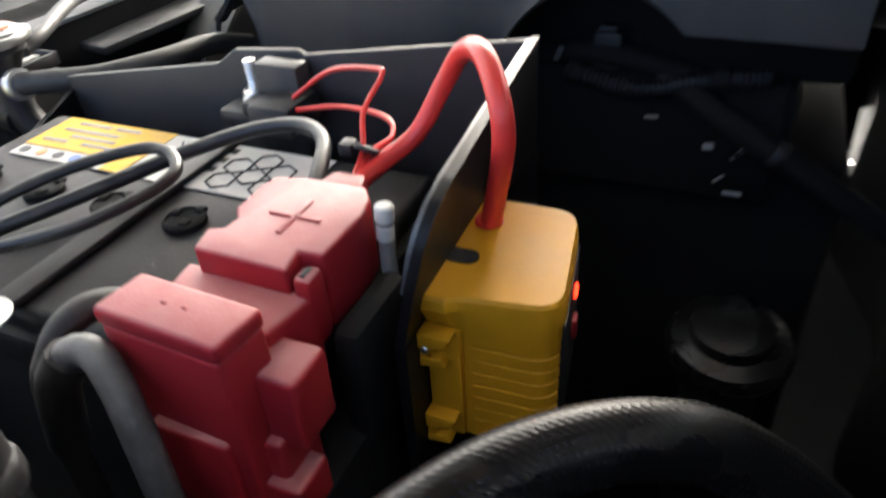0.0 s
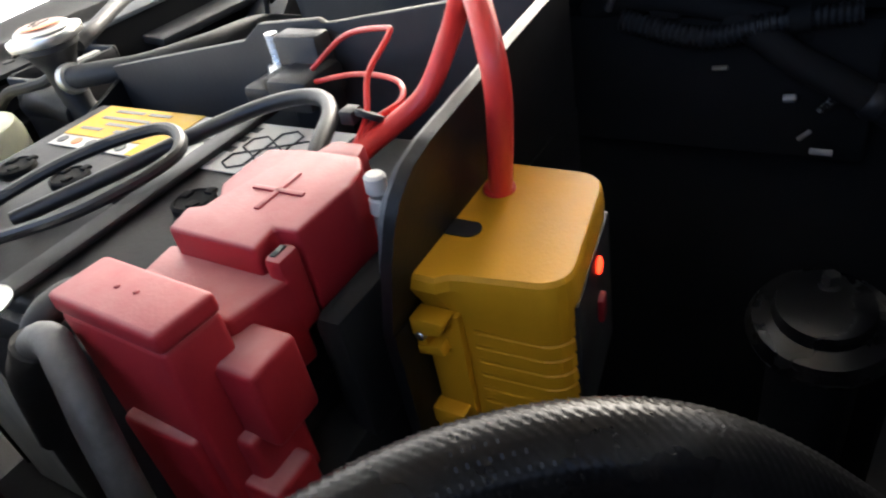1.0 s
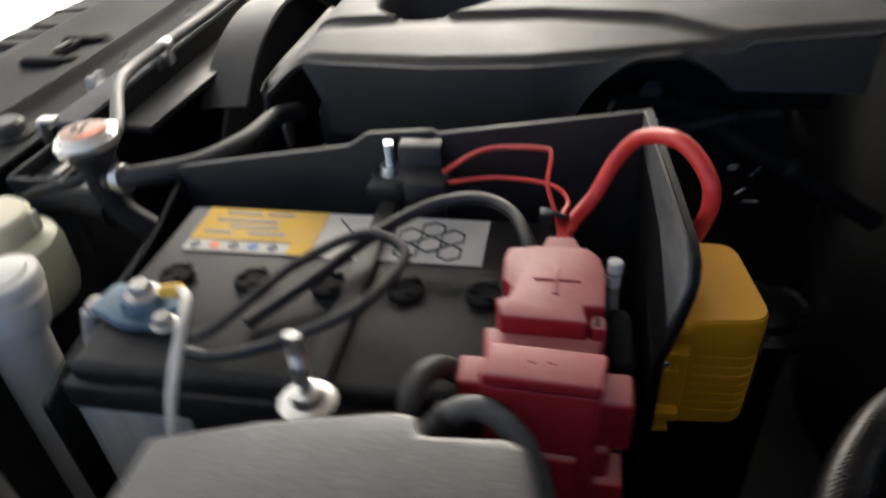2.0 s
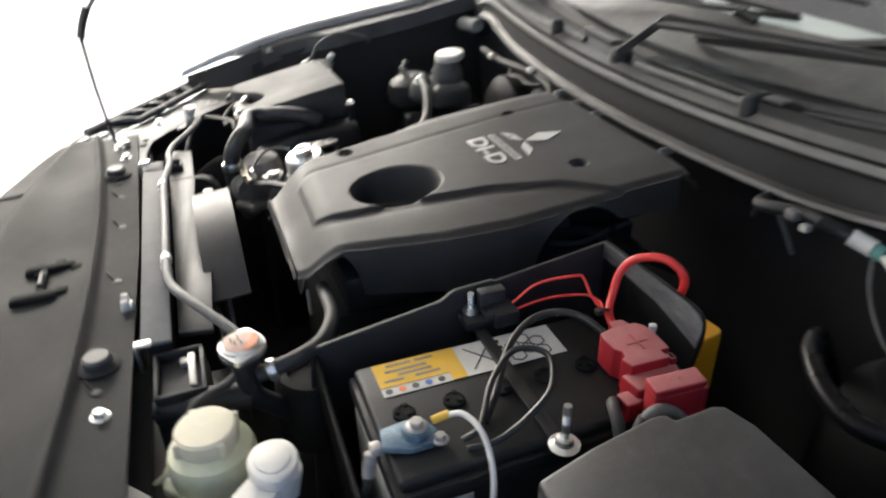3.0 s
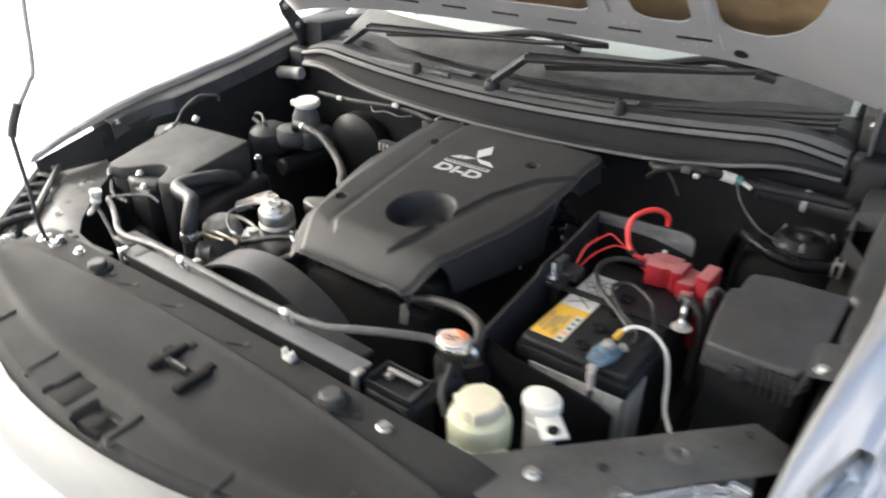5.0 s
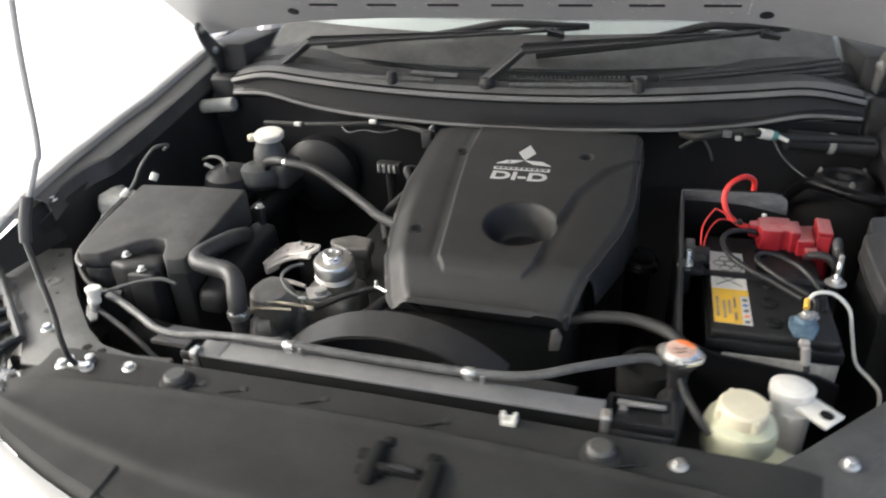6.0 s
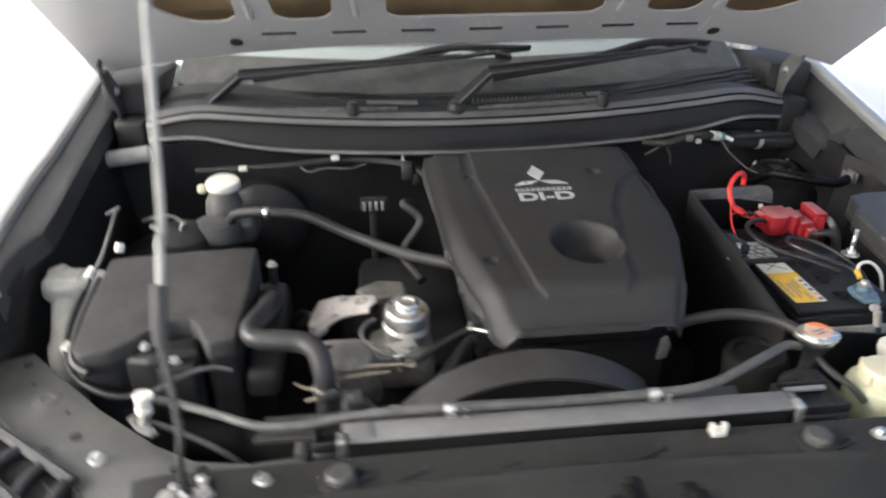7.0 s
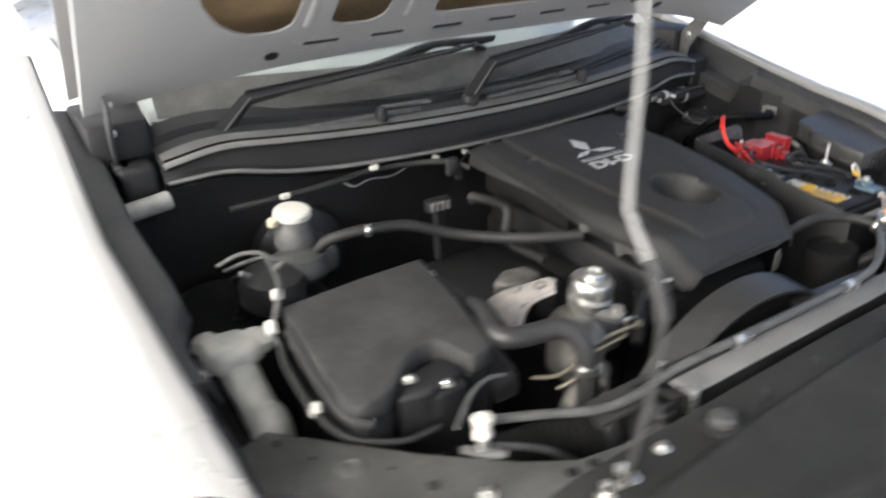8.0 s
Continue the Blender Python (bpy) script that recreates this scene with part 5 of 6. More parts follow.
def sloped(geo):
    """Lets the top fall towards the front."""
    return [(x, y, z + (z - 0.985) / 0.075 * (0.2 * (y - 0.68) + 0.002)) for x, y, z in geo[0]], geo[1]


part("lid", sloped(prism(LID, 0.985, 1.060, bevel=0.006, seg=3)), BOX_LID, airbox, "flat dusty lid sloping to the front")
part("case", joined(prism([(x * 0.97 - 0.018, 0.005 + y * 0.99) for x, y in LID], 0.42, 0.985, bevel=0.006), prism([(-0.530, 0.470), (-0.548, 0.515), (-0.600, 0.505), (-0.645, 0.462), (-0.60, 0.448)], 0.88, 1.004, bevel=0.010, seg=3), block(-0.60, -0.535, 0.448, 0.50, 0.88, 0.992, 0.010, 3)), DARK, airbox, "black lower case")
part("edge_rib", tube([(-0.724, 0.640, 1.045), (-0.726, 0.58, 1.032), (-0.724, 0.50, 1.012), (-0.714, 0.462, 1.000), (-0.690, 0.446, 0.992)], 0.007, 8, 8), SHROUD, airbox, "grey rib along the lid's edge")
for x, y, z in ((-0.614, 0.481, 1.014), (-0.567, 0.460, 1.000), (-0.445, 0.700, 1.028)):
    part("screw", hex_bolt((x, y, z - 0.006), 0.0065, 0.006), STEEL, airbox, "bright screw")
    part("screw_post", rod((x, y, z - 0.05), (x, y, z - 0.005), 0.0075), DARK, airbox)
part("side_duct", tube([(-0.440, 0.625, 0.995), (-0.436, 0.585, 1.012), (-0.440, 0.545, 1.020), (-0.456, 0.497, 1.020), (-0.446, 0.472, 1.019), (-0.412, 0.462, 1.018), (-0.376, 0.456, 1.017), (-0.352, 0.440, 1.010), (-0.342, 0.422, 0.985), (-0.340, 0.416, 0.950), (-0.340, 0.414, 0.88)], 0.0168, 16, 8), PLASTIC, airbox, "black duct bending down")
part("duct_clamp", turned([(0.0185, 0), (0.020, 0.003), (0.020, 0.012), (0.0185, 0.015)], (-0.3405, 0.416, 0.948), (0, 0, 1), 20), STEEL, airbox, "bright hose clamp")
part("wedge", prism([(0.56, 0.970), (0.71, 0.985), (0.72, 0.90), (0.47, 0.90), (0.48, 0.945)], -0.475, -0.418, "x", 0.014, 3), DARK, airbox, "sloping side of the filter box")

intake = thing("intake_hose", (-0.48, 0.39, 0.85), "ribbed black intake hose low before the filter box", "hose")
part("hose_line", ribbed([(-0.37, 0.350, 0.895), (-0.43, 0.370, 0.89), (-0.52, 0.405, 0.875), (-0.60, 0.45, 0.85)], 0.034, 0.010, 0.07, 20), PIT, intake)
part("collar", turned([(0.036, 0), (0.038, 0.003), (0.038, 0.022), (0.036, 0.025)], (-0.375, 0.352, 0.895), (1, -0.3, 0.08), 24), DARK, intake)

# brake fluid reservoir on its master cylinder, booster behind
brake = thing("brake_reservoir", (-0.575, 0.99, 0.84), "brake fluid reservoir with a white screw cap", "reservoir")
part("screw_cap", turned([(0.034, 0), (0.0365, 0.003), (0.0365, 0.013), (0.033, 0.017), (0.012, 0.018)], (-0.576, 0.994, 1.062), (0.06, -0.10, 1), 30), WHITE, brake, "flat white screw cap")
part("filler", turned([(0.036, 0), (0.040, 0.012), (0.038, 0.035), (0.031, 0.048), (0.029, 0.062)], (-0.580, 0.988, 1.000), (0.06, -0.05, 1), 30), surface("cloudy_filler_plastic", (0.10, 0.10, 0.098), 0.45, vary=0.4, patch=20, dust=0.3), brake, "cloudy filler neck")
part("tab", joined(turned([(0.009, 0), (0.011, 0.003), (0.010, 0.013), (0.005, 0.016)], (-0.619, 0.985, 1.058), (0.0, -0.2, 1), 14), block(-0.616, -0.600, 0.982, 0.992, 1.058, 1.066, 0.002)), CREAM, brake, "cream level plug")
part("tank", joined(turned([(0.045, 0), (0.056, 0.012), (0.058, 0.030), (0.052, 0.048), (0.036, 0.056), (0.02, 0.058)], (-0.588, 0.945, 0.955), (0, 0.1, 1), 30), block(-0.60, -0.51, 0.93, 1.03, 0.95, 1.008, 0.016, 3)), SMOKY, brake, "smoky translucent reservoir body")
part("cylinder", rod((-0.57, 0.87, 0.91), (-0.57, 1.08, 0.91), 0.026, 20), DARK, brake, "cast master cylinder")
part("booster", turned([(0.05, 0), (0.085, 0.012), (0.105, 0.03), (0.105, 0.07), (0.09, 0.09)], (-0.52, 1.09, 0.91), (0, 1, 0), 36), DARK, brake, "black brake booster")

pressure = thing("vacuum_hose", (-0.30, 0.83, 0.96), "thick black hose with bright clamps by the engine", "hose")
part("hose_line", tube([(-0.565, 0.935, 0.995), (-0.545, 0.915, 1.030), (-0.50, 0.892, 1.046), (-0.455, 0.878, 1.048), (-0.39, 0.868, 1.040), (-0.31, 0.838, 1.012), (-0.24, 0.785, 1.004), (-0.185, 0.725, 1.012), (-0.115, 0.675, 1.018)], 0.0108, 14, 8), RUBBER, pressure)
part("clamp", turned([(0.0115, 0), (0.0128, 0.002), (0.0128, 0.009), (0.0115, 0.011)], (-0.477, 0.882, 1.047), (1, -0.3, 0), 18), STEEL, pressure, "bright hose clamp")

canister = thing("filter_canister", (-0.665, 0.915, 0.90), "black rounded canister with small pipes on top", "canister")
part("body", turned([(0.048, 0), (0.060, 0.010), (0.062, 0.040), (0.055, 0.062), (0.036, 0.074), (0.010, 0.076)], (-0.660, 0.918, 0.935), (0.05, -0.1, 1), 30), PLASTIC, canister)
part("bracket", block(-0.72, -0.62, 0.95, 0.965, 0.86, 0.99, 0.004), DARK, canister)
part("stub", rod((-0.655, 0.905, 1.005), (-0.640, 0.885, 1.032), 0.006, 12), ALU, canister, "bright pipe stub")
part("stub", rod((-0.690, 0.915, 1.000), (-0.715, 0.905, 1.020), 0.0055, 12), ALU, canister, "bright pipe stub")
part("cross_pipe", tube([(-0.640, 0.885, 1.030), (-0.665, 0.90, 1.040), (-0.70, 0.91, 1.036), (-0.735, 0.93, 1.020)], 0.004, 10, 8), GREY_HOSE, canister)

# engine-side clutter between filter box and engine
solo("engine_loom", ribbed([(-0.16, 0.98, 1.0), (-0.19, 0.93, 1.03), (-0.16, 0.86, 1.02), (-0.20, 0.80, 0.98), (-0.17, 0.72, 0.96)], 0.010, 0.005, 0.1, 12), RUBBER, "ribbed black wiring loom beside the engine", "loom")
sensor = thing("sensor_plug", (-0.26, 0.98, 0.90), "grey plug with bright ribs on the engine's side", "plug")
part("plug_body", block(-0.285, -0.225, 0.965, 0.99, 1.0, 1.028, 0.005), DARK, sensor)
for k in range(4):
    part("rib", block(-0.280 + 0.013 * k, -0.273 + 0.013 * k, 0.961, 0.966, 1.004, 1.024, 0.001), ALU, sensor)
part("stem", rod((-0.255, 0.98, 0.88), (-0.255, 0.98, 1.005), 0.012), DARK, sensor)

# pale filler neck and pipes by the fender
neck = thing("washer_filler", (-0.76, 0.62, 0.45), "pale translucent filler neck beside the fender", "filler neck")
part("mouth", joined(prism([(-0.800 + 0.054 * math.cos(a) * (1.0 if k % 2 else 0.93), 0.692 + 0.046 * math.sin(a)) for k, a in enumerate([math.pi / 4 * q + 0.3 for q in range(8)])], 0.992, 1.026, bevel=0.010, seg=3, taper=0.9), block(-0.838, -0.775, 0.672, 0.715, 1.018, 1.030, 0.006, 3), turned([(0.022, 0), (0.026, 0.006), (0.025, 0.020), (0.016, 0.026), (0.004, 0.027)], (-0.757, 0.700, 0.998), (0.15, -0.1, 1), 14), turned([(0.020, 0), (0.024, 0.006), (0.016, 0.018), (0.004, 0.020)], (-0.826, 0.722, 1.010), (-0.2, 0.1, 1), 12)), MILKY, neck, "milky cloudy filler mouth")
part("stem", tube([(-0.800, 0.690, 1.0), (-0.796, 0.655, 0.975), (-0.790, 0.615, 0.945), (-0.783, 0.580, 0.89), (-0.775, 0.56, 0.50)], 0.027, 16, 8, lambda u, d: 1.0 + 0.1 * u + 0.05 * math.sin(d * 60)), MILKY, neck, "milky plastic neck")
part("stem_rib", tube([(-0.778, 0.668, 0.998), (-0.774, 0.630, 0.968), (-0.768, 0.590, 0.938), (-0.760, 0.553, 0.89)], 0.006, 8, 6), WHITE, neck, "pale rib down the neck")
breather = thing("breather_hose", (-0.72, 0.72, 1.0), "thin dark breather hose with white ends", "hose")
part("hose_line", tube([(-0.745, 0.62, 1.035), (-0.742, 0.655, 1.046), (-0.728, 0.672, 1.066), (-0.713, 0.690, 1.100), (-0.711, 0.735, 1.122), (-0.718, 0.775, 1.116), (-0.735, 0.815, 1.100), (-0.765, 0.835, 1.080)], 0.0036, 10, 8), GREY_HOSE, breather)
for p, q in (((-0.746, 0.648, 1.043), (-0.741, 0.668, 1.052)), ((-0.745, 0.503, 0.994), (-0.739, 0.520, 0.998)), ((-0.711, 0.712, 1.058), (-0.708, 0.722, 1.072))):
    part("collar", rod(p, q, 0.0085, 14), WHITE, breather, "white collar")
part("lower_line", tube([(-0.745, 0.62, 1.035), (-0.750, 0.58, 1.020), (-0.744, 0.51, 0.996), (-0.72, 0.465, 0.972), (-0.66, 0.43, 0.96), (-0.60, 0.43, 0.955)], 0.0052, 10, 8), RUBBER, breather)

port = thing("service_port", (-0.582, 0.350, 0.968), "air-conditioning service port with a white cap", "service port")
part("port_cap", turned([(0.010, 0), (0.0115, 0.002), (0.0115, 0.009), (0.0095, 0.011), (0.0105, 0.014), (0.014, 0.028), (0.0125, 0.031), (0.004, 0.031)], (-0.584, 0.349, 0.988), (0.1, 0.15, 1), 20), WHITE, port, "white plastic cap in two steps")
part("valve", turned([(0.008, 0), (0.008, 0.012), (0.007, 0.020)], (-0.586, 0.345, 0.970), (0.1, 0.15, 1), 14), STEEL, port, "aluminium valve")
part("base", prism([(-0.612, 0.356), (-0.606, 0.366), (-0.572, 0.338), (-0.562, 0.324), (-0.570, 0.316), (-0.592, 0.330)], 0.970, 0.9755, bevel=0.002), DUSTY_GREY, port, "pale metal base plate")
part("line", tube([(-0.60, 0.345, 0.972), (-0.584, 0.349, 0.972), (-0.56, 0.345, 0.965), (-0.50, 0.33, 0.94), (-0.45, 0.32, 0.90)], 0.005, 10, 8), GREY_HOSE, port, "aluminium pipe")
part("thin_line", tube([(-0.60, 0.385, 0.985), (-0.55, 0.425, 0.99), (-0.51, 0.44, 0.992), (-0.48, 0.44, 0.985)], 0.0035, 8, 8), GREY_HOSE, port)

# reservoirs by the headlamp
steering = thing("steering_reservoir", (0.485, 0.315, 0.90), "greenish translucent fluid reservoir with a cream cap", "reservoir")
part("tank", turned([(0.034, 0), (0.043, 0.008), (0.0465, 0.020), (0.047, 0.058), (0.044, 0.068), (0.034, 0.074), (0.026, 0.075)], (0.485, 0.317, 0.905), seg=36), TANK, steering, "greenish translucent tank")
part("cap", joined(turned([(0.031, 0), (0.0325, 0.003), (0.0325, 0.021), (0.030, 0.0245), (0.004, 0.0255)], (0.485, 0.316, 0.977), seg=36), *[block(0.485 + 0.033 * math.cos(a) - 0.004, 0.485 + 0.033 * math.cos(a) + 0.004, 0.316 + 0.033 * math.sin(a) - 0.004, 0.316 + 0.033 * math.sin(a) + 0.004, 0.980, 0.9985, 0.002) for a in (0.4, 2.0, 3.5, 5.1)]), CREAM, steering, "cream screw cap with four grips")
part("bracket", joined(prism([(0.458, 0.275), (0.466, 0.262), (0.498, 0.262), (0.512, 0.278), (0.548, 0.278), (0.562, 0.288), (0.556, 0.300), (0.520, 0.318), (0.470, 0.305)], 0.928, 0.942, bevel=0.005, seg=3), prism([(0.25, 0.935), (0.30, 0.935), (0.30, 0.965), (0.285, 0.960)], 0.478, 0.484, "x", 0.002)), TANK, steering, "tank bracket with two lugs")
for x, y in ((0.484, 0.274), (0.550, 0.289)):
    part("bracket_screw", hex_bolt((x, y, 0.9415), 0.0055, 0.005), STEEL, steering)

washer = thing("washer_neck", (0.555, 0.365, 0.90), "white washer filler neck with a lidded mouth", "filler neck")
OVAL = [(0.0295 * math.cos(a) * (1.0 + 0.04 * math.cos(3 * a)), 0.0255 * math.sin(a)) for a in [2 * math.pi * k / 24 for k in range(24)]]
part("lid", joined(prism([(0.551 + x, 0.376 + y) for x, y in OVAL], 0.980, 0.996, bevel=0.004, seg=3), prism([(0.551 + x * 0.72, 0.376 + y * 0.72) for x, y in OVAL], 0.994, 0.9985, bevel=0.0018)), WHITE, washer, "white plastic lid")
part("stem", tube([(0.552, 0.377, 0.982), (0.554, 0.373, 0.955), (0.556, 0.367, 0.92), (0.556, 0.36, 0.50)], 0.0255, 18, 6, lambda u, d: 1.05 - 0.16 * min(1.0, d / 0.06)), WHITE, washer)
part("tab", prism([(0.553, 0.350), (0.580, 0.377), (0.613, 0.344), (0.587, 0.316)], 0.9755, 0.9815, bevel=0.002), WHITE, washer, "white fixing tab")
part("tab_hole", turned([(0.0088, 0), (0.0088, 0.002), (0.005, 0.0022)], (0.590, 0.340, 0.981), seg=18), PIT, washer)

# battery in its tray
tray = thing("battery_tray", (0.52, 0.65, 0.42), "black plastic battery tray with high side walls", "battery tray")
part("inner_wall", prism([(0.425, 0.76), (0.443, 1.006), (0.609, 1.033), (0.627, 1.045), (0.679, 1.049), (0.684, 1.046), (0.842, 1.069), (0.842, 0.76)], 0.400, 0.406, "x", 0.0015), DARK, tray)


def flap_at(u, low, up):
    """The free upper edge of the rear wall, its outer corner bent back and rounded."""
    x = 0.402 + 0.193 * u
    top = float(np.interp(x, [0.402, 0.50, 0.565, 0.580, 0.589, 0.5935, 0.595], [1.070, 1.0705, 1.0695, 1.0665, 1.059, 1.048, 1.035]))
    z = low + (top - low) * up
    return x, 0.841 + max(0.0, z - 1.0) / 0.06 * (x - 0.402) * 0.072, z


rear_wall = part("rear_wall", joined(block(0.402, 0.595, 0.841, 0.8465, 0.76, 1.0), sheet(lambda u, v: flap_at(u, 0.996, v), 60, 10, 0.0045)), TRAY_BLACK, tray, "glossy black rear wall leaning back")


def lip_at(u, v):
    x, y, z = flap_at(0.01 + 0.975 * u, float(np.interp(u, [0, 0.2, 0.6, 1.0], [1.048, 1.047, 1.043, 1.028])), 0.03 + 0.94 * v)
    return x, y - 0.0022, z


part("scuffed_lip", sheet(lip_at, 60, 6, 0.002), SCUFFED, rear_wall, "grey scuffed lip of the wall")
part("front_wall", prism([(0.402, 0.76), (0.402, 0.998), (0.46, 0.978), (0.60, 0.962), (0.63, 0.95), (0.63, 0.76)], 0.446, 0.452, "y", 0.0015), TRAY_BLACK, tray)
part("floor_plate", joined(block(0.40, 0.66, 0.44, 0.845, 0.745, 0.765, 0.004), block(0.45, 0.62, 0.5, 0.8, 0.42, 0.75, 0.02)), DARK, tray)
part("wall_rib", block(0.408, 0.425, 0.655, 0.69, 0.95, 1.045, 0.003), PLASTIC, tray)

battery = thing("battery", (0.54, 0.64, 0.765), "black car battery with a yellow and white label", "battery")
part("case", joined(block(0.447, 0.633, 0.482, 0.800, 0.766, 0.975, 0.006, 3)), BATTERY, battery, "black battery case")
part("side_panel", block(0.470, 0.632, 0.4775, 0.4835, 0.775, 0.961, 0.002), CASE, battery, "pale streaked panel on the case")
part("side_panel", block(0.6305, 0.6355, 0.486, 0.560, 0.775, 0.961, 0.002), CASE, battery, "pale streaked panel on the case")
part("lid", joined(block(0.444, 0.637, 0.478, 0.804, 0.962, 0.984, 0.004), block(0.449, 0.632, 0.484, 0.798, 0.982, 0.9985, 0.006, 3)), BATTERY, battery, "black battery lid")
for y in (0.517, 0.574, 0.630, 0.684, 0.737, 0.785):
    part("vent_plug", joined(turned([(0.0125, 0), (0.0125, 0.004), (0.0105, 0.005), (0.010, 0.004)], (0.543, y, 0.998), seg=18), *[block(0.540 + 0.008 * math.cos(a) - 0.003, 0.540 + 0.008 * math.cos(a) + 0.003, y + 0.008 * math.sin(a) - 0.003, y + 0.008 * math.sin(a) + 0.003, 1.001, 1.0035, 0.001) for a in (0.5, 2.6, 4.7)]), PIT, battery, "black vent plug")


def sticker(y0, y1, x0=0.455, x1=0.511, z=0.9990, h=0.0006):
    return block(x0, x1, y0, y1, z, z + h)


label = part("label", sticker(0.504, 0.731), LABEL_WHITE, battery, "printed label, yellow and pale grey")
part("yellow_field", sticker(0.504, 0.598, 0.455, 0.497, 0.9997), LABEL_YELLOW, label, "yellow field")
part("yellow_edge", sticker(0.586, 0.604, 0.455, 0.511, 0.99965), LABEL_YELLOW, label)
for k in range(5):
    part("pictogram", turned([(0.0042, 0), (0.0042, 0.0005)], (0.504, 0.512 + 0.0155 * k, 0.9997), seg=14), (GREY_HOSE, ORANGE_INK, GREY_HOSE, BLUE_INK, GREY_HOSE)[k], label)
for y, w, x in ((0.520, 0.03, 0.460), (0.555, 0.022, 0.460), (0.516, 0.05, 0.470), (0.530, 0.04, 0.478), (0.512, 0.022, 0.486), (0.548, 0.03, 0.486)):
    part("print_bar", sticker(y, y + w, x, x + 0.0035, 1.0004, 0.0003), GREASY, label)
for y, x, turn in ((0.632, 0.483, 40), (0.632, 0.483, -40)):
    part("cross_line", moved(block(-0.026, 0.026, -0.0008, 0.0008, 0, 0.0005), Matrix.Translation((x, y, 0.9998)) @ pose(0, 0, 0, 0, 0, turn)), INK, label)
for y, x in ((0.690, 0.470), (0.690, 0.489), (0.706, 0.4795), (0.706, 0.498), (0.674, 0.4795), (0.674, 0.498)):
    ring = [(x + 0.0095 * math.cos(a), y + 0.0095 * math.sin(a)) for a in [math.pi / 3 * k for k in range(7)]]
    part("cell_mark", tube([(a, b, 0.9999) for a, b in ring], 0.0008, 4, 0), INK, label)
for k in range(3):
    part("print_bar", sticker(0.648 + 0.001, 0.662, 0.461 + 0.012 * k, 0.467 + 0.012 * k, 0.9997, 0.0003), INK, label)

hold = thing("battery_clamp", (0.53, 0.648, 0.9985), "black hold-down bar with two threaded steel studs", "battery clamp")
part("bar", joined(block(0.425, 0.655, 0.641, 0.657, 0.9995, 1.0045, 0.002), block(0.405, 0.440, 0.630, 0.678, 1.002, 1.016, 0.004), block(0.412, 0.452, 0.664, 0.698, 1.006, 1.028, 0.005), block(0.420, 0.445, 0.655, 0.672, 1.014, 1.026, 0.004)), DARK, hold, "black hold-down bar")
for x, y, z0, z1 in ((0.648, 0.651, 1.004, 1.056), (0.415, 0.646, 1.012, 1.043)):
    stud = part("stud", tube([(x, y, z0), (x, y, z1)], 0.0042, 12, 60, lambda u, d: 1 + 0.05 * math.sin(d * 2 * math.pi / 0.0018)), STEEL, hold, "threaded zinc stud")
    part("washer", turned([(0.016, 0), (0.0165, 0.0015), (0.010, 0.004), (0.0085, 0.010), (0.006, 0.011)], (x, y, z0), seg=24), STEEL, stud, "flanged nut")

negative = thing("negative_terminal", (0.585, 0.515, 0.9985), "corroded blue-green battery clamp with a bright bolt", "battery terminal")
part("clamp", joined(prism([(0.564, 0.532), (0.584, 0.540), (0.602, 0.530), (0.602, 0.506), (0.590, 0.479), (0.564, 0.484), (0.560, 0.512)], 1.000, 1.009, bevel=0.003), turned([(0.014, 0), (0.015, 0.008), (0.013, 0.013), (0.009, 0.015)], (0.583, 0.517, 1.004), seg=20)), BLUE, negative, "blue-green corroded clamp")
part("bolt", joined(hex_bolt((0.583, 0.518, 1.017), 0.0075, 0.007), hex_bolt((0.598, 0.538, 1.006), 0.006, 0.006)), ALU, negative, "bright bolt and nut")
part("lug", joined(block(0.571, 0.586, 0.469, 0.482, 0.992, 1.004, 0.004), rod((0.580, 0.470, 0.996), (0.584, 0.464, 0.968), 0.0065, 12)), CAST, negative, "pale corroded lug")
part("strap", tube([(0.583, 0.466, 0.975), (0.586, 0.460, 0.955), (0.575, 0.452, 0.90), (0.56, 0.455, 0.84)], 0.0045, 10), RUBBER, negative, "black earth cable")

white_wire = thing("white_wire", (0.65, 0.52, 0.975), "white wire with a yellow crimp on the battery", "wire")
part("wire_line", tube([(0.585, 0.545, 1.024), (0.600, 0.562, 1.034), (0.628, 0.571, 1.030), (0.654, 0.571, 1.005), (0.665, 0.565, 0.965), (0.675, 0.545, 0.925), (0.692, 0.520, 0.915), (0.705, 0.505, 0.900), (0.705, 0.485, 0.86)], 0.0030, 10, 8), WHITE, white_wire, "white insulated wire")
part("crimp", rod((0.585, 0.534, 1.022), (0.588, 0.552, 1.028), 0.0045, 12), LABEL_YELLOW, white_wire, "yellow crimp sleeve")

solo("looped_cable", tube([(0.605, 0.560, 1.004), (0.602, 0.580, 1.014), (0.556, 0.613, 1.026), (0.524, 0.655, 1.032), (0.542, 0.686, 1.030), (0.586, 0.668, 1.024), (0.610, 0.630, 1.016), (0.622, 0.590, 1.008), (0.618, 0.560, 1.004)], 0.0036, 10, 8), CABLE, "thin black cable looped over the battery", "cable")
thick = solo("battery_cable", tube([(0.545, 0.772, 1.018), (0.525, 0.765, 1.030), (0.492, 0.750, 1.034), (0.474, 0.724, 1.032), (0.478, 0.690, 1.026), (0.505, 0.655, 1.018), (0.556, 0.618, 1.010), (0.590, 0.590, 1.004)], 0.0046, 12, 8), CABLE, "thick black cable across the battery top", "cable")

# positive terminal under its red cover
positive = thing("terminal_cover", (0.60, 0.78, 0.90), "dusty red plastic cover over the positive terminal", "terminal cover")
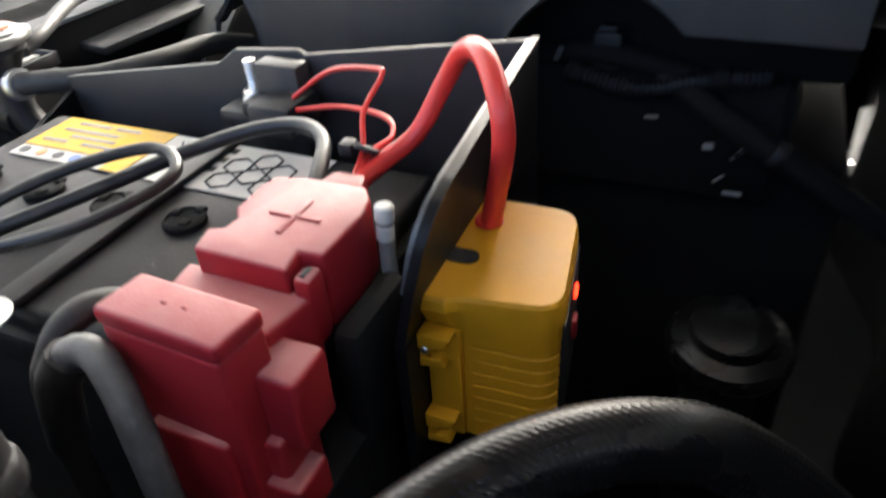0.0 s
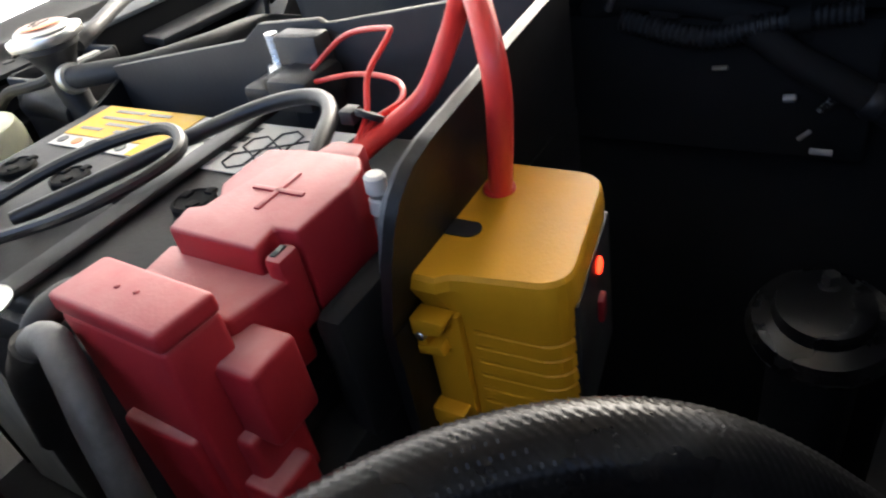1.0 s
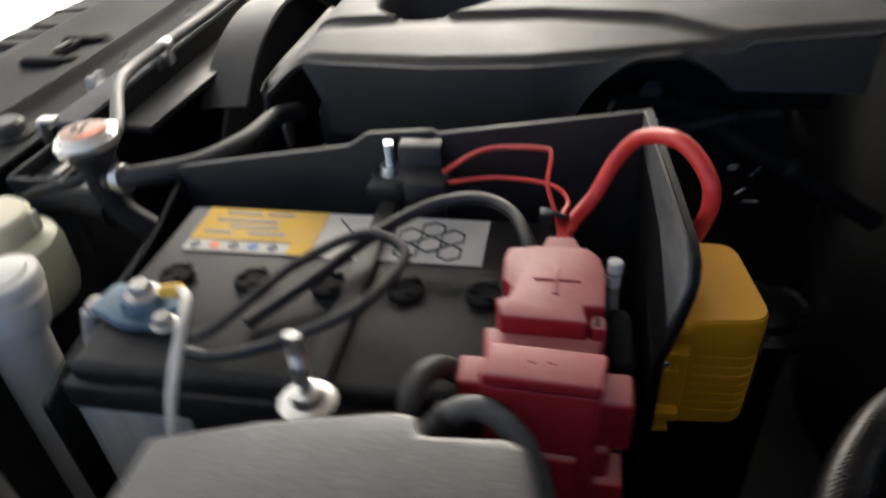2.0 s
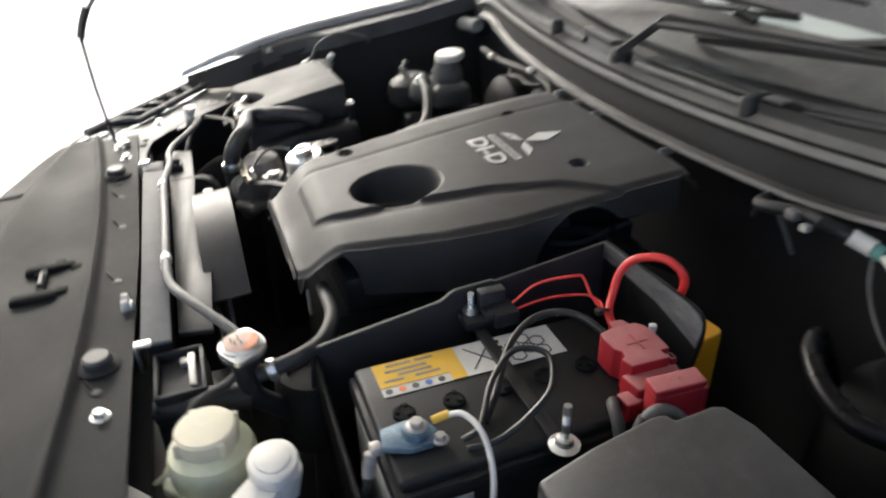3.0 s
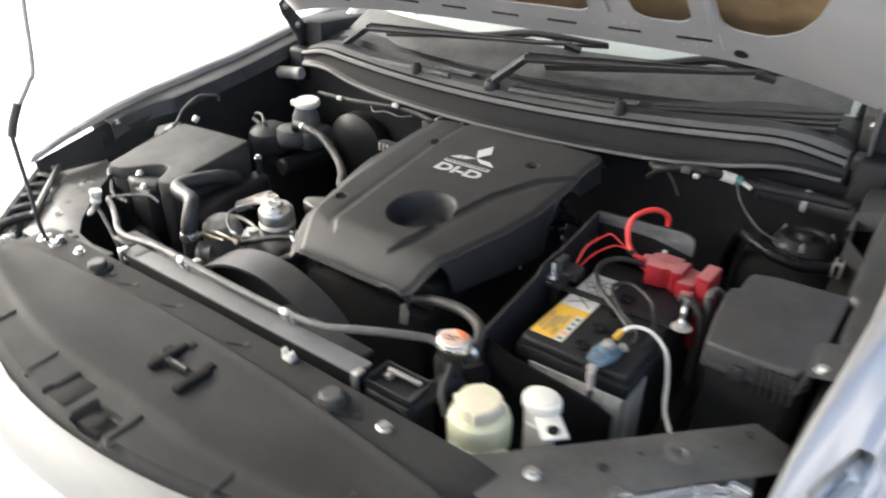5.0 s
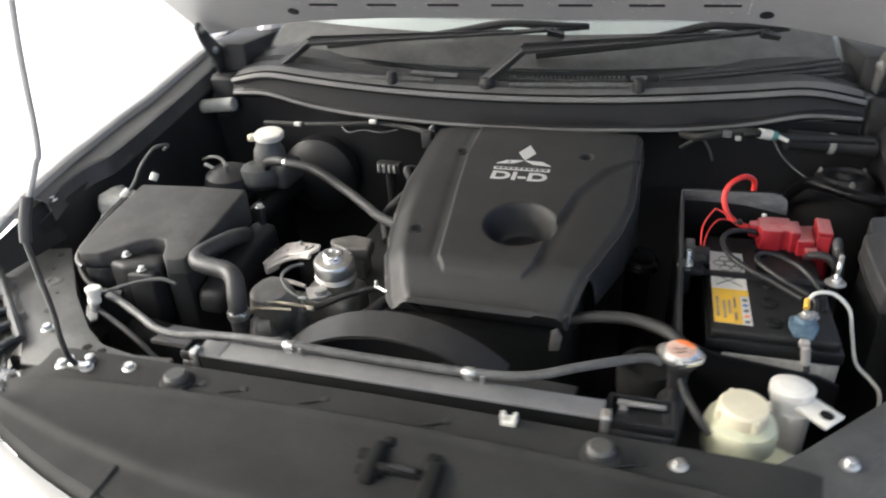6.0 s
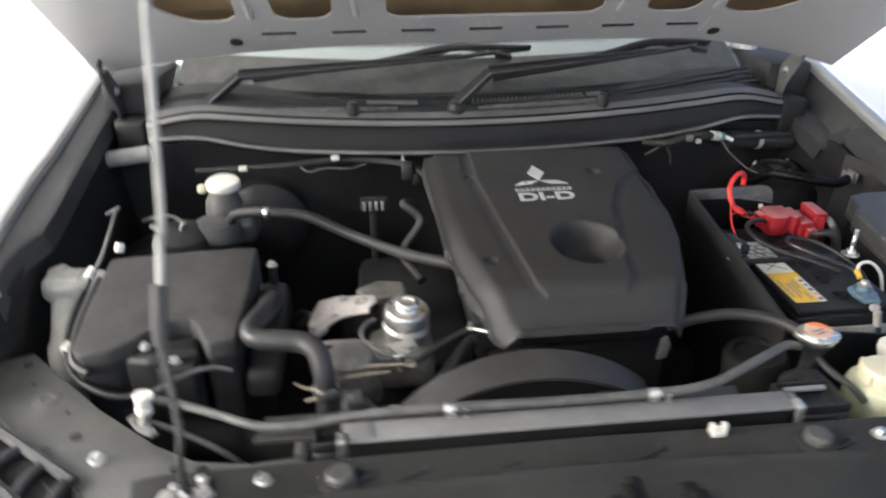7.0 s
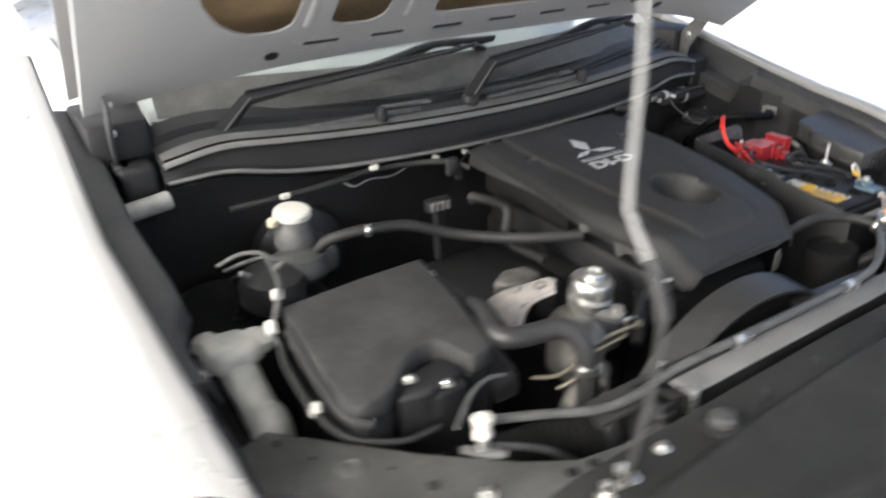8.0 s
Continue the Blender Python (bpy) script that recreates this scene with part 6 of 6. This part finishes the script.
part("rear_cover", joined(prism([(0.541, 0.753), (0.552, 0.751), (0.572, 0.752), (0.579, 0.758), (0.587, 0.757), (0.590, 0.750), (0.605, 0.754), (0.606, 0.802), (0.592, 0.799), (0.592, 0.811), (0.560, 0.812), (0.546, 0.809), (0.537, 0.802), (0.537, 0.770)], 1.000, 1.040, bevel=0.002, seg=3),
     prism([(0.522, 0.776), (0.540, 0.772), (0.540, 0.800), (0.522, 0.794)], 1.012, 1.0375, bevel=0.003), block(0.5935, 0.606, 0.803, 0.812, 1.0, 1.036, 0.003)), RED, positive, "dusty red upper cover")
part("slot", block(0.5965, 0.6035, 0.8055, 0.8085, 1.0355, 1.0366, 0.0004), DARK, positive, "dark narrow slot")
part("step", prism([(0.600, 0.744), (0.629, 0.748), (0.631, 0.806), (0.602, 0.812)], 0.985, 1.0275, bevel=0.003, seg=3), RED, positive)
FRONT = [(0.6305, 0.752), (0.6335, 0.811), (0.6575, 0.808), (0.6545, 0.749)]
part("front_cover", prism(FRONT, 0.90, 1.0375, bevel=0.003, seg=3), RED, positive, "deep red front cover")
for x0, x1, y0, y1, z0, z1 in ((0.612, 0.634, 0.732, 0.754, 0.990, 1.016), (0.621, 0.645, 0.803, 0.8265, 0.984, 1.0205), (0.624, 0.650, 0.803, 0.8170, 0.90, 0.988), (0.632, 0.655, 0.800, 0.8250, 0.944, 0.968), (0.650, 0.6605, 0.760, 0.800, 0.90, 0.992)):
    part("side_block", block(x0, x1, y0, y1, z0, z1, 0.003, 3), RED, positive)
part("front_lid", prism([(0.6435 + (x - 0.6435) * 1.03, 0.78 + (y - 0.78) * 1.02) for x, y in FRONT], 1.0365, 1.0455, bevel=0.0025, seg=3), RED, positive, "lid of the cover, paled by dust and painted sheen")
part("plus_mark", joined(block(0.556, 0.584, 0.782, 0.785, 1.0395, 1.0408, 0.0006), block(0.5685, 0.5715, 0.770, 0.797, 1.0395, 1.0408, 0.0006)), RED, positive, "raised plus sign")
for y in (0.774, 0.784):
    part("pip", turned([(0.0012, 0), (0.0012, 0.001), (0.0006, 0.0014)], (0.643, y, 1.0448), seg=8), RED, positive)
part("fuse_link", joined(block(0.555, 0.605, 0.815, 0.830, 0.94, 1.01, 0.006), block(0.575, 0.66, 0.800, 0.828, 0.87, 0.95, 0.008)), PIT, positive, "black fuse holder under the cover")
main_lead = thing("main_lead", (0.675, 0.76, 0.86), "thick black cable bent beside the red cover", "cable")
LEAD = [(0.668, 0.715, 0.97), (0.666, 0.724, 1.005), (0.662, 0.735, 1.023), (0.662, 0.750, 1.029), (0.668, 0.765, 1.024), (0.676, 0.778, 1.004), (0.682, 0.786, 0.96), (0.684, 0.79, 0.86)]
part("cable_line", tube(LEAD, 0.0066, 14, 10), GREY_HOSE, main_lead)
part("boot", tube(LEAD[:3], 0.0088, 14, 8), RUBBER, main_lead, "black rubber boot")
side_lead = solo("side_lead", tube([(0.618, 0.735, 1.004), (0.622, 0.722, 1.014), (0.637, 0.714, 1.019), (0.653, 0.710, 1.010), (0.664, 0.708, 0.98), (0.668, 0.706, 0.86)], 0.0068, 14, 8), RUBBER, "dark grey cable looped beside the battery", "cable")
taped = thing("taped_cable", (0.54, 0.82, 0.86), "pale cable with white tape behind the red cover", "cable")
part("cable_line", tube([(0.550, 0.8178, 1.038), (0.550, 0.8175, 1.028), (0.552, 0.818, 1.008), (0.556, 0.822, 0.98), (0.566, 0.832, 0.86)], 0.0040, 10, 8), surface("pale_cable_tape", (0.22, 0.21, 0.19), 0.55, 0.0, 0.4, 200, 40, 0.3), taped)
part("tape", joined(rod((0.5500, 0.8180, 1.041), (0.5504, 0.8176, 1.032), 0.0047, 14), rod((0.5504, 0.8176, 1.0305), (0.5509, 0.8172, 1.022), 0.0044, 14)), LABEL_WHITE, taped, "white insulating tape")

red_lead = thing("red_lead", (0.51, 0.82, 1.018), "thick bright red cable arching to the yellow box", "cable")
part("lead_line", tube([(0.535, 0.786, 1.026), (0.515, 0.786, 1.029), (0.499, 0.792, 1.033), (0.484, 0.805, 1.044), (0.476, 0.818, 1.069), (0.484, 0.832, 1.089), (0.508, 0.851, 1.099), (0.527, 0.865, 1.089), (0.532, 0.869, 1.070), (0.526, 0.863, 1.040), (0.5195, 0.857, 1.016)], 0.0051, 14, 10), RED_WIRE, red_lead)
part("cable_tie", joined(turned([(0.0072, 0), (0.0078, 0.0015), (0.0072, 0.003)], (0.502, 0.782, 1.038), (-0.5, 0.2, 0.8), 12), block(0.500, 0.509, 0.770, 0.778, 1.037, 1.044, 0.001)), DARK, red_lead, "black cable tie")
wires = thing("thin_red_wires", (0.46, 0.74, 1.02), "two thin red wires tied to the thick lead", "wire")
part("wire", tube([(0.436, 0.693, 1.030), (0.438, 0.726, 1.052), (0.456, 0.768, 1.064), (0.464, 0.775, 1.063), (0.485, 0.774, 1.052), (0.503, 0.781, 1.038), (0.530, 0.786, 1.030)], 0.0016, 8, 8), RED_WIRE, wires)
part("wire", tube([(0.440, 0.690, 1.022), (0.448, 0.735, 1.034), (0.465, 0.775, 1.040), (0.482, 0.788, 1.038), (0.502, 0.784, 1.036), (0.532, 0.788, 1.029)], 0.0016, 8, 8), RED_WIRE, wires)

# yellow box on the tray's rear wall
box = thing("yellow_device", (0.538, 0.877, 0.935), "yellow plastic electronic box with a lit red lamp", "electronic box")
OUT = [(0.497, 0.848), (0.497, 0.884), (0.4974, 0.8885), (0.4988, 0.8920), (0.5015, 0.8952), (0.5055, 0.8972), (0.510, 0.8985), (0.560, 0.9062), (0.5640, 0.9062), (0.5675, 0.9050), (0.5705, 0.9025), (0.5725, 0.8992), (0.5735, 0.896), (0.5775, 0.868), (0.5785, 0.864), (0.5805, 0.861), (0.582, 0.8595), (0.582, 0.848)]


def ring_shape(rows):
    """Rows of scale and height over the box's outline."""
    cx, cy, n, vs, fs = 0.538, 0.876, len(OUT), [], []
    for k, z in rows:
        edge = 0.5745 if z < 1.0 else 0.60
        vs += [(min(edge, cx + (x - cx) * k), cy + (y - cy) * (k if y > cy else 1.0), z) for x, y in OUT]
    for i in range(len(rows) - 1):
        fs += [(i * n + j, i * n + (j + 1) % n, (i + 1) * n + (j + 1) % n, (i + 1) * n + j) for j in range(n)]
    return vs, fs + [tuple(range(n))[::-1], tuple(range((len(rows) - 1) * n, len(rows) * n))]


rows = [(0.97, 0.932), (0.985, 0.934)]
for k in range(8):
    z = 0.936 + 0.0078 * k
    rows += [(0.975, z), (0.975, z + 0.0012), (0.997, z + 0.0018), (0.992, z + 0.0072)]
rows += [(1.0, 0.9995), (1.0, 1.014), (0.985, 1.0185), (0.955, 1.0205)]
shell = part("shell", ring_shape(rows), YELLOW, box, "ribbed yellow shell", crease=18)
part("flank", block(0.570, 0.5780, 0.8475, 0.8640, 0.934, 1.000, 0.001), YELLOW, shell, "plain recessed flank of the shell")
for z in (0.9955, 0.9440):
    part("hook", joined(prism([(0.8465, z + 0.006), (0.8625, z + 0.006), (0.8590, z - 0.001), (0.8465, z - 0.0035)], 0.5755, 0.5850, "x", 0.0010), block(0.5755, 0.5835, 0.8465, 0.8515, z - 0.014, z - 0.003, 0.001), prism([(0.8465, z - 0.0095), (0.8570, z - 0.0080), (0.8590, z - 0.0125), (0.8465, z - 0.0145)], 0.5755, 0.5840, "x", 0.0008)), YELLOW, shell)
part("pin", rod((0.577, 0.8500, 0.9925), (0.5855, 0.8500, 0.9925), 0.0022, 10), STEEL, box, "steel pin in the upper hook")
part("slot_hole", joined(turned([(0.0052, 0), (0.0052, 0.0006)], (0.5495, 0.858, 1.0204), seg=16), block(0.5443, 0.5547, 0.848, 0.858, 1.0204, 1.0209)), DARK, shell, "dark keyhole slot")
part("gland", turned([(0.0072, 0), (0.0070, 0.002), (0.006, 0.003)], (0.5195, 0.857, 1.0200), seg=16), RED_WIRE, shell, "red cable entry")
part("face", moved(block(-0.031, 0.031, -0.001, 0.002, 0.936, 1.006, 0.001), Matrix.Translation((0.534, 0.9010, 0)) @ pose(0, 0, 0, 0, 0, 8.7)), DARK, box, "black face plate")
part("lamp", turned([(0.0036, 0), (0.0036, 0.0009), (0.0024, 0.0014)], (0.5310, 0.9030, 0.999), (-0.15, 1, 0), 16), LED_RED, box, "lit red lamp")
part("switch", moved(block(-0.004, 0.004, 0.0, 0.0035, 0.970, 0.982, 0.0012), Matrix.Translation((0.530, 0.9015, 0)) @ pose(0, 0, 0, 0, 0, 8.7)), RED, box, "red switch")

# fuse box by the fender
fuse = thing("fuse_box", (0.77, 0.70, 0.60), "black plastic fuse box with a flat lid", "fuse box")
FUSE = [(0.702, 0.592), (0.694, 0.650), (0.691, 0.715), (0.694, 0.728), (0.705, 0.731), (0.7065, 0.748), (0.708, 0.768), (0.714, 0.777), (0.745, 0.785), (0.850, 0.788), (0.856, 0.780), (0.850, 0.62), (0.830, 0.596), (0.77, 0.592)]


def tilted(geo):
    """The box rises towards the rear, as the fender beside it does."""
    return [(x, y, z + (0.2 * (y - 0.59) if z > 0.9 else 0.0)) for x, y, z in geo[0]], geo[1]


part("lid", tilted(prism(FUSE, 0.996, 1.034, bevel=0.005, seg=3)), LID_PLASTIC, fuse, "flat dusty black lid sloping up to the rear")
part("lid_rim", tilted(prism([(0.772 + (x - 0.772) * 1.012, 0.69 + (y - 0.69) * 1.012) for x, y in FUSE], 0.992, 1.003, bevel=0.002)), PLASTIC, fuse, "flanged rim of the lid")
part("case", tilted(prism([(0.775 + (x - 0.775) * 0.93, 0.70 + (y - 0.70) * 0.95) for x, y in FUSE], 0.60, 0.994, bevel=0.003)), PIT, fuse)
for k in range(6):
    part("side_rib", block(0.778 + 0.010 * k, 0.783 + 0.010 * k, 0.5870, 0.596, 0.978, 1.026, 0.001), DARK, fuse)
part("latch", block(0.742, 0.765, 0.5850, 0.596, 0.990, 1.014, 0.002), DARK, fuse)


def braided(points, r, pitch, strands):
    """A tube in a woven sleeve: each crossing of the strands stands proud."""
    line_in = curve_points(points, 30)
    length = sum((b - a).length for a, b in zip(line_in, line_in[1:]))
    n, even, run, goal = int(length / pitch * 4), [], 0.0, 0.0
    for a, b in zip(line_in, line_in[1:]):
        d = (b - a).length
        while goal <= run + d and d > 0:
            even.append(a.lerp(b, (goal - run) / d))
            goal += length / n
        run += d
    seg = strands * 3
    vs, fs = tube(even, r, seg, 0)
    step = length / n
    for i in range(len(even)):
        for j in range(seg):
            a = 2 * math.pi * j / seg * strands
            w = math.pi * i * step / pitch
            lift = 1 + 0.062 * abs(math.cos(a / 2 + w) * math.cos(a / 2 - w))
            p = Vector(vs[i * seg + j]) - even[i]
            vs[i * seg + j] = tuple(even[i] + p * lift)
    return vs, fs


# strut tower, loom and wiring at the rear corner
tower = thing("strut_tower", (0.72, 1.03, 0.42), "dark strut tower with bolts on top", "strut tower")
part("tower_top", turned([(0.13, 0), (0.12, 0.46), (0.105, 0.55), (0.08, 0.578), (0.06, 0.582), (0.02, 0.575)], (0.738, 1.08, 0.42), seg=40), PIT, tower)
part("mount_cap", turned([(0.060, 0), (0.058, 0.010), (0.046, 0.022), (0.040, 0.022), (0.036, 0.016), (0.020, 0.018), (0.014, 0.026), (0.006, 0.027)], (0.738, 1.085, 1.000), seg=32), DARK, tower, "ringed black cap of the strut mount")
for k in range(3):
    a = 0.6 + 2 * math.pi / 3 * k
    part("stud", joined(rod((0.738 + 0.050 * math.cos(a), 1.085 + 0.050 * math.sin(a), 1.0), (0.738 + 0.050 * math.cos(a), 1.085 + 0.050 * math.sin(a), 1.026), 0.0035, 10), hex_bolt((0.738 + 0.050 * math.cos(a), 1.085 + 0.050 * math.sin(a), 1.010), 0.006, 0.008)), ALU, tower, "threaded stud with a nut")
part("collar", turned([(0.034, 0), (0.036, 0.006), (0.030, 0.012), (0.026, 0.012)], (0.700, 1.04, 0.975), (0.2, -0.2, 1), 24), DARK, tower)
left_tower = thing("strut_tower", (-0.72, 1.03, 0.42), "dark strut tower beside the brake reservoir", "strut tower")
part("tower_top", turned([(0.15, 0), (0.14, 0.40), (0.125, 0.46), (0.09, 0.485), (0.05, 0.488), (0.03, 0.478)], (-0.73, 1.04, 0.42), seg=40), PIT, left_tower)
part("nut", hex_bolt((-0.72, 0.955, 0.905), 0.008, 0.010), DARK, left_tower)

ring_loom = thing("ribbed_loom", (0.70, 0.93, 1.0), "ribbed black wiring tube curving over the strut tower", "loom")
LOOM = [(0.600, 1.085, 0.890), (0.612, 1.042, 0.955), (0.626, 1.000, 1.012), (0.645, 0.962, 1.049), (0.673, 0.924, 1.057), (0.716, 0.896, 1.055), (0.760, 0.890, 1.050), (0.790, 0.908, 1.046), (0.812, 0.925, 1.043)]
part("loom_tube", braided(LOOM, 0.0107, 0.0024, 22), BRAID, ring_loom, "glossy braided black sleeve")
part("tube_clip", joined(block(0.808, 0.812, 0.908, 0.945, 1.036, 1.060, 0.001), block(0.820, 0.824, 0.908, 0.945, 1.036, 1.060, 0.001), block(0.808, 0.824, 0.922, 0.930, 1.052, 1.058, 0.001)), ALU, ring_loom, "bright wire clip")

rear_loom = thing("firewall_loom", (0.55, 1.10, 1.06), "black wiring loom with white tape along the firewall", "loom")
part("loom_tube", tube([(0.40, 1.11, 1.085), (0.435, 1.06, 1.098), (0.489, 1.072, 1.108), (0.533, 1.078, 1.108), (0.568, 1.095, 1.098), (0.62, 1.11, 1.088), (0.725, 1.134, 1.082), (0.79, 1.14, 1.08)], 0.0088, 14, 8, lambda u, d: 1 + 0.04 * math.sin(d * 500)), RUBBER, rear_loom)
part("tape", tube([(0.555, 1.088, 1.103), (0.568, 1.095, 1.099), (0.580, 1.099, 1.096)], 0.0112, 14, 4), WHITE, rear_loom, "white tape")
part("teal_tape", tube([(0.582, 1.099, 1.096), (0.592, 1.102, 1.093)], 0.0104, 14, 4), surface("teal_tape", (0.12, 0.30, 0.27), 0.5), rear_loom, "teal tape")
part("crimp", rod((0.596, 1.098, 1.094), (0.616, 1.094, 1.086), 0.0048, 10), WHITE, rear_loom, "white crimp sleeve")
part("pipe_clip", turned([(0.0225, 0), (0.024, 0.002), (0.024, 0.010), (0.0225, 0.012)], (0.705, 1.150, 1.066), (1, 0.05, -0.06), 20), MILKY, rear_loom, "pale pipe clip")
part("plug", block(0.480, 0.498, 1.055, 1.068, 1.100, 1.114, 0.003), DUSTY_GREY, rear_loom)
part("plug", block(0.506, 0.518, 1.056, 1.068, 1.094, 1.104, 0.002), MILKY, rear_loom, "pale plug")
part("plug", ribbed([(0.520, 1.072, 1.106), (0.545, 1.082, 1.104)], 0.0105, 0.004, 0.12, 14), DARK, rear_loom)
part("branch", tube([(0.40, 1.09, 1.06), (0.425, 1.07, 1.085), (0.455, 1.066, 1.100), (0.489, 1.072, 1.106)], 0.0045, 10, 8), RUBBER, rear_loom)
part("big_pipe", tube([(0.62, 1.135, 1.075), (0.70, 1.15, 1.066), (0.80, 1.155, 1.060)], 0.022, 16, 6), PLASTIC, rear_loom, "dark pipe")
part("thin_wire", tube([(0.585, 1.095, 1.09), (0.61, 1.075, 1.055), (0.66, 1.055, 1.02), (0.72, 1.04, 1.012)], 0.0022, 8, 8), GREY_HOSE, rear_loom, "thin wire")
part("hanging_wire", tube([(0.44, 1.085, 1.09), (0.46, 1.09, 1.06), (0.47, 1.10, 1.03)], 0.003, 8, 8), GREY_HOSE, rear_loom)

front_loom = thing("cowl_loom", (-0.25, 1.12, 1.05), "thin black wiring with white clips under the cowl", "loom")
part("loom_tube", tube([(-0.66, 1.12, 1.055), (-0.52, 1.105, 1.062), (-0.42, 1.105, 1.068), (-0.34, 1.110, 1.072), (-0.25, 1.10, 1.070), (-0.17, 1.06, 1.070), (-0.14, 1.02, 1.06)], 0.007, 10, 8), RUBBER, front_loom)
for x, y, z in ((-0.34, 1.102, 1.082), (-0.55, 1.097, 1.066)):
    part("loom_clip", block(x - 0.010, x + 0.010, y - 0.005, y + 0.008, z - 0.008, z + 0.004, 0.003), WHITE, front_loom, "white clip")
for x, y, w in ((-0.184, 1.082, 0.011), (-0.108, 1.070, 0.012), (-0.035, 1.072, 0.010), (0.174, 1.088, 0.006)):
    part("lip_clip", joined(block(x - w, x + w, y - 0.004, y + 0.006, 1.064, 1.071, 0.002), block(x - 0.003, x + 0.003, y, y + 0.03, 1.066, 1.078, 0.001)), MILKY, front_loom, "pale clip under the cowl lip")
part("stray_wire", tube([(-0.42, 1.09, 1.066), (-0.40, 1.08, 1.056), (-0.36, 1.085, 1.062), (-0.31, 1.08, 1.060), (-0.27, 1.09, 1.066)], 0.0025, 8, 8), GREY_HOSE, front_loom)
part("connector", joined(block(-0.19, -0.165, 1.03, 1.05, 1.045, 1.085, 0.004), block(-0.165, -0.15, 1.035, 1.05, 1.03, 1.06, 0.003)), PLASTIC, front_loom)

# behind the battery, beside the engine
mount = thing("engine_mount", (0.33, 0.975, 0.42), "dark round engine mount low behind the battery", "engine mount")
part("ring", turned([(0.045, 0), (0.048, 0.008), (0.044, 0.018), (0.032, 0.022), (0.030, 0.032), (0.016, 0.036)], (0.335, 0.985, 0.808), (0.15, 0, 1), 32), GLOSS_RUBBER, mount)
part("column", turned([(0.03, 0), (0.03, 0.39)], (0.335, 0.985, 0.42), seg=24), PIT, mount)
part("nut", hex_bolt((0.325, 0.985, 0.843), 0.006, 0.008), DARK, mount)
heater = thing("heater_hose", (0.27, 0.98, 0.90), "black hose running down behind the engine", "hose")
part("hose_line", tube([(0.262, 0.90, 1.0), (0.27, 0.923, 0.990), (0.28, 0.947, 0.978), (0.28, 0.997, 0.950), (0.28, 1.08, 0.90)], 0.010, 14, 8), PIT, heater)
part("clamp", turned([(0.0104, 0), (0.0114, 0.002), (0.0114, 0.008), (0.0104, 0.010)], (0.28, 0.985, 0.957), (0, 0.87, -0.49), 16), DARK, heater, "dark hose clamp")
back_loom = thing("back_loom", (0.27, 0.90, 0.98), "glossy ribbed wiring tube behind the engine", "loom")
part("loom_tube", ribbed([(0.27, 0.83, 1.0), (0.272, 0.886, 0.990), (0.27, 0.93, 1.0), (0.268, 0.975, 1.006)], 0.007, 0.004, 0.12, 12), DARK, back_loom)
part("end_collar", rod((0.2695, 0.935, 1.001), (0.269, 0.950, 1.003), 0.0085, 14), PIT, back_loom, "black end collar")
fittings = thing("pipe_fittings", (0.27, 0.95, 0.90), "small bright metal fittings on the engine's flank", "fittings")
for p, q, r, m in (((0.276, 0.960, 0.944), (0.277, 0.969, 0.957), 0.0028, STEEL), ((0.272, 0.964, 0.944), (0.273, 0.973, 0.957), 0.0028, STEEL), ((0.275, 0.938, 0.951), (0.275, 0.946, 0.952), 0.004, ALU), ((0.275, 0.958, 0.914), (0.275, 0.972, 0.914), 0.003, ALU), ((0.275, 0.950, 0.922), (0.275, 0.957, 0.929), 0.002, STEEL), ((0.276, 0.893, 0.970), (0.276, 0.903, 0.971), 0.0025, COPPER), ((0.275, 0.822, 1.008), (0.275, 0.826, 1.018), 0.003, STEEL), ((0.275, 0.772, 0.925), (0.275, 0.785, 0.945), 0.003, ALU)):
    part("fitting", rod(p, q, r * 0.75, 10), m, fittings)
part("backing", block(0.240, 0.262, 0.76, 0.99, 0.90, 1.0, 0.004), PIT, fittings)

end_pipe = thing("cowl_pipe", (-0.79, 1.15, 1.04), "pale metal pipe end under the cowl", "pipe")
part("pipe", turned([(0.017, 0), (0.019, 0.003), (0.019, 0.100), (0.016, 0.104), (0.013, 0.104), (0.012, 0.09)], (-0.866, 1.142, 1.083), (1, 0.08, 0.09), 24), MILKY, end_pipe, "pale dull pipe")
part("foot", block(-0.825, -0.79, 1.150, 1.19, 1.055, 1.078, 0.004), DARK, end_pipe)
